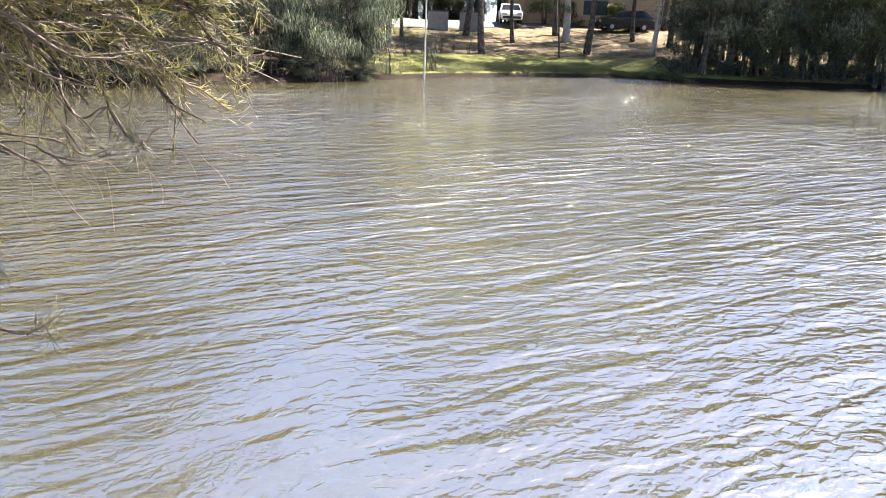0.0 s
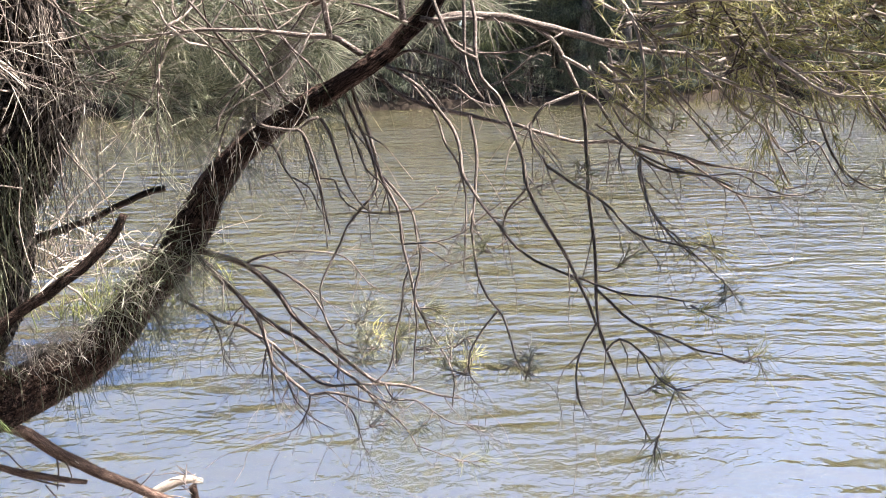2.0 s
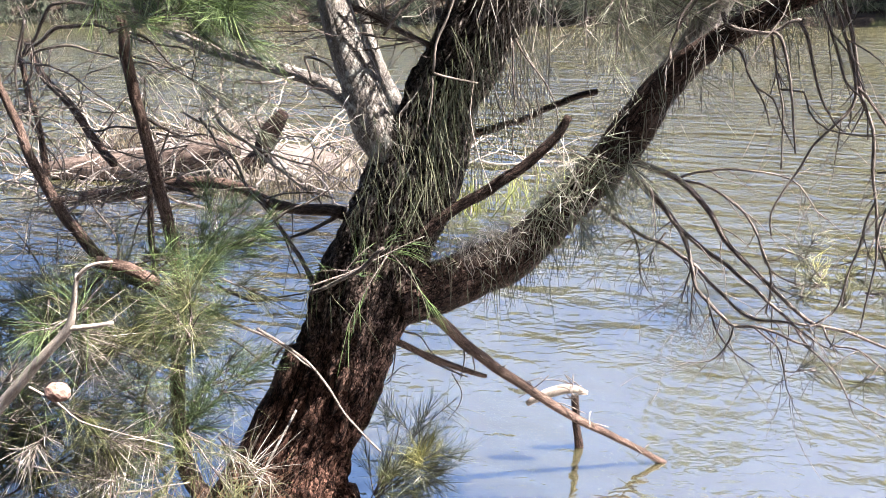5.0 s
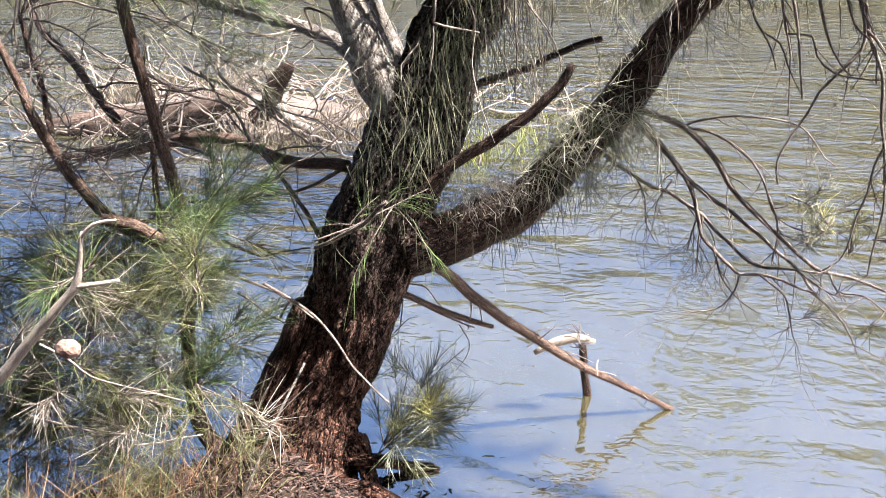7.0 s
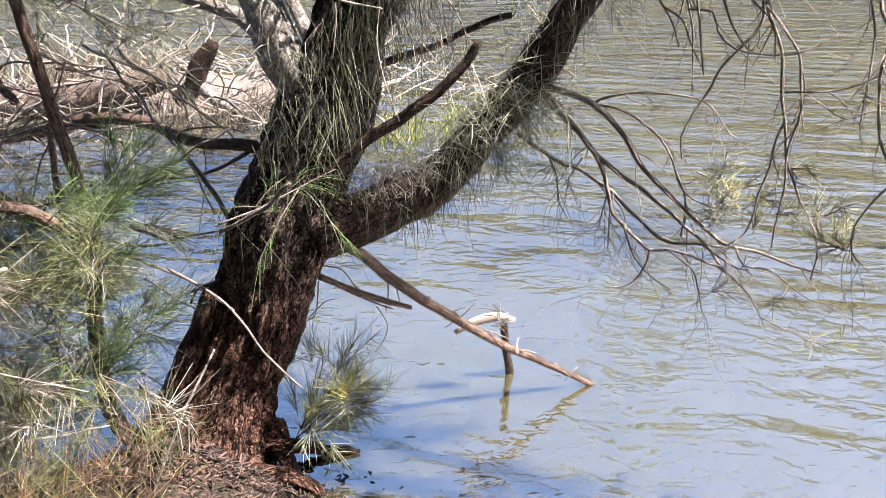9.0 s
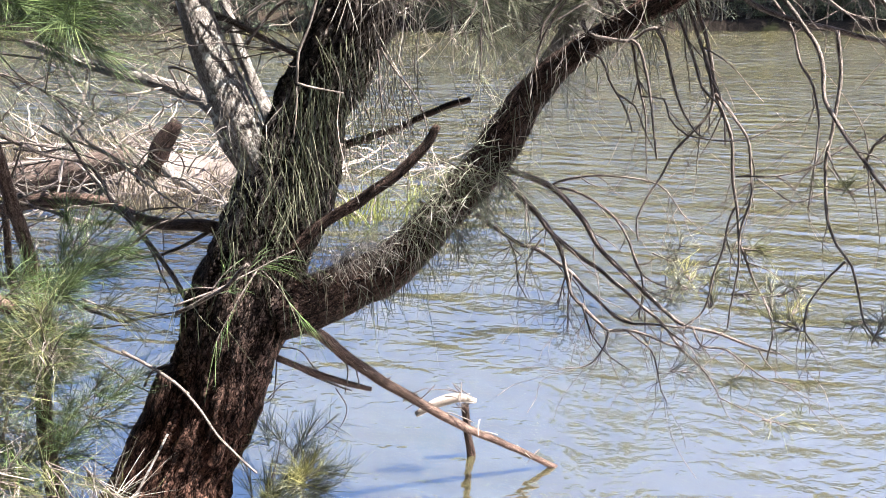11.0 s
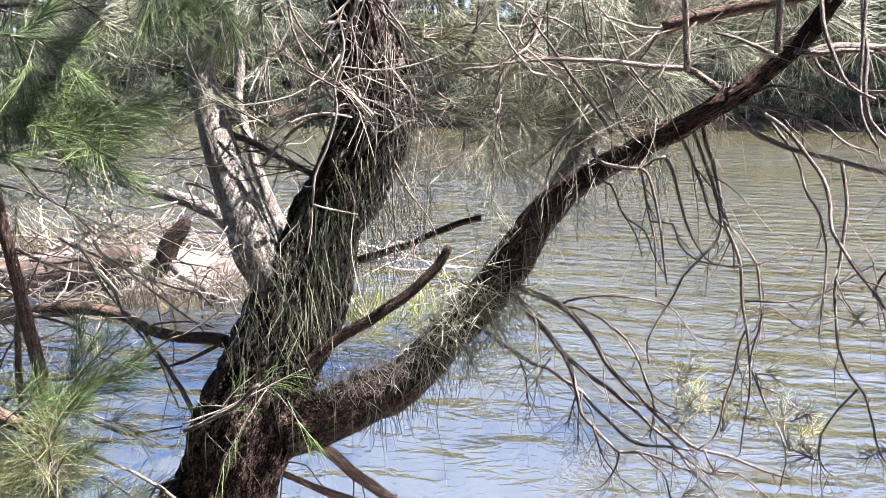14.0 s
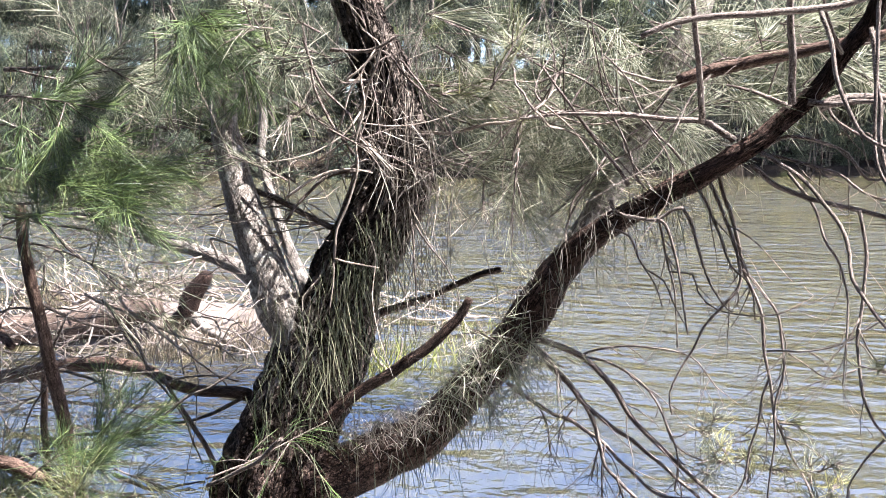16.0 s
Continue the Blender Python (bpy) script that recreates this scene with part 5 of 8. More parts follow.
BRANCHLETS.append([(0.537, 3.66, 1.833, 0.0125), (0.572, 3.648, 1.811, 0.0123), (0.654, 3.624, 1.786, 0.0117), (0.758, 3.592, 1.748, 0.0111), (0.839, 3.56, 1.676, 0.0104), (0.897, 3.535, 1.611, 0.0099), (0.943, 3.508, 1.533, 0.0094), (1, 3.483, 1.468, 0.0088), (1.079, 3.45, 1.393, 0.0081), (1.169, 3.415, 1.32, 0.0074), (1.28, 3.371, 1.227, 0.0065), (1.334, 3.353, 1.21, 0.0061), (1.408, 3.33, 1.208, 0.0057), (1.493, 3.302, 1.183, 0.0051), (1.577, 3.274, 1.16, 0.0045), (1.65, 3.25, 1.142, 0.004)])
BRANCHLETS.append([(0.525, 3.66, 1.816, 0.011), (0.549, 3.65, 1.786, 0.0108), (0.62, 3.624, 1.719, 0.0102), (0.691, 3.598, 1.652, 0.0096), (0.75, 3.571, 1.574, 0.009), (0.808, 3.549, 1.519, 0.0085), (0.878, 3.525, 1.464, 0.008), (0.97, 3.496, 1.413, 0.0074), (1.061, 3.463, 1.338, 0.0066), (1.153, 3.43, 1.263, 0.0059), (1.232, 3.402, 1.2, 0.0053), (1.289, 3.375, 1.123, 0.0047), (1.356, 3.349, 1.06, 0.0041), (1.401, 3.332, 1.018, 0.0037), (1.457, 3.3, 0.919, 0.003)])
BRANCHLETS.append([(0.527, 3.68, 1.803, 0.01), (0.563, 3.663, 1.765, 0.0097), (0.645, 3.624, 1.682, 0.0091), (0.727, 3.587, 1.606, 0.0085), (0.773, 3.563, 1.551, 0.0081), (0.807, 3.537, 1.485, 0.0077), (0.83, 3.506, 1.396, 0.0073), (0.852, 3.475, 1.308, 0.0068), (0.898, 3.454, 1.266, 0.0064), (0.954, 3.427, 1.215, 0.006), (0.999, 3.406, 1.174, 0.0057), (1.075, 3.38, 1.186, 0.0053), (1.161, 3.348, 1.175, 0.0048), (1.226, 3.323, 1.15, 0.0044), (1.289, 3.3, 1.143, 0.004)])
BRANCHLETS.append([(0.459, 3.7, 1.595, 0.0085), (0.507, 3.68, 1.563, 0.0082), (0.579, 3.651, 1.521, 0.0079), (0.65, 3.622, 1.48, 0.0075), (0.72, 3.597, 1.463, 0.0072), (0.79, 3.568, 1.423, 0.0068), (0.859, 3.539, 1.383, 0.0064), (0.905, 3.514, 1.33, 0.0061), (0.962, 3.485, 1.278, 0.0057), (1.041, 3.448, 1.217, 0.0053), (1.107, 3.422, 1.198, 0.0049), (1.214, 3.382, 1.209, 0.0044), (1.298, 3.35, 1.211, 0.004)])
BRANCHLETS.append([(0.76, 3.6, 1.746, 0.005), (0.826, 3.578, 1.781, 0.0047), (0.937, 3.543, 1.803, 0.0042), (1.068, 3.502, 1.802, 0.0036), (1.176, 3.467, 1.789, 0.0031), (1.23, 3.443, 1.736, 0.0028), (1.273, 3.418, 1.672, 0.0025), (1.316, 3.4, 1.636, 0.0022)])
BRANCHLETS.append([(0.772, 3.6, 1.738, 0.005), (0.851, 3.574, 1.734, 0.0047), (0.941, 3.542, 1.694, 0.0044), (1.009, 3.513, 1.642, 0.0041), (1.065, 3.482, 1.567, 0.0038), (1.087, 3.463, 1.512, 0.0036), (1.109, 3.44, 1.447, 0.0034), (1.164, 3.414, 1.395, 0.0031), (1.25, 3.383, 1.371, 0.0028), (1.343, 3.35, 1.384, 0.0025)])
BRANCHLETS.append([(1.084, 3.45, 1.517, 0.004), (1.12, 3.433, 1.425, 0.0036), (1.133, 3.416, 1.332, 0.0032), (1.123, 3.4, 1.239, 0.0028)])
BRANCHLETS.append([(0.853, 3.5, 1.399, 0.004), (0.846, 3.5, 1.272, 0.0031), (0.846, 3.5, 1.143, 0.0022)])
BRANCHLETS.append([(0.829, 3.5, 1.386, 0.0035), (0.809, 3.5, 1.298, 0.0026), (0.799, 3.5, 1.241, 0.002)])
BRANCHLETS.append([(0.731, 3.6, 1.513, 0.004), (0.685, 3.6, 1.437, 0.0027), (0.675, 3.6, 1.385, 0.002)])
BRANCHLETS.append([(0.591, 3.65, 1.509, 0.004), (0.63, 3.65, 1.418, 0.0033), (0.645, 3.65, 1.313, 0.0026), (0.684, 3.65, 1.228, 0.002)])
BRANCHLETS.append([(0.896, 3.45, 1.281, 0.004), (0.909, 3.442, 1.221, 0.0037), (0.946, 3.429, 1.137, 0.0032), (1.019, 3.414, 1.054, 0.0026), (1.102, 3.4, 0.996, 0.002)])
BRANCHLETS.append([(0.998, 3.4, 1.177, 0.004), (0.987, 3.389, 1.119, 0.0036), (0.94, 3.373, 1.05, 0.0029), (0.88, 3.361, 1.031, 0.0024), (0.82, 3.35, 1.032, 0.002)])
BRANCHLETS.append([(1.067, 3.35, 1.2, 0.004), (1.161, 3.332, 1.12, 0.0033), (1.198, 3.318, 1.026, 0.0027), (1.211, 3.308, 0.955, 0.0023), (1.24, 3.3, 0.908, 0.002)])
BRANCHLETS.append([(1.317, 3.3, 1.235, 0.004), (1.349, 3.278, 1.172, 0.0037), (1.442, 3.247, 1.162, 0.0033), (1.536, 3.208, 1.095, 0.0028), (1.598, 3.184, 1.059, 0.0025), (1.697, 3.15, 1.052, 0.002)])
BRANCHLETS.append([(1.19, 3.3, 1.248, 0.004), (1.271, 3.253, 1.197, 0.0031), (1.321, 3.225, 1.173, 0.0025), (1.33, 3.2, 1.246, 0.002)])
for ctrl in BRANCHLETS:
    limb("branchlet", [(x, y, z, r * 1.2) for x, y, z, r in ctrl], TWIG, tree, 7, 0.03, 0.04, wob=0.006)

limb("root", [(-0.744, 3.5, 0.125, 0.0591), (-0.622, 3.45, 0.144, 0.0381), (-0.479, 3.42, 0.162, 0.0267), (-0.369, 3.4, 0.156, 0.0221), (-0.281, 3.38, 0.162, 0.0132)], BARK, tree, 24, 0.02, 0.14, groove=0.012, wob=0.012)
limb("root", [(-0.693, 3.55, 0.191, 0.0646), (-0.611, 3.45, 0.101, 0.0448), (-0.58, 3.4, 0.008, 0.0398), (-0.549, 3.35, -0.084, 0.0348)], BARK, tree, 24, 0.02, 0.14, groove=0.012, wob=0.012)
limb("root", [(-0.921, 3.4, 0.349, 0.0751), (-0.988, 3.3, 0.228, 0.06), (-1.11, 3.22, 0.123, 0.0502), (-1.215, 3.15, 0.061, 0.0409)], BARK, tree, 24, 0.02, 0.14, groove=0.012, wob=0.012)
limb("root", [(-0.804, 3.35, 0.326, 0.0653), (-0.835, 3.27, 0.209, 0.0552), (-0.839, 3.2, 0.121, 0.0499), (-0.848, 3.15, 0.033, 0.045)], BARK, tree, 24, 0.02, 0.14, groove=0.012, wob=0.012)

# ---- the sapling beside it ----
sapling = thing("casuarina_sapling", "slim casuarina sapling with green needles beside the old tree", "tree", at=(-1.3, 3.5, 0))
limb("trunk", [(-1.29, 3.5, 0.01, 0.0618), (-1.35, 3.5, 0.14, 0.05), (-1.45, 3.54, 0.24, 0.0417), (-1.46, 3.53, 0.55, 0.0364), (-1.43, 3.52, 0.86, 0.0326), (-1.37, 3.51, 1.15, 0.0303), (-1.37, 3.5, 1.29, 0.0286), (-1.38, 3.49, 1.48, 0.028), (-1.41, 3.48, 1.72, 0.026), (-1.44, 3.47, 1.97, 0.023), (-1.47, 3.46, 2.19, 0.0223), (-1.47, 3.45, 2.41, 0.0196)], BARK_RED, sapling, 18, 0.03, 0.06, groove=0.002, wob=0.006)
limb("branch", [(-1.4, 3.5, 1.2, 0.0251), (-1.58, 3.48, 1.28, 0.0274), (-1.72, 3.47, 1.4, 0.027), (-1.84, 3.45, 1.6, 0.024), (-1.92, 3.43, 1.81, 0.0211), (-1.96, 3.42, 2, 0.0171), (-2.02, 3.4, 2.21, 0.0134)], BARK_RED, sapling, 10, 0.03, 0.05, wob=0.008)
limb("branch", [(-1.5, 3.55, 1.22, 0.0152), (-1.51, 3.57, 1.4, 0.0146), (-1.51, 3.59, 1.57, 0.0139), (-1.5, 3.6, 1.68, 0.0135)], BARK_RED, sapling, 10, 0.03, 0.05, wob=0.008)
limb("branch", [(-1.85, 4, 1.67, 0.0217), (-1.99, 4.12, 1.75, 0.0211), (-2.18, 4.29, 1.9, 0.02), (-2.39, 4.44, 2.02, 0.019), (-2.55, 4.6, 2.19, 0.0178)], BARK_RED, sapling, 10, 0.03, 0.05, wob=0.008)
limb("branch", [(-2.14, 3.9, 1.63, 0.0161), (-2.21, 4.02, 1.83, 0.0146), (-2.3, 4.12, 2, 0.0134), (-2.36, 4.2, 2.15, 0.0123)], BARK_RED, sapling, 10, 0.03, 0.05, wob=0.008)
limb("branch", [(-1.34, 3.2, 1.38, 0.0238), (-1.38, 3.17, 1.42, 0.0241), (-1.43, 3.15, 1.46, 0.0244), (-1.53, 3.1, 1.5, 0.025)], BARK_RED, sapling, 10, 0.03, 0.05, wob=0.008)

# ---- needle sprays ----
def spray_owner(c):
    return sapling if c[0][0] < -0.95 and c[0][2] < 2.0 else tree


SPRAYS = []
SPRAYS.append(("green", [(-1.41, 3.2, 2.73), (-1.24, 3.25, 2.67), (-1.09, 3.3, 2.58), (-0.98, 3.35, 2.51)], 520, 0.2, 0.6, 0.5))
SPRAYS.append(("green", [(-1.36, 3.1, 2.37), (-1.16, 3.15, 2.43), (-1, 3.2, 2.46), (-0.9, 3.25, 2.5)], 420, 0.2, 0.6, 0.5))
SPRAYS.append(("green", [(-1.38, 3.15, 2.57), (-1.17, 3.2, 2.53), (-1, 3.25, 2.43), (-0.91, 3.3, 2.37)], 420, 0.2, 0.6, 0.5))
SPRAYS.append(("green", [(-1.36, 3.15, 2.82), (-1.21, 3.2, 2.81), (-1.03, 3.25, 2.77)], 300, 0.2, 0.6, 0.5))
SPRAYS.append(("greygreen", [(-1.49, 3.5, 2.93), (-1.28, 3.55, 2.89), (-1, 3.6, 2.98)], 150, 0.2, 0.6, 0.5))
SPRAYS.append(("green", [(-0.79, 3.3, 3.14), (-0.73, 3.35, 2.99), (-0.67, 3.4, 2.85)], 380, 0.2, 0.7, 0.5))
SPRAYS.append(("green", [(-0.7, 3.35, 3.13), (-0.58, 3.4, 2.97), (-0.51, 3.45, 2.85)], 260, 0.22, 0.7, 0.5))
SPRAYS.append(("greygreen", [(-1.16, 3.4, 2.99), (-0.92, 3.45, 2.81), (-0.84, 3.5, 2.68)], 90, 0.22, 0.6, 0.5))
SPRAYS.append(("greygreen", [(-1.53, 3.5, 2.26), (-1.31, 3.55, 2.18), (-1.07, 3.6, 1.99)], 160, 0.2, 0.6, 0.5))
SPRAYS.append(("green", [(-1.34, 3.4, 1.23), (-1.21, 3.45, 1.47), (-1.05, 3.5, 1.6)], 260, 0.16, 0.5, 0.1))
SPRAYS.append(("green", [(-1.3, 3.4, 1.3), (-1.15, 3.45, 1.44), (-1.02, 3.5, 1.45)], 160, 0.16, 0.5, 0.1))
SPRAYS.append(("green", [(-1.4, 3.35, 0.86), (-1.31, 3.4, 1.06), (-1.14, 3.45, 1.15)], 320, 0.16, 0.6, 0.2))
SPRAYS.append(("green", [(-1.4, 3.35, 0.54), (-1.25, 3.4, 0.81), (-1.07, 3.45, 0.93)], 320, 0.17, 0.6, 0.2))
SPRAYS.append(("green", [(-1.85, 3.3, 0.62), (-1.59, 3.35, 0.83), (-1.41, 3.4, 0.95)], 300, 0.17, 0.6, 0.2))
SPRAYS.append(("olive", [(-2.13, 3.1, 0.62), (-1.86, 3.15, 0.82), (-1.59, 3.2, 0.75)], 320, 0.17, 0.7, 0.3))
SPRAYS.append(("olive", [(-2.21, 3.1, 0.32), (-1.76, 3.15, 0.57), (-1.44, 3.2, 0.61)], 340, 0.18, 0.7, 0.3))
SPRAYS.append(("green", [(-2.08, 3.2, 0.96), (-1.86, 3.25, 1.05), (-1.62, 3.3, 0.97)], 240, 0.16, 0.7, 0.3))
SPRAYS.append(("green", [(-1.56, 3.3, 1.29), (-1.49, 3.35, 1.14), (-1.4, 3.4, 0.98)], 220, 0.15, 0.7, 0.3))
SPRAYS.append(("green", [(-1.45, 3.3, 1.15), (-1.32, 3.35, 1.27), (-1.18, 3.4, 1.38)], 300, 0.15, 0.6, 0.1))
SPRAYS.append(("olive", [(-0.52, 3.42, 0.26), (-0.39, 3.47, 0.43), (-0.31, 3.52, 0.62)], 150, 0.17, 0.8, 0.1))
SPRAYS.append(("olive", [(-0.51, 3.42, 0.25), (-0.37, 3.47, 0.35), (-0.25, 3.52, 0.5)], 150, 0.17, 0.8, 0.1))
SPRAYS.append(("olive", [(-0.52, 3.42, 0.27), (-0.44, 3.47, 0.46), (-0.4, 3.52, 0.65)], 150, 0.17, 0.8, 0.1))
SPRAYS.append(("olive", [(-0.5, 3.42, 0.24), (-0.34, 3.47, 0.27), (-0.24, 3.52, 0.35)], 150, 0.17, 0.8, 0.1))
SPRAYS.append(("gold", [(-0.55, 3.4, 0.22), (-0.4, 3.44, 0.36), (-0.27, 3.46, 0.5)], 240, 0.15, 0.9, 0.1))
SPRAYS.append(("greygreen", [(-0.52, 3.42, 0.26), (-0.39, 3.47, 0.39), (-0.28, 3.52, 0.55)], 170, 0.15, 0.9, 0.1))
SPRAYS.append(("green", [(-0.7, 3.15, 1.4), (-0.54, 3.2, 1.45), (-0.42, 3.25, 1.5), (-0.26, 3.3, 1.57)], 60, 0.2, 0.7, 1.8))
SPRAYS.append(("drygreen", [(-0.66, 3.15, 1.43), (-0.52, 3.2, 1.47), (-0.3, 3.25, 1.55)], 160, 0.2, 0.7, 1.8))
SPRAYS.append(("drygreen", [(-0.34, 3.33, 2.05), (-0.42, 3.38, 1.88), (-0.52, 3.43, 1.71), (-0.59, 3.48, 1.52)], 420, 0.24, 0.4, 1.2))
SPRAYS.append(("drygreen", [(-0.25, 3.28, 2.07), (-0.29, 3.33, 1.85), (-0.41, 3.38, 1.65)], 320, 0.26, 0.4, 1.3))
SPRAYS.append(("drygreen", [(-0.32, 3.45, 2.1), (-0.21, 3.5, 2.18), (-0.11, 3.55, 2.08), (0.03, 3.6, 2)], 420, 0.26, 0.5, 1.4))
SPRAYS.append(("drygreen", [(-0.1, 3.5, 2.34), (0.03, 3.55, 2.33), (0.14, 3.6, 2.21)], 330, 0.26, 0.5, 1.4))
SPRAYS.append(("dry", [(0.01, 3.55, 2.69), (0.12, 3.6, 2.53), (0.19, 3.65, 2.32)], 260, 0.24, 0.6, 1.2))
SPRAYS.append(("dry", [(-0.14, 3.55, 2.92), (-0.08, 3.6, 2.66), (-0.07, 3.65, 2.48)], 200, 0.24, 0.6, 1.2))
SPRAYS.append(("dry", [(0.24, 3.4, 1.84), (0.37, 3.45, 1.83), (0.49, 3.5, 1.81), (0.59, 3.55, 1.73)], 330, 0.15, 1.2, 0.8))
SPRAYS.append(("dry", [(0.37, 3.4, 1.75), (0.26, 3.45, 1.61), (0.17, 3.5, 1.49)], 260, 0.13, 1.2, 0.6))
SPRAYS.append(("dry", [(0.13, 3.4, 1.56), (-0.01, 3.45, 1.49), (-0.18, 3.5, 1.43)], 420, 0.07, 1.6, 0.3))
SPRAYS.append(("dry", [(0.44, 3.5, 1.91), (0.56, 3.55, 2.04), (0.67, 3.6, 2.17)], 200, 0.12, 1.2, 0.8))
SPRAYS.append(("dry", [(0.67, 3.25, 2.29), (0.88, 3.3, 2.44), (1.09, 3.35, 2.54), (1.31, 3.4, 2.64)], 420, 0.12, 1.3, 0.8))
SPRAYS.append(("dry", [(-0.54, 3.45, 2.09), (-0.47, 3.5, 1.99), (-0.39, 3.55, 1.93)], 240, 0.14, 1.2, 1))
SPRAYS.append(("dry", [(-0.31, 3.56, 1.35), (-0.17, 3.61, 1.39), (-0, 3.66, 1.43), (0.14, 3.71, 1.51)], 500, 0.075, 1.6, 0.2))
SPRAYS.append(("dry", [(-0.12, 3.56, 1.39), (0.07, 3.61, 1.45), (0.22, 3.66, 1.56), (0.34, 3.71, 1.67)], 500, 0.075, 1.6, 0.2))
SPRAYS.append(("dry", [(0.33, 3.56, 1.72), (0.45, 3.61, 1.85), (0.54, 3.66, 1.99)], 350, 0.075, 1.6, 0.2))
SPRAYS.append(("dry", [(0.49, 3.56, 1.94), (0.63, 3.61, 2.12), (0.77, 3.66, 2.28)], 260, 0.075, 1.6, 0.2))
SPRAYS.append(("greygreen", [(0.31, 3.5, 1.88), (0.45, 3.55, 1.8), (0.57, 3.6, 1.69)], 50, 0.17, 1.3, 0.9))
SPRAYS.append(("greygreen", [(0.4, 3.5, 1.81), (0.5, 3.55, 1.7), (0.48, 3.6, 1.56)], 50, 0.17, 1.3, 0.9))
SPRAYS.append(("greygreen", [(0.22, 3.5, 1.71), (0.36, 3.55, 1.6), (0.38, 3.6, 1.43)], 50, 0.17, 1.3, 0.9))
SPRAYS.append(("greygreen", [(0.49, 3.5, 1.86), (0.63, 3.55, 1.75), (0.69, 3.6, 1.59)], 50, 0.17, 1.3, 0.9))
SPRAYS.append(("greygreen", [(0.16, 3.75, 3.02), (0.39, 3.8, 2.89), (0.63, 3.85, 2.82)], 200, 0.24, 0.6, 0.5))
SPRAYS.append(("greygreen", [(0.21, 3.75, 2.73), (0.49, 3.8, 2.64), (0.74, 3.85, 2.61)], 200, 0.24, 0.6, 0.5))
SPRAYS.append(("greygreen", [(0.14, 3.75, 2.54), (0.38, 3.8, 2.47), (0.57, 3.85, 2.37)], 200, 0.24, 0.6, 0.5))
SPRAYS.append(("greygreen", [(0.48, 3.75, 2.98), (0.72, 3.8, 2.94), (0.96, 3.85, 2.89)], 200, 0.24, 0.6, 0.5))
SPRAYS.append(("greygreen", [(0.72, 3.75, 2.78), (0.96, 3.8, 2.69), (1.17, 3.85, 2.57)], 200, 0.24, 0.6, 0.5))
SPRAYS.append(("greygreen", [(0.38, 3.75, 2.4), (0.62, 3.8, 2.49), (0.86, 3.85, 2.44)], 200, 0.24, 0.6, 0.5))
SPRAYS.append(("greygreen", [(0.12, 3.75, 3.15), (0.32, 3.8, 3.07), (0.56, 3.85, 2.98)], 200, 0.24, 0.6, 0.5))
SPRAYS.append(("greygreen", [(0.39, 3.75, 2.8), (0.63, 3.8, 2.71), (0.87, 3.85, 2.78)], 200, 0.24, 0.6, 0.5))
SPRAYS.append(("greygreen", [(0.75, 3.75, 3.13), (0.97, 3.8, 3.03), (1.17, 3.85, 2.94)], 200, 0.24, 0.6, 0.5))
SPRAYS.append(("greygreen", [(0.07, 3.75, 2.86), (0.25, 3.8, 2.8), (0.45, 3.85, 2.73)], 200, 0.24, 0.6, 0.5))
SPRAYS.append(("greygreen", [(0.64, 3.75, 2.31), (0.81, 3.8, 2.45), (1, 3.85, 2.54)], 200, 0.24, 0.6, 0.5))
SPRAYS.append(("greygreen", [(0.83, 3.75, 2.87), (1.03, 3.8, 2.8), (1.24, 3.85, 2.69)], 200, 0.24, 0.6, 0.5))
SPRAYS.append(("olive", [(0.19, 3.5, 2.82), (0.25, 3.55, 2.84), (0.34, 3.6, 2.8)], 120, 0.14, 0.6, 0.5))
SPRAYS.append(("dry", [(0.28, 3.8, 3.02), (0.23, 3.85, 2.73), (0.18, 3.9, 2.36)], 160, 0.26, 0.6, 1.2))
SPRAYS.append(("greygreen", [(0.98, 3.5, 3.09), (1.16, 3.55, 3.05), (1.33, 3.6, 3.05)], 170, 0.22, 0.7, 0.4))
SPRAYS.append(("greygreen", [(1.09, 3.5, 2.85), (1.28, 3.55, 2.92), (1.47, 3.6, 2.9)], 170, 0.22, 0.7, 0.4))
SPRAYS.append(("greygreen", [(1.31, 3.5, 2.96), (1.49, 3.55, 3.05), (1.68, 3.6, 3.05)], 170, 0.22, 0.7, 0.4))
SPRAYS.append(("greygreen", [(1.47, 3.5, 3.08), (1.66, 3.55, 3.07), (1.85, 3.6, 3.13)], 170, 0.22, 0.7, 0.4))
SPRAYS.append(("greygreen", [(1.06, 3.5, 2.68), (1.24, 3.55, 2.79), (1.44, 3.6, 2.77)], 170, 0.22, 0.7, 0.4))
SPRAYS.append(("greygreen", [(1.57, 3.5, 2.85), (1.74, 3.55, 2.92), (1.92, 3.6, 2.85)], 170, 0.22, 0.7, 0.4))
for k, (kind, ctrl, count, length, spread, droop) in enumerate(SPRAYS):
    if kind in ("dry", "drygreen"):
        draped(tree, ctrl, int(count * ((0.12 if kind == "drygreen" else 0.24) if length > 0.1 else 0.9)), length, NEEDLE[kind], 100 + k, hanging=kind == "drygreen")
    else:
        airy = kind == "greygreen"
        spray(spray_owner(ctrl), ctrl, int(count * (1.6 if airy else 1.8)), length * (1.15 if airy else 1.0), spread + 0.2, droop * 0.35, NEEDLE[kind], 100 + k, subs=9 if airy else 7, width=0.0013 if airy else 0.0012)

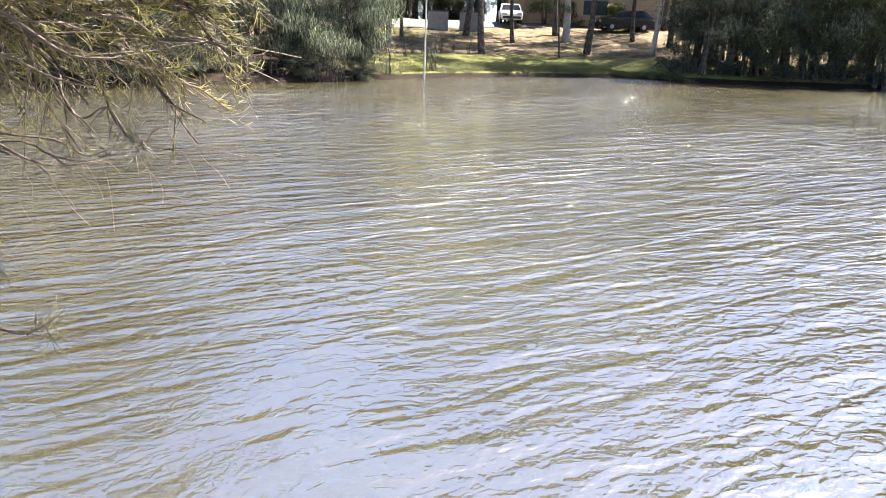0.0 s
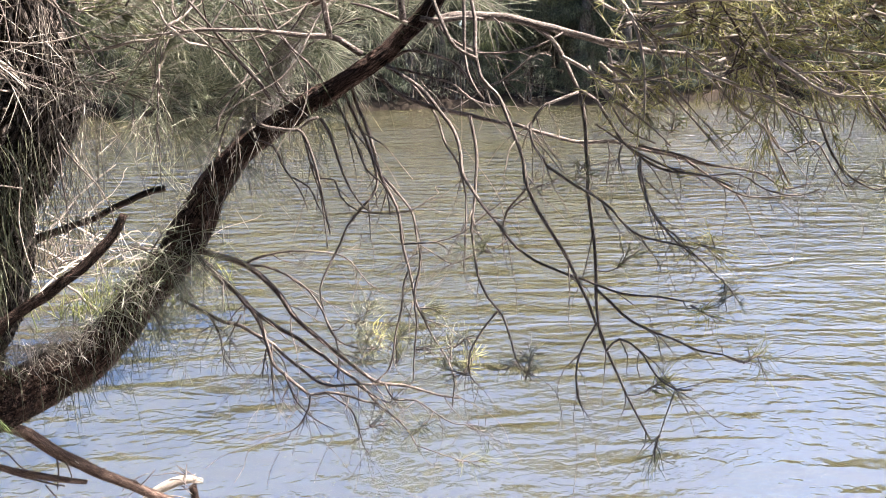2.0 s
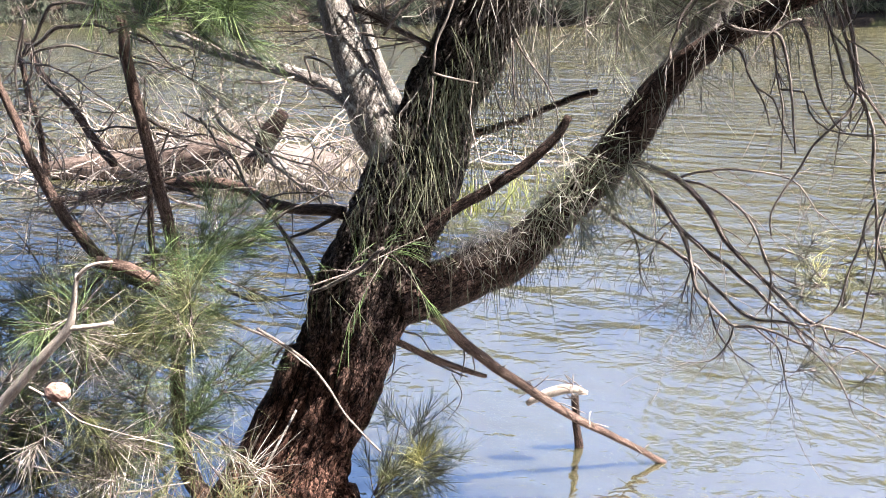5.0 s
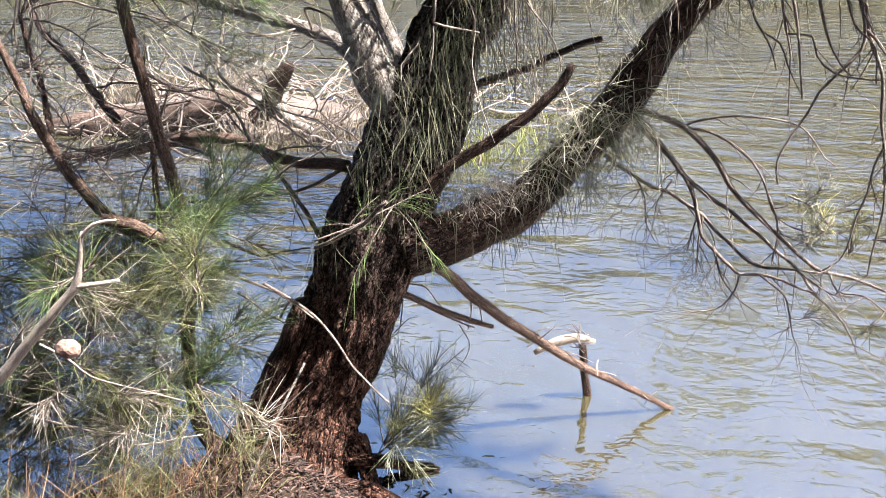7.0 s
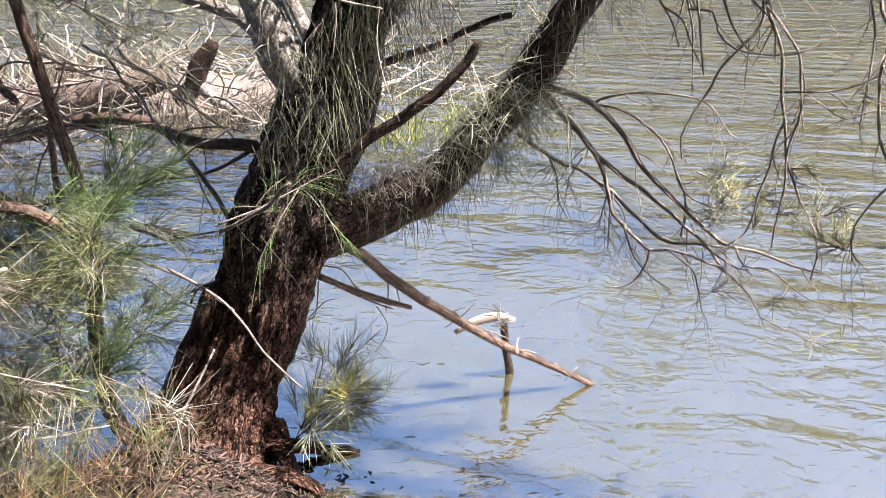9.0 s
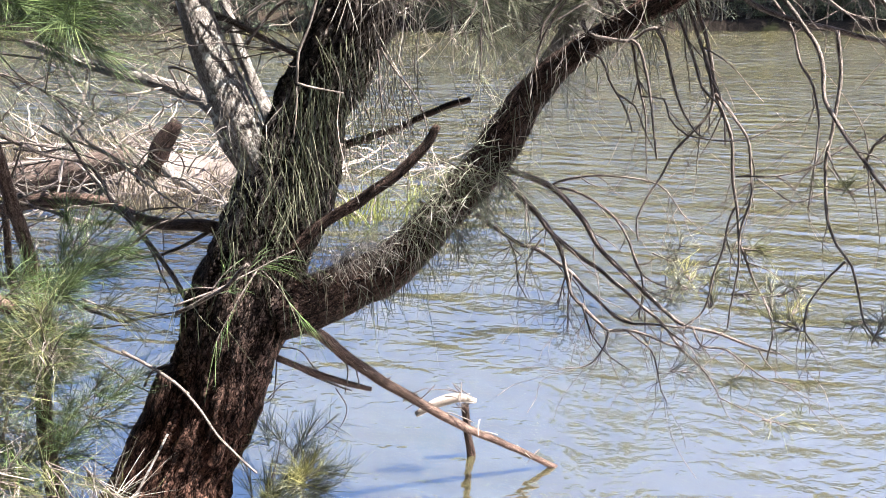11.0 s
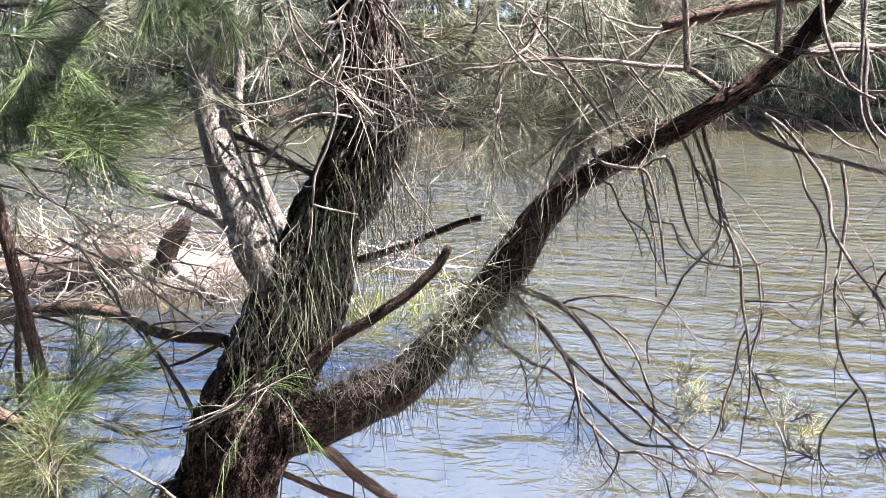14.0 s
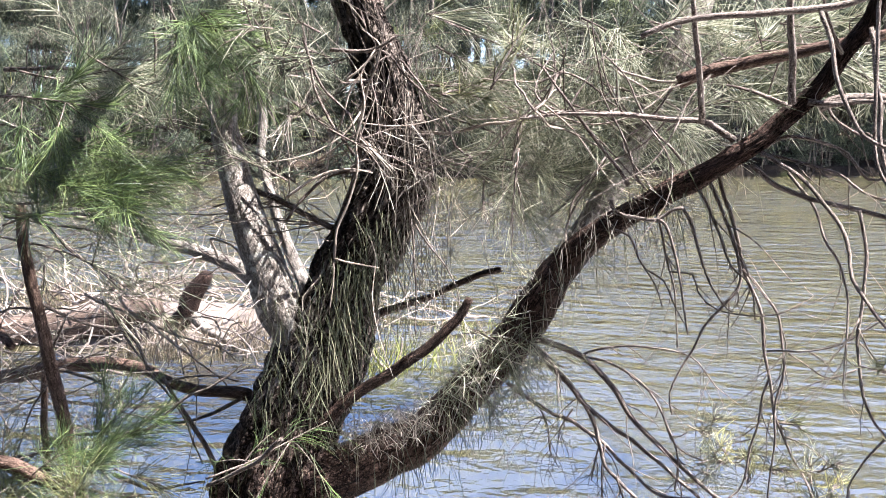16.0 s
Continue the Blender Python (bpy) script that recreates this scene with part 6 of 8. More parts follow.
# dead needles hanging in veils from the stem and the bough
for k, (ctrl, count, length, kind) in enumerate((
        ([(-0.05, 3.5, 2.1), (0.08, 3.52, 2.4), (0.06, 3.55, 2.8), (0.0, 3.6, 3.1)], 120, 0.3, "dry"),
        ([(-0.3, 3.45, 1.7), (-0.2, 3.48, 2.0), (-0.08, 3.5, 2.3)], 180, 0.3, "drygreen"),
        ([(0.1, 3.5, 2.0), (0.15, 3.52, 2.3), (0.2, 3.55, 2.6)], 80, 0.28, "dry"),
        ([(0.55, 3.52, 1.98), (0.8, 3.42, 2.27), (1.05, 3.28, 2.44), (1.2, 3.24, 2.54)], 70, 0.2, "drygreen"),
        ([(0.5, 3.52, 1.95), (0.7, 3.45, 2.18), (0.95, 3.33, 2.4)], 60, 0.14, "dry"),
        ([(-0.1, 3.5, 1.3), (0.15, 3.52, 1.43), (0.35, 3.53, 1.65)], 150, 0.18, "drygreen"),
        ([(0.2, 3.5, 1.6), (0.4, 3.5, 1.8), (0.52, 3.5, 1.85)], 320, 0.2, "greygreen"))):
    draped(tree, ctrl, count, length, NEEDLE[kind], 700 + k, 0.0015, 0.06, hanging=kind != "greygreen")

# low sapling growth over the near water
for k in range(125):
    rg = random.Random(3000 + k)
    x, y, z = rg.uniform(-2.3, -1.05), rg.uniform(2.85, 3.55), rg.uniform(0.2, 1.45)
    if x > -1.35 and z < 0.6:
        x -= 0.5
    d = Vector((rg.gauss(0.1, 0.6), rg.gauss(-0.1, 0.4), rg.gauss(0.35, 0.4))).normalized() * rg.uniform(0.14, 0.34)
    spray(sapling, [(x, y, z), (x + d.x * 0.5, y + d.y * 0.5, z + d.z * 0.55), (x + d.x, y + d.y, z + d.z)], 90, 0.22, 1.3, 0.15, NEEDLE[rg.choice(("olive", "olive", "olive", "green", "dry"))], 3000 + k, subs=5, width=0.0012)

# thin half-bare shoots over the islet side
for k in range(48):
    rg = random.Random(3300 + k)
    x, y, z = rg.uniform(-2.9, -1.0), rg.uniform(3.5, 4.5), rg.uniform(1.1, 2.7)
    d = Vector((rg.gauss(-0.2, 0.7), rg.gauss(0, 0.4), rg.gauss(0.0, 0.6))).normalized() * rg.uniform(0.2, 0.45)
    spray(sapling, [(x, y, z), (x + d.x * 0.5, y + d.y * 0.5, z + d.z * 0.6), (x + d.x, y + d.y, z + d.z)], 22, 0.2, 1.0, 0.25, NEEDLE[rg.choice(("olive", "dry", "drygreen", "greygreen"))], 3300 + k, subs=4, width=0.0012)

# tip tufts at the ends of the hanging branchlets
TUFTS = [(2.32, 2.3, 1.88), (2.28, 2.4, 2), (1.81, 2.85, 1.4), (1.27, 3.3, 1.41), (1.62, 3.3, 1.34), (1.37, 3.3, 1.44), (2.45, 2.32, 1.58), (2.09, 2.3, 1.32), (1.65, 3.25, 0.84), (1.61, 2.8, 1.93), (2.07, 2.9, 2.17), (1.49, 3.26, 1.58), (1.62, 3.2, 1.42), (1.56, 2.95, 1.39), (1.78, 2.9, 1.43), (1.45, 3.15, 1.09), (1.27, 3.3, 1.04), (1.25, 3.4, 1.5), (1.31, 3.4, 1.41), (1.18, 3.4, 1.51), (1.46, 3.25, 1.4), (1.36, 3.25, 1.37), (1.23, 3.4, 1.36), (2.76, 2.1, 2.24), (2.13, 2.7, 1.87), (2.46, 2.95, 2.36), (1.7, 3.3, 1.27), (1.22, 3.3, 1.35), (2.16, 2.5, 1.43), (2.27, 2.4, 1.77)]
host = np.vstack([smooth_path(c, 0.03)[:, :4] for c in BRANCHLETS])
for k, (x, y, z) in enumerate(TUFTS):
    rng = random.Random(k)
    near = host[np.argmin(np.linalg.norm(host[:, :3] - (x, y, z), axis=1))]
    a, q = Vector(near[:3]), Vector((x, y, z))
    if (a - q).length > 0.3:
        q = a + (q - a).normalized() * 0.3
    m = a.lerp(q, 0.5) + Vector((rng.gauss(0, 0.01), rng.gauss(0, 0.01), -0.012))
    limb("twig", [(*a, 0.0028), (*m, 0.0024), (*q, 0.0018)], TWIG, tree, 5, 0.03, 0.0)
    d = (q - a + Vector((rng.gauss(0, 0.03), rng.gauss(0, 0.03), rng.gauss(0.02, 0.03)))).normalized() * 0.09
    kind = rng.choice(("olive", "olive", "drygreen", "gold"))
    spray(tree, [tuple(q - d * 0.3), tuple(q + d * 0.5), tuple(q + d)], 60, 0.09, 1.1, 0.1, NEEDLE[kind], 400 + k, width=0.0013, name="needle_tuft", subs=6)

# fine side twigs drooping from the branchlets
HOSTS = BRANCHLETS
LEFT_HOSTS = []
LEFT_HOSTS.append([(-0.29, 3.68, 1.85, 0.1693), (-0.22, 3.7, 2.05, 0.145), (-0.02, 3.7, 2.43, 0.1402), (-0.01, 3.71, 2.66, 0.1157), (-0.05, 3.72, 2.88, 0.0986), (-0.13, 3.74, 3.11, 0.0863), (-0.22, 3.75, 3.37, 0.0742), (-0.33, 3.77, 3.7, 0.0643), (-0.41, 3.8, 4.16, 0.0489)])
LEFT_HOSTS.append([(0.67, 3.75, 2.1, 0.0484), (0.8, 3.78, 2.27, 0.0507), (0.93, 3.81, 2.48, 0.0554), (1.04, 3.84, 2.71, 0.0601), (1.16, 3.87, 2.95, 0.0624), (1.27, 3.91, 3.21, 0.0598), (1.35, 3.95, 3.49, 0.0548), (1.41, 4, 3.91, 0.0427)])
LEFT_HOSTS.append([(1.07, 3.4, 2.86, 0.0271), (1.14, 3.38, 2.89, 0.0261), (1.27, 3.35, 2.92, 0.0243), (1.46, 3.3, 2.96, 0.0219), (1.61, 3.25, 2.99, 0.0199), (1.8, 3.2, 3.03, 0.0174)])
LEFT_HOSTS.append([(-0.01, 3.71, 2.66, 0.007), (0.205, 3.655, 2.672, 0.007), (0.42, 3.6, 2.71, 0.0067), (0.56, 3.56, 2.74, 0.0059), (0.73, 3.51, 2.75, 0.0048), (0.93, 3.45, 2.74, 0.0036), (1.1, 3.4, 2.73, 0.0026)])
LEFT_HOSTS.append([(0.52, 3.2, 2.76, 0.005), (0.595, 3.4, 2.816, 0.005), (0.67, 3.6, 2.91, 0.0048), (0.83, 3.6, 2.81, 0.0036), (0.94, 3.6, 2.73, 0.0028)])
LEFT_HOSTS.append([(-0.016, 3.704, 2.514, 0.007), (-0.078, 3.592, 2.587, 0.007), (-0.14, 3.48, 2.67, 0.0073), (-0.1, 3.45, 2.82, 0.0055), (-0.04, 3.42, 2.99, 0.0036), (-0.02, 3.4, 3.08, 0.0026)])
LEFT_HOSTS.append([(-1.87, 4.2, 2.95, 0.013), (-1.64, 4.15, 2.95, 0.0103), (-1.48, 4.11, 2.95, 0.0084), (-1.33, 4.08, 2.99, 0.0067), (-1.19, 4.04, 2.99, 0.0051), (-1.01, 4, 2.97, 0.0031)])
LEFT_HOSTS.append([(-1.16, 3.9, 2.68, 0.0061), (-1.01, 3.86, 2.69, 0.005), (-0.82, 3.82, 2.68, 0.0036), (-0.74, 3.8, 2.67, 0.003)])
LEFT_HOSTS.append([(-0.67, 3.72, 1.53, 0.0296), (-0.78, 3.77, 1.53, 0.0275), (-0.94, 3.85, 1.51, 0.0255), (-1.06, 3.9, 1.52, 0.0246), (-1.21, 3.98, 1.56, 0.0263), (-1.37, 4.05, 1.57, 0.0295), (-1.57, 4.13, 1.55, 0.0301), (-1.74, 4.2, 1.51, 0.0279), (-1.95, 4.29, 1.45, 0.0285), (-2.25, 4.4, 1.39, 0.0234)])
LEFT_HOSTS.append([(-1.56, 4.25, 1.49, 0.0253), (-1.77, 4.33, 1.46, 0.023), (-2, 4.42, 1.39, 0.0264), (-2.26, 4.52, 1.33, 0.0241), (-2.49, 4.6, 1.3, 0.0215)])
LEFT_HOSTS.append([(-0.53, 3.8, 1.92, 0.042), (-0.65, 3.9, 1.99, 0.0404), (-0.77, 4, 2.05, 0.0361), (-0.96, 4.13, 2.09, 0.0319), (-1.16, 4.25, 2.12, 0.03), (-1.44, 4.41, 2.16, 0.0255), (-1.77, 4.6, 2.24, 0.0206)])
LEFT_HOSTS.append([(-0.32, 3.75, 2.13, 0.0145), (-0.24, 3.74, 2.33, 0.013), (-0.19, 3.73, 2.47, 0.0119), (-0.15, 3.72, 2.63, 0.0107), (-0.11, 3.71, 2.79, 0.0096), (-0.09, 3.71, 2.93, 0.0086), (-0.04, 3.7, 3.02, 0.0079)])
LEFT_HOSTS.append([(-0.27, 3.7, 2.27, 0.013), (-0.41, 3.74, 2.33, 0.0135), (-0.53, 3.77, 2.39, 0.014), (-0.64, 3.8, 2.43, 0.0144)])
LEFT_HOSTS.append([(-0.4, 3.62, 1.75, 0.0713), (-0.5, 3.65, 1.93, 0.0949), (-0.57, 3.68, 2.12, 0.0852), (-0.64, 3.71, 2.32, 0.0755), (-0.7, 3.74, 2.54, 0.0634), (-0.73, 3.76, 2.72, 0.0539), (-0.72, 3.79, 2.88, 0.0491), (-0.63, 3.82, 3.07, 0.0419), (-0.56, 3.85, 3.27, 0.0372), (-0.49, 3.9, 3.63, 0.0277)])
LEFT_HOSTS.append([(-0.37, 3.8, 1.77, 0.0249), (-0.44, 3.9, 1.98, 0.0303), (-0.52, 4.06, 2.08, 0.0301), (-0.58, 4.09, 2.22, 0.0261), (-0.62, 4.11, 2.36, 0.0235), (-0.67, 4.14, 2.54, 0.0222), (-0.66, 4.17, 2.72, 0.0208), (-0.69, 4.21, 2.94, 0.0182), (-0.67, 4.24, 3.1, 0.0169), (-0.71, 4.3, 3.48, 0.0129)])
LEFT_HOSTS.append([(-1.29, 3.5, 0.01, 0.0618), (-1.35, 3.5, 0.14, 0.05), (-1.45, 3.54, 0.24, 0.0417), (-1.46, 3.53, 0.55, 0.0364), (-1.43, 3.52, 0.86, 0.0326), (-1.37, 3.51, 1.15, 0.0303), (-1.37, 3.5, 1.29, 0.0286), (-1.38, 3.49, 1.48, 0.028), (-1.41, 3.48, 1.72, 0.026), (-1.44, 3.47, 1.97, 0.023), (-1.47, 3.46, 2.19, 0.0223), (-1.47, 3.45, 2.41, 0.0196)])
LEFT_HOSTS.append([(-1.4, 3.5, 1.2, 0.0251), (-1.58, 3.48, 1.28, 0.0274), (-1.72, 3.47, 1.4, 0.027), (-1.84, 3.45, 1.6, 0.024), (-1.92, 3.43, 1.81, 0.0211), (-1.96, 3.42, 2, 0.0171), (-2.02, 3.4, 2.21, 0.0134)])
LEFT_HOSTS.append([(-1.85, 4, 1.67, 0.0217), (-1.99, 4.12, 1.75, 0.0211), (-2.18, 4.29, 1.9, 0.02), (-2.39, 4.44, 2.02, 0.019), (-2.55, 4.6, 2.19, 0.0178)])
LEFT_HOSTS.append([(-2.14, 3.9, 1.63, 0.0161), (-2.21, 4.02, 1.83, 0.0146), (-2.3, 4.12, 2, 0.0134), (-2.36, 4.2, 2.15, 0.0123)])
for k, ctrl in enumerate(HOSTS):
    rng = random.Random(900 + k)
    p = smooth_path(ctrl, 0.05)
    for _ in range(8):
        i = rng.randrange(len(p) // 4, len(p))
        q = Vector(p[i][:3])
        t = Vector(p[min(i + 1, len(p) - 1)][:3] - p[max(i - 1, 0)][:3]).normalized()
        d = (t + Vector((rng.gauss(0, 0.7), rng.gauss(0, 0.5), rng.gauss(-0.3, 0.4)))).normalized()
        ln = rng.uniform(0.1, 0.38)
        rows, r = [(*q, min(0.0035, p[i][3] * 0.7))], min(0.0035, p[i][3] * 0.7)
        for s in range(1, 5):
            d = (d + Vector((rng.gauss(0, 0.25), rng.gauss(0, 0.25), rng.gauss(-0.12, 0.2)))).normalized()
            q = q + d * ln / 4
            rows.append((*q, r * (1 - s * 0.21)))
        limb("twig", rows, TWIG, tree, 5, 0.04, 0.0)

# bare tangled shoots on the limbs over the islet side
for k, ctrl in enumerate(LEFT_HOSTS):
    rng = random.Random(1500 + k)
    p = smooth_path(ctrl, 0.05)
    for _ in range(24):
        q, r = Vector(p[rng.randrange(len(p) // 6, len(p))][:3]), rng.uniform(0.0016, 0.0042)
        d = Vector((rng.gauss(-0.35, 0.7), rng.gauss(0.1, 0.5), rng.gauss(0.15, 0.6))).normalized()
        ln = rng.uniform(0.2, 0.95)
        rows = [(*q, r)]
        for s in range(1, 6):
            d = (d + Vector((rng.gauss(0, 0.3), rng.gauss(0, 0.3), rng.gauss(0, 0.3)))).normalized()
            q = q + d * ln / 5
            rows.append((*q, r * (1 - s * 0.15)))
        limb("twig", rows, PALE if rng.random() < 0.3 else TWIG, sapling if ctrl[0][0] < -1.2 and ctrl[0][2] < 2 and k > 14 else tree, 5, 0.05, 0.0)

# leafy shoots crowding the upper stem
for k in range(26):
    rg = random.Random(3600 + k)
    x, y, z = rg.uniform(-0.65, 0.55), rg.uniform(3.3, 3.8), rg.uniform(2.45, 3.4)
    d = Vector((rg.gauss(0.1, 0.7), rg.gauss(-0.1, 0.4), rg.gauss(0.0, 0.6))).normalized() * rg.uniform(0.15, 0.35)
    spray(tree, [(x, y, z), (x + d.x * 0.5, y + d.y * 0.5, z + d.z * 0.6), (x + d.x, y + d.y, z + d.z)], 45, 0.17, 1.2, 0.2, NEEDLE[rg.choice(("olive", "greygreen", "greygreen", "dry"))], 3600 + k, subs=5, width=0.0012)

# the olive foliage mass at the outer end of the long bough: long thin shoots reaching out and down
for k in range(104):
    rng = random.Random(2000 + k)
    u = rng.random()
    x, y, z = 1.95 + 1.1 * u, 2.8 - 0.4 * u + rng.uniform(-0.25, 0.2), rng.uniform(2.55, 3.15)
    d = Vector((rng.uniform(0.4, 1.0), rng.uniform(-0.6, 0.2), rng.uniform(-0.65, 0.15))).normalized()
    ln = rng.uniform(0.3, 0.6)
    ctrl = [(x, y, z)]
    q = Vector((x, y, z))
    for s in range(4):
        d = (d + Vector((rng.gauss(0, 0.3), rng.gauss(0, 0.2), rng.gauss(-0.03, 0.25)))).normalized()
        q = q + d * ln / 4
        ctrl.append((q.x, q.y, q.z))
    limb("branchlet", [(*c, 0.0075 - 0.0011 * i) for i, c in enumerate(ctrl)], PALE if k % 4 else TWIG, tree, 6, 0.04, 0.04, wob=0.006)
    spray(tree, ctrl, 75 + int(100 * u), 0.065, 1.2, 0.1, NEEDLE[rng.choice(("gold", "gold", "gold", "gold", "olive"))], 2000 + k, subs=8, width=0.0015, wood=PALE if k % 2 else TWIG)

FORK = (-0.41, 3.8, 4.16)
# unseen crown overhead, added to shade the trunk, the bank and the water
def shade_clump(cx, cy, cz, r, count, seed):
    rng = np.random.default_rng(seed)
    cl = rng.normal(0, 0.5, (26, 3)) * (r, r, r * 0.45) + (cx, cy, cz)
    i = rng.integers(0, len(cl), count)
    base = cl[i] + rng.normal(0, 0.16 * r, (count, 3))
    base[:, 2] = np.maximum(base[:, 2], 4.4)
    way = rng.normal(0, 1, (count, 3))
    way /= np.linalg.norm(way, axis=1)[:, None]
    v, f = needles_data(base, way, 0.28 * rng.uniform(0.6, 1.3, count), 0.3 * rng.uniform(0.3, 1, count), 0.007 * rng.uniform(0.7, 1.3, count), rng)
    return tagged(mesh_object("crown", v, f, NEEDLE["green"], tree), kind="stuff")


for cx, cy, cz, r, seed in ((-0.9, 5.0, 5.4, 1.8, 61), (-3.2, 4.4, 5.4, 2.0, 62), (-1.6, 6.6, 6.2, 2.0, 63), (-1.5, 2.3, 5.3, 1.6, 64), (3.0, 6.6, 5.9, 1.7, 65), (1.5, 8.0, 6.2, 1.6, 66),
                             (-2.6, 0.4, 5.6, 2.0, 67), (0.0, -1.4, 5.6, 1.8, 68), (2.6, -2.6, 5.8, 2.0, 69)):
    shade_clump(cx, cy, cz, r, 3000 if seed in (65, 66) else 6000, seed)
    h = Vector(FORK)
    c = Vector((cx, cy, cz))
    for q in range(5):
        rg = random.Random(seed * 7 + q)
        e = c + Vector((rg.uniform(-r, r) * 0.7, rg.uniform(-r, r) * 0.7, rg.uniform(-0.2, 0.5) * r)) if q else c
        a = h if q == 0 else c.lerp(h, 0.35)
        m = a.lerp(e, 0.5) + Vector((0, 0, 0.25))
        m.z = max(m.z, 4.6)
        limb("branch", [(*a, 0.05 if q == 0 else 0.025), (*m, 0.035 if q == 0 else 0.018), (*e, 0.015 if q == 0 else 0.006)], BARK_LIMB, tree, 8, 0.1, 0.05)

# ---- sticks at the tree's foot ----
FLOTSAM, FALLEN_A, FALLEN_B = (0.41, 4.18, 0.45), (-0.08, 3.83, 0.81), (0.94, 4.23, -0.01)
fork = thing("forked_stick", "bare pale forked stick leaning on the near bank", "stick", at=(-1.73, 2.6, 1.12))
fork.matrix_basis = Matrix.Identity(4)
limb("stem", [(-1.899, 2.6, 0.916, 0.022), (-1.721, 2.6, 1.102, 0.0203), (-1.609, 2.6, 1.221, 0.0186), (-1.5, 2.6, 1.335, 0.0169), (-1.395, 2.6, 1.444, 0.0152), (-1.364, 2.6, 1.529, 0.0101), (-1.343, 2.6, 1.601, 0.0084), (-1.329, 2.6, 1.641, 0.0068)], PALE, fork, 10, 0.02, 0.08, wob=0.005)
limb("prong", [(-1.399, 2.6, 1.444, 0.0118), (-1.333, 2.6, 1.452, 0.0093), (-1.282, 2.6, 1.459, 0.0084), (-1.234, 2.6, 1.471, 0.0068)], PALE, fork, 8, 0.02, 0.06, wob=0.004)
limb("prong", [(-1.334, 2.6, 1.627, 0.0068), (-1.309, 2.6, 1.656, 0.0068), (-1.269, 2.6, 1.678, 0.0059), (-1.206, 2.6, 1.689, 0.0042)], PALE, fork, 8, 0.02, 0.06, wob=0.004)
tagged(limb("dead_cane", [(-1.05, 2.9, 0.27, 0.0059), (-1.01, 2.96, 0.38, 0.0057), (-0.93, 3.06, 0.57, 0.0053), (-0.86, 3.14, 0.71, 0.005), (-0.8, 3.2, 0.82, 0.0048)], BARK_GREY, None, 8, 0.03, 0.06, wob=0.004), "straight pale dead cane leaning on the trunk", "stick")
tagged(limb("dead_cane", [(-0.94, 3.2, 1.19, 0.0069), (-0.8, 3.18, 1.11, 0.0064), (-0.69, 3.16, 1.02, 0.0059), (-0.56, 3.13, 0.83, 0.0053), (-0.43, 3.1, 0.7, 0.0047)], TWIG, None, 8, 0.03, 0.06, wob=0.004), "thin brown dead cane across the trunk", "stick")
fallen = thing("fallen_branch", "fallen brown branch slanting from the trunk into the water", "branch")
limb("stem", [(-0.32, 3.65, 1.1, 0.0256), (-0.24, 3.74, 1.01, 0.0264), (-0.08, 3.83, 0.81, 0.0259), (0.17, 3.95, 0.57, 0.0242), (0.41, 4.05, 0.36, 0.0221), (0.66, 4.14, 0.19, 0.0197), (0.94, 4.23, -0.01, 0.0156)], BARK_RED, fallen, 12, 0.03, 0.06, wob=0.004)
limb("side_branch", [(-0.44, 3.7, 0.92, 0.0132), (-0.32, 3.77, 0.82, 0.0149), (-0.16, 3.84, 0.72, 0.0152), (-0.03, 3.9, 0.65, 0.0112)], BARK_RED, fallen, 8, 0.03, 0.06, wob=0.004)
limb("twig", [(-0.461, 3.8, 0.856, 0.008), (-0.369, 3.814, 0.806, 0.0069), (-0.235, 3.834, 0.722, 0.0053), (-0.12, 3.85, 0.669, 0.004)], TWIG, fallen, 6, 0.02, 0.05, wob=0.006)
limb("twig", [(-0.458, 3.8, 0.931, 0.0045), (-0.351, 3.814, 0.896, 0.0039), (-0.287, 3.828, 0.801, 0.0033), (-0.208, 3.841, 0.719, 0.0027), (-0.148, 3.85, 0.669, 0.0022)], TWIG, fallen, 6, 0.02, 0.05, wob=0.006)
limb("twig", [(-0.191, 3.8, 0.709, 0.004), (-0.147, 3.819, 0.607, 0.0032), (-0.161, 3.833, 0.519, 0.0027), (-0.215, 3.85, 0.426, 0.002)], TWIG, fallen, 6, 0.02, 0.05, wob=0.006)
limb("twig", [(-0.141, 3.8, 0.877, 0.005), (-0.136, 3.823, 0.775, 0.0038), (-0.154, 3.85, 0.653, 0.0025)], TWIG, fallen, 6, 0.02, 0.05, wob=0.006)
limb("twig", [(-0.098, 3.8, 0.833, 0.005), (-0.083, 3.84, 0.722, 0.003), (-0.092, 3.85, 0.695, 0.0025)], TWIG, fallen, 6, 0.02, 0.05, wob=0.006)
limb("twig", [(-0.462, 3.8, 0.841, 0.004), (-0.488, 3.828, 0.672, 0.0029), (-0.52, 3.838, 0.618, 0.0025), (-0.581, 3.85, 0.594, 0.002)], TWIG, fallen, 6, 0.02, 0.05, wob=0.006)
limb("twig", [(-0.513, 3.8, 0.655, 0.0035), (-0.444, 3.832, 0.718, 0.0024), (-0.39, 3.85, 0.725, 0.0018)], TWIG, fallen, 6, 0.02, 0.05, wob=0.006)
tagged(limb("broken_stake", [(0.44, 4.3, 0.34, 0.0217), (0.46, 4.33, 0.13, 0.0222), (0.48, 4.35, 0.01, 0.0257), (0.5, 4.37, -0.12, 0.026)], BARK_LIMB, None, 12, 0.03, 0.06, wob=0.004), "dark broken stake standing in shallow water", "stake")
tagged(limb("bark_strip", [(0.18, 4.18, 0.35, 0.0152), (0.29, 4.18, 0.42, 0.0271), (0.41, 4.18, 0.45, 0.024), (0.5, 4.18, 0.43, 0.012)], PALE, None, 12, 0.03, 0.06, wob=0.004), "curved white strip of bark caught on the branch", "bark")
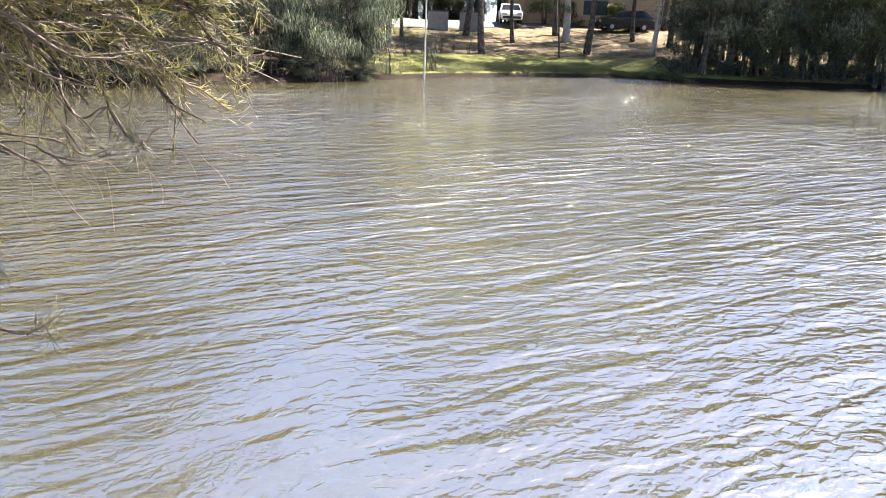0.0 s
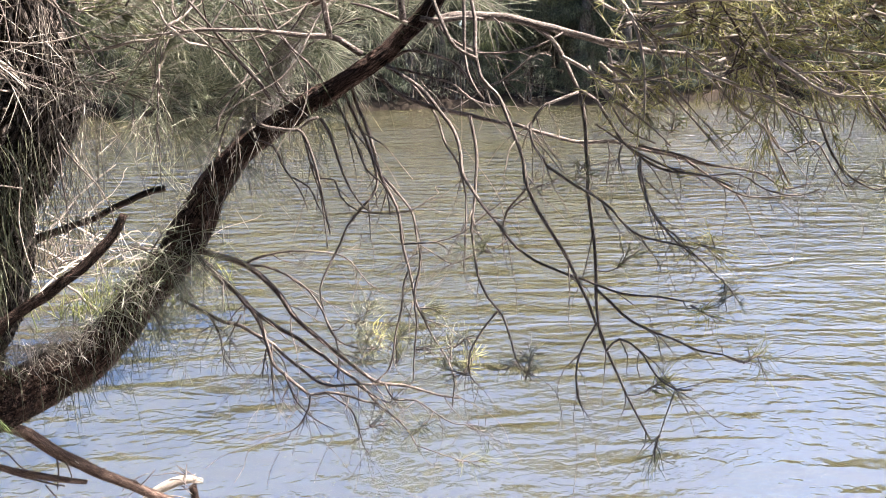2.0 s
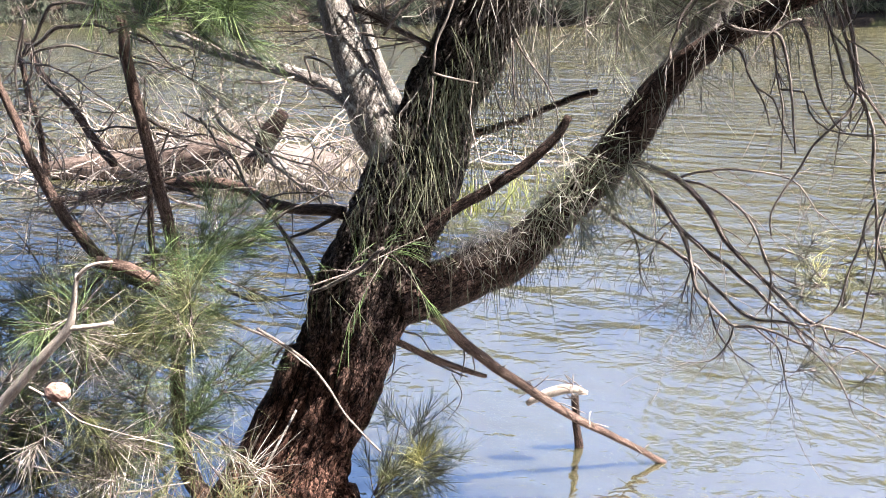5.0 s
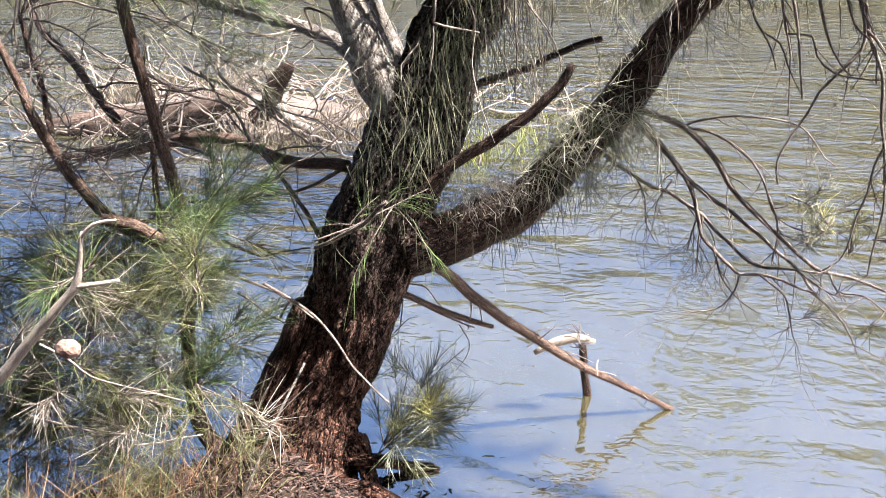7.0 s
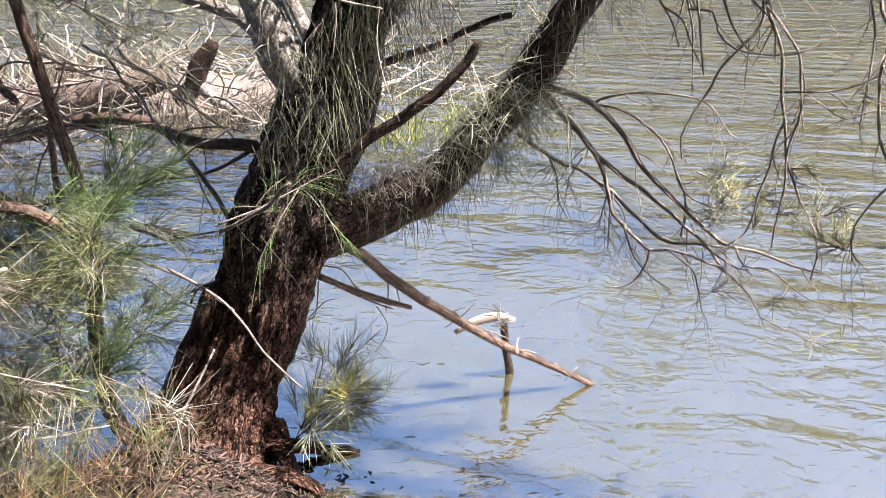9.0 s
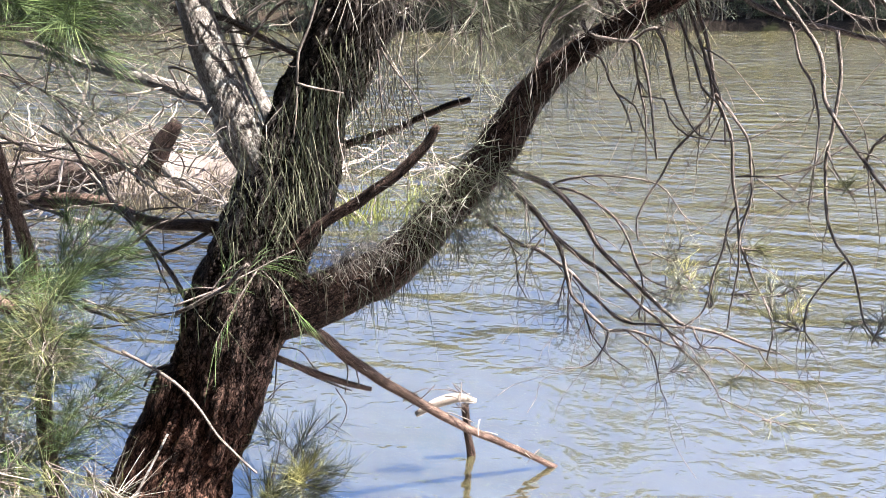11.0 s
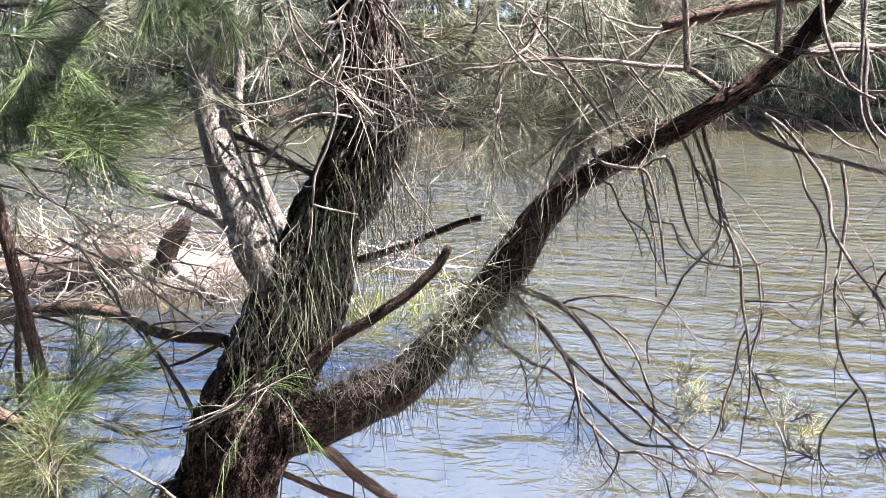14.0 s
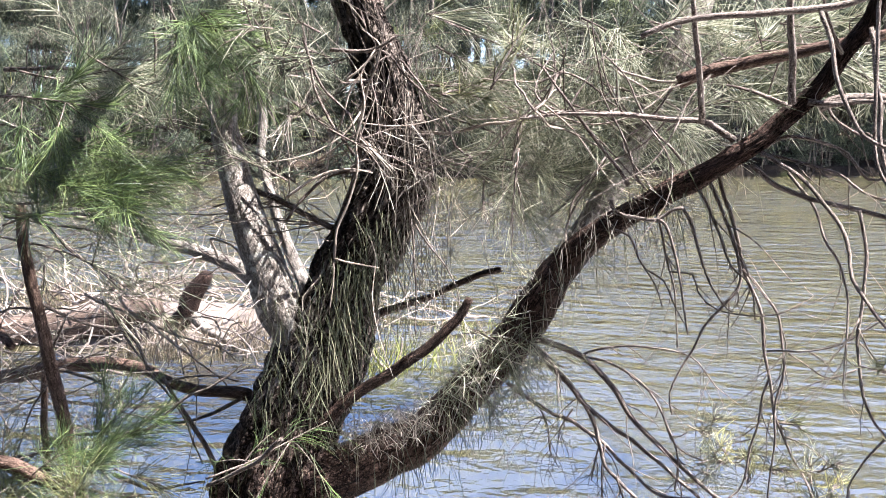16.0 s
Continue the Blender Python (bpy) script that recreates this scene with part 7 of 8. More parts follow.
cone = thing("seed_head", "round pinkish dried seed head on a thin stem", "seed head")
bm = bmesh.new()
bmesh.ops.create_icosphere(bm, subdivisions=3, radius=0.036)
for v in bm.verts:
    v.co *= 1 + 0.12 * noise.noise(v.co * 90)
    v.co.x *= 1.3
part("head", bm, PINKISH, cone).location = (-1.53, 2.7, 1.144)
limb("stem", [(-1.636, 2.7, 1.16, 0.0045), (-1.565, 2.74, 1.078, 0.004), (-1.512, 2.775, 0.985, 0.0036), (-1.428, 2.812, 0.928, 0.0031), (-1.338, 2.849, 0.878, 0.0026), (-1.209, 2.9, 0.806, 0.002)], PALE, cone)


# twiggy flotsam caught on the stake and along the fallen branch
rc = random.Random(91)
for k in range(22):
    a = Vector(FLOTSAM) if k < 12 else Vector(FALLEN_A).lerp(Vector(FALLEN_B), rc.random())
    q = a + Vector((rc.gauss(0, 0.05), rc.gauss(0, 0.03), rc.gauss(0, 0.025))) if k < 12 else a
    d = Vector((rc.gauss(0, 1), rc.gauss(0, 0.6), rc.gauss(-0.1, 0.7))).normalized() * rc.uniform(0.07, 0.2)
    tagged(limb("flotsam_twig", [(*(q - d * 0.5), 0.003), (*(q + Vector((0, 0, rc.gauss(0, 0.012)))), 0.003), (*(q + d * 0.5), 0.0018)], PALE if k % 3 == 0 else TWIG, None, 5, 0.03, 0.0, wob=0.01), "thin dead twig caught on the fallen branch", "twig", "flotsam twigs")


# ---- islet of driftwood ----
tagged(limb("driftwood_log", [(-5.8, 10, 0.06, 0.1038), (-5.2, 10, 0.13, 0.1511), (-4.63, 10, 0.16, 0.1775), (-4.05, 10, 0.23, 0.1693), (-3.55, 10, 0.36, 0.1476), (-3.26, 10, 0.43, 0.1202)], LOGWOOD, None, 20, 0.06, 0.1, groove=0.006, wob=0.004), "thick bleached driftwood log lying on the silt islet", "log")
stump = thing("tree_stump", "dark broken tree stump with a side arm on the islet", "stump")
limb("stem", [(-3.09, 9.8, 0.21, 0.1123), (-2.9, 9.8, 0.37, 0.1114), (-2.83, 9.8, 0.57, 0.1169), (-2.69, 9.8, 0.76, 0.0966), (-2.6, 9.8, 0.87, 0.064)], BARK_LIMB, stump, 16, 0.05, 0.12, wob=0.004)
limb("arm", [(-2.83, 9.8, 0.41, 0.0719), (-2.67, 9.75, 0.25, 0.0653), (-2.33, 9.67, 0.07, 0.0542), (-2.14, 9.6, -0.14, 0.0456)], BARK_GREY, stump, 10, 0.05, 0.1, wob=0.004)
rngi = random.Random(5)
for k in range(240):
    x, y = rngi.gauss(-3.4, 1.9), rngi.gauss(10.4, 1.0)
    z = max(0, on_ground(x, y)) + rngi.uniform(0.02, 0.1)
    a, ln, up = rngi.uniform(0, 6.28), rngi.uniform(0.4, 1.6), rngi.uniform(0.0, 0.9)
    r = rngi.uniform(0.006, 0.018)
    rows = []
    for s in range(5):
        u = s / 4
        rows.append((x + math.cos(a) * ln * u + rngi.gauss(0, 0.05), y + math.sin(a) * ln * u * 0.6, z + up * ln * u + rngi.gauss(0, 0.03), r * (1 - 0.6 * u)))
    st = limb("driftwood_stick", rows, PALE if rngi.random() < 0.55 else TWIG, None, 6, 0.08, 0.05, wob=0.03)
    tagged(st, "thin bleached driftwood stick on the silt islet", "stick", "driftwood sticks")


def blades(name, spots, mat, label, category, height, width, rng, lean=0.35):
    """Grass or reed blades as one mesh of stuff."""
    pts = np.array(spots, float)
    k = len(pts)
    way = rng.normal(0, lean, (k, 3))
    way[:, 2] = 1
    way /= np.linalg.norm(way, axis=1)[:, None]
    ln = height * rng.uniform(0.45, 1.15, k)
    v, f = needles_data(pts, way, ln, rng.uniform(0, 0.25, k), width * rng.uniform(0.6, 1.3, k), rng, 0.2)
    return tagged(mesh_object(name, v, f, mat), label, category, kind="stuff")


rng = np.random.default_rng(8)
spots = []
for cx, cy, n in ((-2.2, 9.7, 200), (-1.6, 11.2, 260), (-3.0, 9.6, 160), (-5.2, 11.4, 260), (-4.2, 12.2, 200)):
    for _ in range(n):
        x, y = cx + rng.normal(0, 0.3), cy + rng.normal(0, 0.18)
        spots.append((x, y, max(-0.02, on_ground(x, y) - 0.02)))
blades("reeds", spots, STRAW, "straw-coloured reeds on the silt islet", "reeds", 0.5, 0.005, rng)
spots = []
for cx, cy, n in ((-0.55, 8.8, 60), (-0.15, 9.1, 45), (0.4, 9.8, 20)):
    for _ in range(n):
        x, y = cx + rng.normal(0, 0.22), cy + rng.normal(0, 0.15)
        spots.append((x, y, max(-0.02, on_ground(x, y) - 0.02)))
blades("reeds", spots, LEAF_YELLOW, "yellow-green young reeds at the islet's tip", "reeds", 0.45, 0.006, rng)
bank_spots = []
for _ in range(1900):
    x, y = rng.uniform(-2.9, -0.95), rng.uniform(2.3, 3.45)
    s = float(shore_distance(np.array([x]), np.array([y]))[0])
    if s > -0.12:
        bank_spots.append((x, y, on_ground(x, y) - 0.01))
half = len(bank_spots) * 7 // 10
blades("bank_grass", bank_spots[:half], RUST, "rusty dead grass and needles on the near bank", "grass", 0.34, 0.0018, rng, 1.1)
blades("bank_grass", bank_spots[half:], NEEDLE["olive"], "olive-green grass on the near bank", "grass", 0.36, 0.0016, rng, 0.9)

# crumbled bark and litter round the tree's foot
lit = []
for _ in range(5200):
    x, y = rng.normal(-1.12, 0.34), rng.normal(3.2, 0.16)
    lit.append((x, y, max(0.0, on_ground(x, y))))
lit = np.array(lit)
way = rng.normal(0, 1, (len(lit), 3))
way[:, 2] = np.abs(way[:, 2]) * 0.4
way /= np.linalg.norm(way, axis=1)[:, None]
v, f = needles_data(lit, way, rng.uniform(0.012, 0.05, len(lit)), rng.uniform(0, 0.4, len(lit)), rng.uniform(0.002, 0.008, len(lit)), rng)
tagged(mesh_object("bark_litter", v, f, LITTER), "crumbled reddish bark and twigs at the tree's foot", "litter", kind="stuff")

# ---- the far bank ----
def far_tree(name, label, seed, height, trunk_r, leaf, wood, crown_lo, crown_r, count, leaf_len, leaf_w, droop, up=0.2, stems=1, category="tree"):
    """A tree with a tapered trunk, limbs and a crown of many drooping leaf strips in uneven clumps."""
    rnd = random.Random(seed)
    rng = np.random.default_rng(seed)
    e = thing(name, label, category)
    vs, fs, us, base = [], [], [], 0

    def add(ctrl, sides, rough=0.0):
        nonlocal base
        p = smooth_path(ctrl, max(0.12, height / 40))
        v, f, u = tube_data(p[:, :3], np.maximum(p[:, 3], 0.006), sides, rough, seed)
        vs.append(v), us.append(u)
        fs.extend([[i + base for i in q] for q in f])
        base += len(v)

    clumps = []
    for s in range(stems):
        lx, ly = rnd.gauss(0, 0.05) * height, rnd.gauss(0, 0.05) * height
        sx, sy = (rnd.gauss(0, 0.35), rnd.gauss(0, 0.35)) if s else (0, 0)
        stem = [(sx + lx * u + rnd.gauss(0, 0.08) * (u > 0), sy + ly * u + rnd.gauss(0, 0.08) * (u > 0), height * u - 0.15 * (u == 0), trunk_r * (1 - 0.85 * u) * (1.25 if u == 0 else 1)) for u in (0, 0.12, 0.3, 0.5, 0.7, 0.88, 1.0)]
        add(stem, 9, 0.08)
        sp = smooth_path(stem, 0.2)
        for k in range(int(13 / stems) + 4):
            u = rnd.uniform(crown_lo, 0.97)
            q = sp[int(u * (len(sp) - 1))]
            a = rnd.uniform(0, 6.283)
            ln = crown_r * rnd.uniform(0.5, 1.15) * (1.15 - 0.6 * max(0, (u - crown_lo) / (1 - crown_lo)) ** 1.5)
            rise = rnd.uniform(-0.1, 0.5) + up
            rows = [(q[0] + math.cos(a) * ln * w, q[1] + math.sin(a) * ln * w, q[2] + ln * (rise * w - 0.25 * w * w), max(0.008, q[3] * 0.45 * (1 - 0.8 * w))) for w in (0, 0.35, 0.7, 1.0)]
            add(rows, 5)
            for w in (0.45, 0.7, 0.95):
                clumps.append((q[0] + math.cos(a) * ln * w, q[1] + math.sin(a) * ln * w, q[2] + ln * (rise * w - 0.25 * w * w)))
        clumps.append(tuple(sp[-1][:3]))
    mesh_object("trunk", np.vstack(vs), fs, wood, e, uvs=np.vstack(us))
    c = np.array(clumps)
    i = rng.integers(0, len(c), count)
    size = crown_r * 0.16 * rng.uniform(0.5, 1.3, len(c))
    base_pts = c[i] + rng.normal(0, 1, (count, 3)) * size[i][:, None] * (1, 1, 0.7)
    way = rng.normal(0, 1, (count, 3))
    way[:, 2] -= droop
    way /= np.linalg.norm(way, axis=1)[:, None]
    v, f = needles_data(base_pts, way, leaf_len * rng.uniform(0.5, 1.3, count), 0.4 * rng.uniform(0.2, 1, count), leaf_w * rng.uniform(0.6, 1.3, count), rng)
    tagged(mesh_object("crown", v, f, leaf, e), kind="stuff")
    return e


def place(ob, x, y, scale=1.0, turn=0.0, group="", label=""):
    c = copy_thing(ob, Matrix.Translation((x, y, on_ground(x, y))) @ Matrix.Rotation(turn, 4, "Z") @ Matrix.Diagonal((scale, scale, scale, 1)))
    if group:
        tagged(c, label, group=group)
    return c


FOREST = [
    far_tree("shore_tree", "dark grey-green casuarina on the far bank", 11, 11, 0.2, LEAF_DARK, FAR_BARK, 0.3, 2.6, 6500, 0.26, 0.016, 0.9),
    far_tree("shore_tree", "grey-green casuarina with drooping needles on the far bank", 12, 9, 0.15, LEAF_GREY, FAR_BARK, 0.28, 2.3, 6500, 0.24, 0.015, 1.0, stems=2),
    far_tree("shore_tree", "olive-leaved tree leaning on the far bank", 13, 8, 0.13, LEAF_OLIVE, FAR_BARK, 0.2, 2.2, 5500, 0.2, 0.022, 0.5, stems=2),
    far_tree("shore_shrub", "dense dark shrub overhanging the far water's edge", 14, 3.2, 0.06, LEAF_DARK, FAR_BARK, 0.05, 1.5, 4500, 0.15, 0.018, 0.5, stems=4, category="shrub"),
    far_tree("shore_shrub", "bare grey twiggy shrub at the far water's edge", 15, 3.4, 0.05, LEAF_GREY, FAR_BARK, 0.1, 1.5, 500, 0.25, 0.014, 0.4, stems=5, category="shrub"),
    far_tree("lawn_tree", "slender dark-trunked tree on the lawn bank", 16, 20, 0.19, LEAF_OLIVE, FAR_BARK, 0.45, 4.0, 4200, 0.32, 0.045, 1.0),
    far_tree("lawn_tree", "pale-trunked gum on the lawn bank", 17, 22, 0.23, LEAF_WILLOW, FAR_PALE, 0.45, 4.2, 4200, 0.32, 0.045, 1.0),
    far_tree("weeping_tree", "weeping blue-green paperbark hanging over the bank", 18, 7, 0.16, LEAF_WILLOW, FAR_BARK, 0.18, 2.4, 8000, 0.32, 0.018, 3.0, up=0.1),
]
rf = random.Random(77)
# wooded shore ahead of the old tree
for k in range(64):
    x = -30 + 62 * (k + rf.uniform(-0.4, 0.4)) / 64
    row = k % 4
    y = 33.3 + abs(x) * 0.03 + (0.9, 2.6, 5.0, 8.5)[row] + rf.uniform(-0.5, 0.7)
    place(FOREST[rf.choice((0, 0, 0, 1, 2))], x, y, rf.uniform(0.55, 0.8), rf.uniform(0, 6.28), "shore trees")
for k in range(72):
    x = -28 + 60 * (k + rf.uniform(-0.4, 0.4)) / 72
    y = 33.0 + abs(x) * 0.03 + rf.uniform(-0.7, 0.5)
    place(FOREST[rf.choice((3, 3, 4, 4))], x, y, rf.uniform(0.35, 0.8), rf.uniform(0, 6.28), "shore shrubs")
for k in range(40):
    x, y = -34 + 70 * (k + rf.uniform(-0.4, 0.4)) / 40, rf.uniform(45, 60)
    place(FOREST[rf.choice((0, 0, 1))], x, y, rf.uniform(0.98, 1.15), rf.uniform(0, 6.28), "shore trees")
# trees out of view, added to block fill light and shade the near bank
for k in range(26):
    place(FOREST[0], -16 + 21 * k / 25, rf.uniform(-8, -4.2), rf.uniform(0.8, 1.0), rf.uniform(0, 6.28), "near bank trees", "tall unseen casuarina added to shade the near bank")
for k in range(22):
    place(FOREST[rf.choice((0, 0, 2))], rf.uniform(-20, 12), rf.uniform(-15, -7), rf.uniform(0.8, 1.1), rf.uniform(0, 6.28), "near bank trees", "tall unseen casuarina added to shade the near bank")
for k in range(12):
    place(FOREST[0], 2.5 + 0.85 * k, rf.uniform(-5.6, -4.7), rf.uniform(0.85, 1.0), rf.uniform(0, 6.28), "near bank trees", "tall unseen casuarina added to shade the near bank")
# undergrowth deeper in the wood
for k in range(46):
    x = -32 + 66 * (k + rf.uniform(-0.4, 0.4)) / 46
    place(FOREST[3], x, rf.uniform(37.5, 43), rf.uniform(0.8, 1.3), rf.uniform(0, 6.28), "shore shrubs")
for k in range(26):
    place(FOREST[rf.choice((0, 0, 2))], -38 + 72 * (k + rf.uniform(-0.4, 0.4)) / 26, rf.uniform(40, 45), rf.uniform(0.95, 1.1), rf.uniform(0, 6.28), "shore trees")
for k in range(22):
    place(FOREST[0], -38 + 44 * (k + rf.uniform(-0.3, 0.3)) / 22, rf.uniform(47, 56), rf.uniform(1.2, 1.4), rf.uniform(0, 6.28), "shore trees")
# the few tall trees that stand above the wood
for x, y, sc in ((16.5, 34.6, 1.5), (18.6, 35.4, 1.6), (10.4, 35.8, 1.25)):
    place(FOREST[0], x, y, sc, rf.uniform(0, 6.28), "tall shore trees", "tall dark casuarina standing above the far wood")
# dark grove past the lawn
for k in range(60):
    u = k / 59
    x, y = 51.3 + 13.5 * u, 26.6 - 20.0 * u
    o = rf.uniform(0.2, 6.0) if k % 2 else rf.uniform(-0.3, 0.8)
    place(FOREST[rf.choice((0, 1, 2)) if k % 4 else rf.choice((3, 3, 4))], x + 0.8 * o, y + 0.6 * o, rf.uniform(0.85, 1.25), rf.uniform(0, 6.28), "grove trees")
for k in range(30):
    x, y = rf.uniform(25, 75), rf.uniform(74, 95)
    place(FOREST[rf.choice((0, 1, 2))], x, y, rf.uniform(0.9, 1.3), rf.uniform(0, 6.28), "background trees")
for k in range(30):
    x = 40 + 26 * k / 29
    place(FOREST[rf.choice((0, 3, 3))], x + rf.uniform(-1, 1), 63 - 0.1 * (x - 40) + rf.uniform(-2, 2), rf.uniform(1.3, 1.8), rf.uniform(0, 6.28), "background trees")
for k in range(26):
    u = k / 25
    place(FOREST[rf.choice((0, 0, 2, 3))], 58 + 30 * u + rf.uniform(-1, 1), 66 - 18 * u + rf.uniform(-1.5, 3), rf.uniform(1.1, 1.6), rf.uniform(0, 6.28), "background trees")
for kind, x, y, s in ((5, 45.5, 38.7, 1.15), (5, 52.1, 41.6, 0.8), (5, 58.4, 42.5, 1.1), (6, 56.7, 40.2, 1.1), (5, 53.3, 35.8, 1.15), (5, 60.8, 36.9, 0.9), (6, 56.2, 32.3, 0.75), (5, 51.1, 45.4, 1.2), (5, 43.1, 43.9, 0.7), (5, 49.9, 35.6, 0.35), (5, 40.0, 42.0, 0.9), (2, 36.5, 39.5, 0.9), (1, 33.5, 37.5, 0.9), (0, 48.0, 58.0, 1.0), (0, 52.0, 60.0, 1.1), (1, 45.0, 52.0, 1.0), (0, 57.5, 58.5, 1.0), (2, 62.5, 47.0, 0.8), (6, 66.0, 33.0, 1.0), (5, 63.5, 31.0, 1.0), (5, 68.0, 38.5, 1.0), (5, 60.0, 33.2, 1.1), (2, 57.5, 29.0, 1.0)):
    place(FOREST[kind], x, y, s, rf.uniform(0, 6.28), "lawn trees")
place(FOREST[7], 31.2, 35.0, 0.95, 0.4, "weeping trees")
place(FOREST[7], 27.6, 34.6, 0.9, 2.4, "weeping trees")
place(FOREST[4], 36.6, 34.6, 0.62, 1.0, "shore shrubs")
place(FOREST[4], 32.8, 34.0, 0.5, 2.0, "shore shrubs")
for ang in range(5):
    place(FOREST[4], 38.5 + ang * 1.6 + rf.uniform(-1, 1), 39.6 + rf.uniform(-0.8, 0.8), 0.34, ang, "litter shrubs", "low reddish-brown shrub in the leaf litter")

# pale marker pole standing in the shallows
pole = thing("marker_pole", "slim pale metal marker pole standing in the shallows", "pole", at=(34.7, 33.1, -0.5))
bm = bmesh.new()
bmesh.ops.create_cone(bm, cap_ends=True, segments=12, radius1=0.05, radius2=0.042, depth=4.6, matrix=Matrix.Translation((0, 0, 2.3)))
part("shaft", bm, STEEL, pole)
bm = bmesh.new()
bmesh.ops.create_cone(bm, cap_ends=True, segments=12, radius1=0.055, radius2=0.02, depth=0.1, matrix=Matrix.Translation((0, 0, 4.65)))
part("cap", bm, STEEL, pole)


def slab(bm, x0, y0, z0, x1, y1, z1, bevel=0.0):
    g = bmesh.ops.create_cube(bm, size=1, matrix=Matrix.Translation(((x0 + x1) / 2, (y0 + y1) / 2, (z0 + z1) / 2)) @ Matrix.Diagonal((x1 - x0, y1 - y0, z1 - z0, 1)))
    if bevel:
        es = list({e for v in g["verts"] for e in v.link_edges})
        bmesh.ops.bevel(bm, geom=es, offset=bevel, segments=2, affect="EDGES")


# driveway laid over the slope
dx = np.linspace(46, 78, 60)
rows = []
for u in dx:
    c = 52.5 - 0.28 * (u - 48)
    for w in np.linspace(-2.6, 2.6, 9):
        rows.append((u, c + w, on_ground(u, c + w) + 0.04))
ii = (np.arange(59)[:, None] * 9 + np.arange(8)[None]).ravel()
drive = mesh_object("road", rows, np.stack([ii, ii + 1, ii + 10, ii + 9], 1)[:, ::-1], DRIVE)
tagged(drive, "pale concrete driveway above the lawn", "driveway", kind="structure")


def car(name, label, x, y, turn, paint):
    e = thing(name, label, "car", "parked cars", (0, 0, 0))
    bm = bmesh.new()
    prof = [(-2.3, 0.35), (-2.35, 0.75), (-2.2, 0.98), (-1.0, 1.05), (-0.35, 1.62), (1.4, 1.68), (2.15, 1.1), (2.3, 0.95), (2.3, 0.35)]
    for side in (-0.9, 0.9):
        for px, pz in prof:
            inset = 0.16 if pz > 1.3 else 0.0
            bm.verts.new((px, side * (1 - inset), pz))
    bm.verts.ensure_lookup_table()
    k = len(prof)
    for i in range(k):
        j = (i + 1) % k
        bm.faces.new([bm.verts[i], bm.verts[j], bm.verts[k + j], bm.verts[k + i]])
    bm.faces.new([bm.verts[i] for i in range(k)][::-1])
    bm.faces.new([bm.verts[k + i] for i in range(k)])
    bmesh.ops.recalc_face_normals(bm, faces=bm.faces)
    bmesh.ops.bevel(bm, geom=bm.edges[:], offset=0.06, segments=2, affect="EDGES")
    part("body", bm, paint, e)
    for nm, a, b_, w0, w1 in (("windscreen", (-0.97, 1.1), (-0.42, 1.58), 0.8, 0.66), ("rear_window", (2.02, 1.2), (1.5, 1.62), 0.8, 0.66)):
        bm = bmesh.new()
        o = -0.03 if a[0] < 0 else 0.03
        vs = [bm.verts.new(p) for p in ((a[0] + o, -w0, a[1]), (a[0] + o, w0, a[1]), (b_[0] + o, w1, b_[1]), (b_[0] + o, -w1, b_[1]))]
        f = bm.faces.new(vs)
        bmesh.ops.solidify(bm, geom=[f], thickness=0.02)
        part(nm, bm, GLASS, e)
    for s in (-1, 1):
        bm = bmesh.new()
        vs = [bm.verts.new(p) for p in ((-0.75, s * 0.9, 1.1), (1.7, s * 0.9, 1.12), (1.3, s * 0.79, 1.58), (-0.3, s * 0.79, 1.55))]
        f = bm.faces.new(vs)
        bmesh.ops.solidify(bm, geom=[f], thickness=0.02)
        part("side_window", bm, GLASS, e)
        bm = bmesh.new()
        slab(bm, -2.38, s * 0.62 - 0.2, 0.68, -2.28, s * 0.62 + 0.2, 0.88, 0.03)
        part("headlight", bm, STEEL, e)
        for wx in (-1.4, 1.4):
            bm = bmesh.new()
            bmesh.ops.create_cone(bm, cap_ends=True, segments=24, radius1=0.34, radius2=0.34, depth=0.22, matrix=Matrix.Translation((wx, s * 0.82, 0.34)) @ Matrix.Rotation(math.pi / 2, 4, "X"))
            wheel = part("wheel", bm, RUBBER, e)
            bm = bmesh.new()
            bmesh.ops.create_cone(bm, cap_ends=True, segments=16, radius1=0.2, radius2=0.17, depth=0.24, matrix=Matrix.Translation((wx, s * 0.83, 0.34)) @ Matrix.Rotation(math.pi / 2, 4, "X"))
            part("rim", bm, STEEL, wheel)
    bm = bmesh.new()
    slab(bm, -2.4, -0.75, 0.4, -2.3, 0.75, 0.6, 0.03)
    part("bumper", bm, CAR_DARK, e)
    e.matrix_basis = pose(x, y, on_ground(x, y) + 0.05, 0, 0, turn)
    return e


car("parked_car", "white parked car with dark windscreen on the driveway", 60.0, 48.6, 44, CAR_WHITE)
car("parked_car", "black parked car in the shade of the trees", 65.2, 40.6, -35, CAR_DARK)
car("parked_car", "grey parked car beyond the lawn", 70.5, 37.0, -50, STEEL)


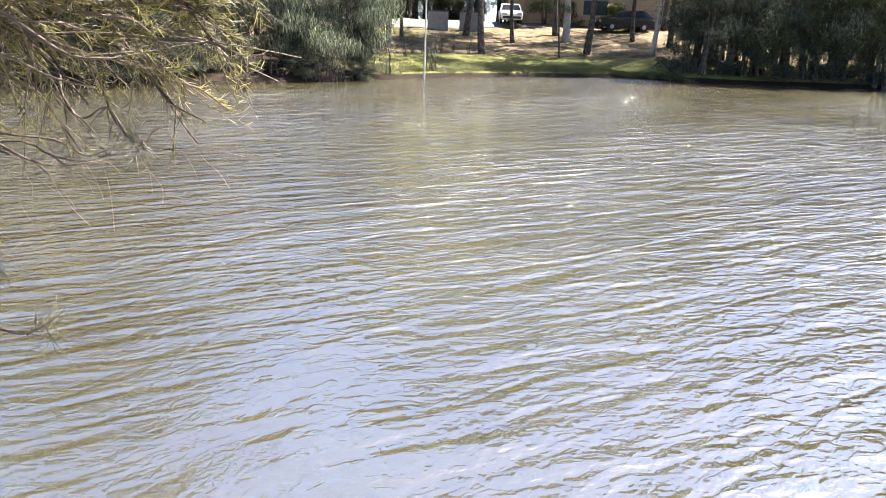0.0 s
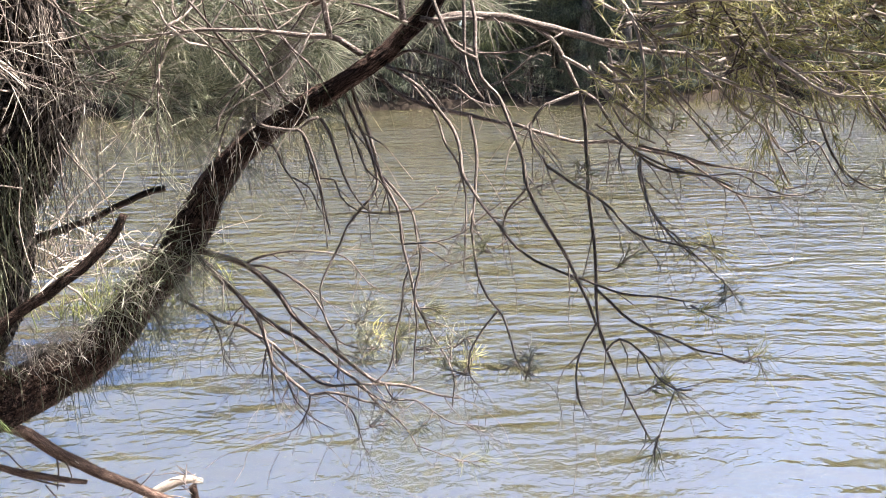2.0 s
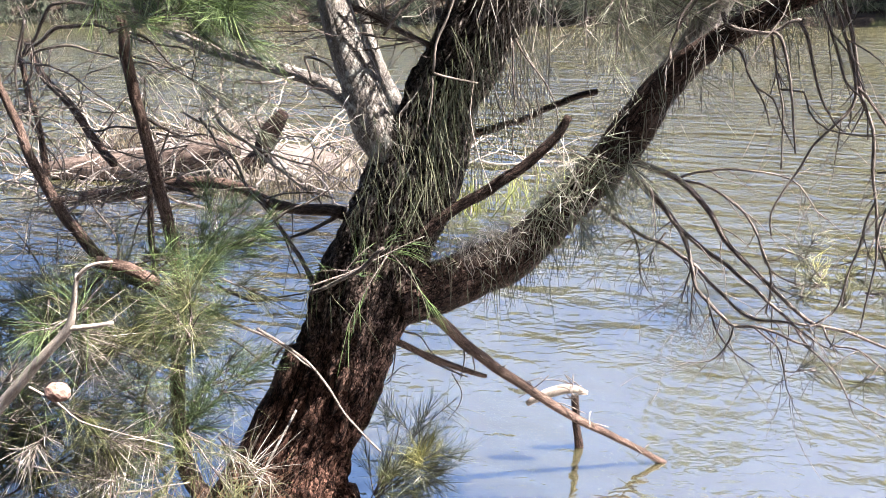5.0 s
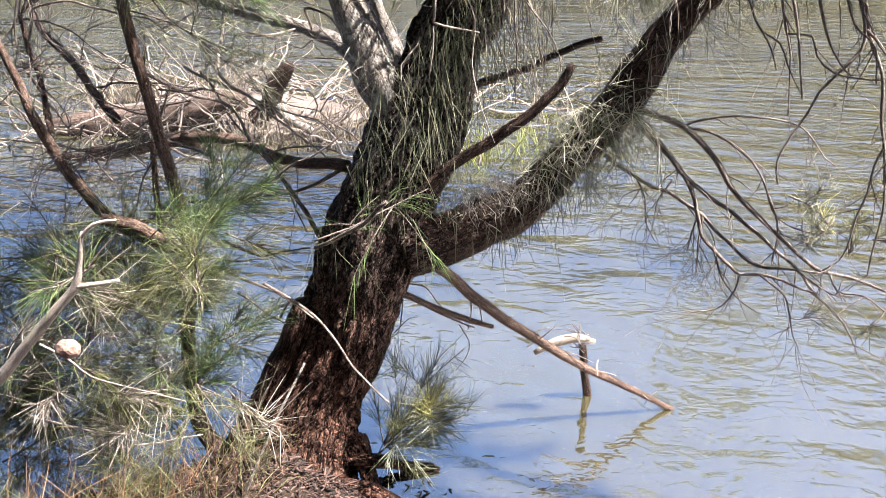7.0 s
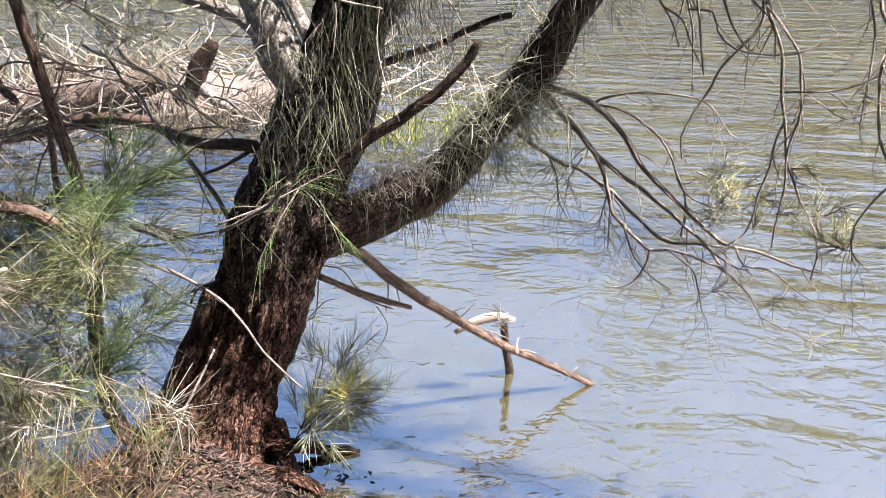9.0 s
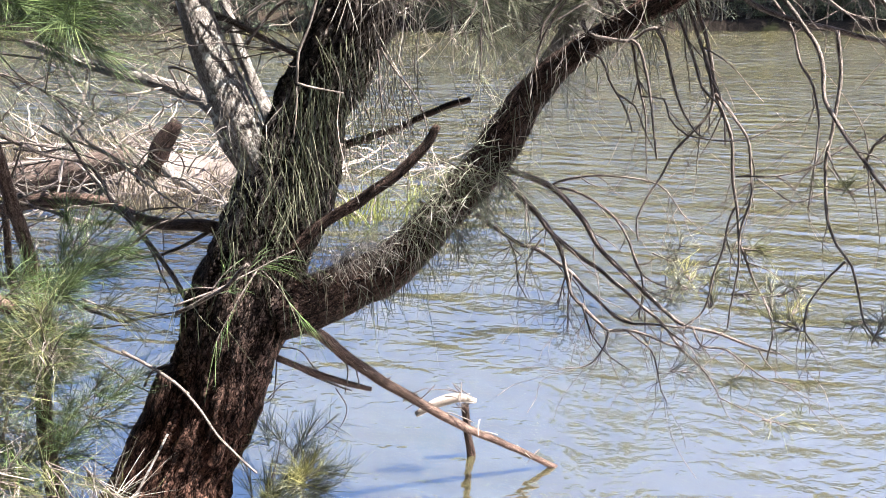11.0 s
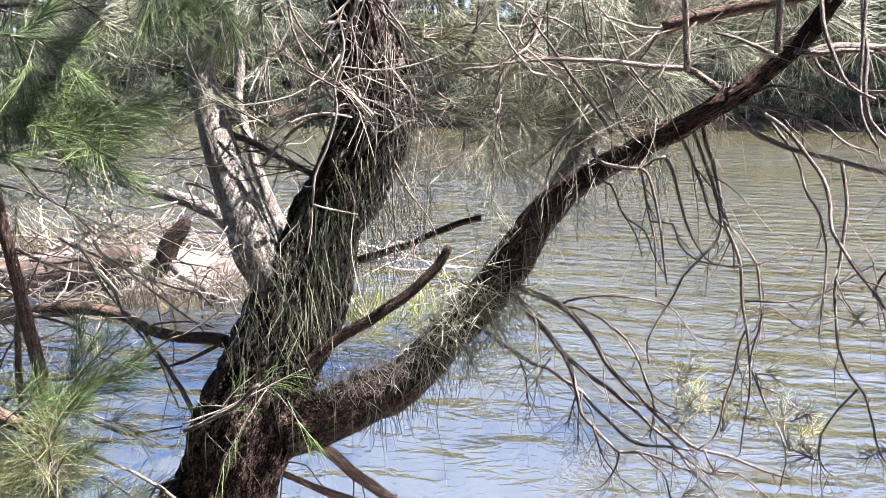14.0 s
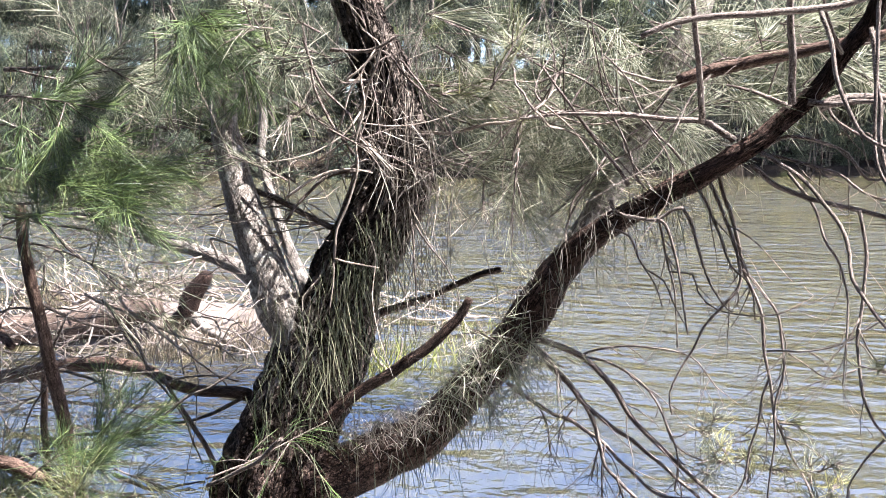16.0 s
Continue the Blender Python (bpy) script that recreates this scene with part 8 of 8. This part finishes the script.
def house(name, label, x, y, turn, w, d, h, wallmat, doors):
    e = thing(name, label, "house")
    bm = bmesh.new()
    xs = [-w / 2]
    for a, b_, top, kind in doors:
        slab(bm, xs[-1], -d / 2, 0, a, -d / 2 + 0.25, h)
        slab(bm, a, -d / 2, top, b_, -d / 2 + 0.25, h)
        if kind == "window":
            slab(bm, a, -d / 2, 0, b_, -d / 2 + 0.25, 0.9)
        xs.append(b_)
    slab(bm, xs[-1], -d / 2, 0, w / 2, -d / 2 + 0.25, h)
    slab(bm, -w / 2, -d / 2 + 0.25, 0, -w / 2 + 0.25, d / 2, h)
    slab(bm, w / 2 - 0.25, -d / 2 + 0.25, 0, w / 2, d / 2, h)
    slab(bm, -w / 2 + 0.25, d / 2 - 0.25, 0, w / 2 - 0.25, d / 2, h)
    part("wall", bm, wallmat, e)
    for a, b_, top, kind in doors:
        lo = 0.9 if kind == "window" else 0.0
        if kind == "garage":
            k = 5
            for i in range(k):
                bm = bmesh.new()
                slab(bm, a, -d / 2 + 0.12, top * i / k + 0.01, b_, -d / 2 + 0.18, top * (i + 1) / k - 0.01, 0.012)
                part("door_panel", bm, RENDERED, e)
        else:
            bm = bmesh.new()
            slab(bm, a, -d / 2 + 0.14, lo, b_, -d / 2 + 0.17, top)
            win = part("window" if kind == "window" else "door", bm, GLASS, e)
            bm = bmesh.new()
            for f0, f1, g0, g1 in ((a, a + 0.07, lo, top), (b_ - 0.07, b_, lo, top), ((a + b_) / 2 - 0.03, (a + b_) / 2 + 0.03, lo, top), (a, b_, top - 0.07, top), (a, b_, lo, lo + 0.07)):
                slab(bm, f0, -d / 2 + 0.1, g0, f1, -d / 2 + 0.2, g1)
            part("frame", bm, WHITEWALL, win)
    bm = bmesh.new()
    o = 0.6
    vs = [bm.verts.new(p) for p in ((-w / 2 - o, -d / 2 - o, h), (w / 2 + o, -d / 2 - o, h), (w / 2 + o, d / 2 + o, h), (-w / 2 - o, d / 2 + o, h), (-w / 2 + d / 3, 0, h + 2.0), (w / 2 - d / 3, 0, h + 2.0))]
    for f in ((0, 1, 5, 4), (1, 2, 5), (2, 3, 4, 5), (3, 0, 4), (3, 2, 1, 0)):
        bm.faces.new([vs[i] for i in f])
    part("roof", bm, ROOF, e)
    e.matrix_basis = pose(x, y, on_ground(x, y) - 0.1, 0, 0, turn)
    return e


house("house", "tan rendered house with a garage door behind the driveway", 69.6, 47.0, -52, 15, 9, 2.9, RENDERED, [(-6.5, -3.6, 2.3, "garage"), (-1.0, 1.2, 2.2, "window"), (3.0, 6.0, 2.3, "garage")])
house("house", "brown brick house shaded by trees", 78.5, 38.5, -62, 16, 9, 2.9, BRICK, [(-6.0, -3.5, 2.2, "window"), (-1.0, 0.2, 2.2, "door"), (2.0, 5.0, 2.2, "window")])
for x, y, w in ((50.9, 48.2, 1.6), (53.2, 46.9, 1.7)):
    wl_ = thing("garden_wall", "short white rendered garden wall beside the driveway", "wall", "garden walls")
    bm = bmesh.new()
    slab(bm, -w / 2, -0.12, -0.3, w / 2, 0.12, 1.35, 0.02)
    part("panel", bm, WHITEWALL, wl_)
    bm = bmesh.new()
    slab(bm, -w / 2 - 0.04, -0.16, 1.352, w / 2 + 0.04, 0.16, 1.43, 0.01)
    part("coping", bm, DRIVE, wl_)
    wl_.matrix_basis = pose(x, y, on_ground(x, y), 0, 0, -46)
ys = far_tree("garden_shrub", "bright yellow-green garden shrub", 31, 1.9, 0.05, LEAF_YELLOW, FAR_BARK, 0.1, 1.1, 1600, 0.22, 0.03, 0.2, stems=4, category="shrub")
ys.matrix_basis = pose(66.5, 42.2, on_ground(66.5, 42.2))
hd = far_tree("garden_hedge", "clipped green hedge beside the garage", 32, 1.7, 0.05, LEAF_OLIVE, FAR_BARK, 0.05, 1.2, 2000, 0.16, 0.03, 0.2, stems=4, category="shrub")
hd.matrix_basis = pose(64.6, 45.6, on_ground(64.6, 45.6))

for ob in FOREST:
    ob.matrix_basis = Matrix.Translation((rf.uniform(4, 20), rf.uniform(40, 44), 0))
    ob.location.z = on_ground(ob.location.x, ob.location.y)

# ragged grass along the far lawn's edge
rng = np.random.default_rng(21)
spots = []
for _ in range(9000):
    u = rng.uniform(0, 1)
    if u < 0.75:
        x = 31 + 17.4 * (u / 0.75)
        y = np.interp(x, [26, 36, 44, 48.6], [33, 34, 32.6, 30.2])
    else:
        x, y = 48.6 + (u - 0.75) * 8, 30.2 - (u - 0.75) * 20
    y += abs(rng.normal(0, 0.9)) + 0.3 + 0.25 * math.sin(x * 2.3) * math.sin(x * 0.9)
    spots.append((x, y, on_ground(x, y) - 0.02))
blades("bank_edge_grass", spots, GRASS, "long bright green grass along the far bank", "grass", 0.24, 0.01, rng, 0.7)
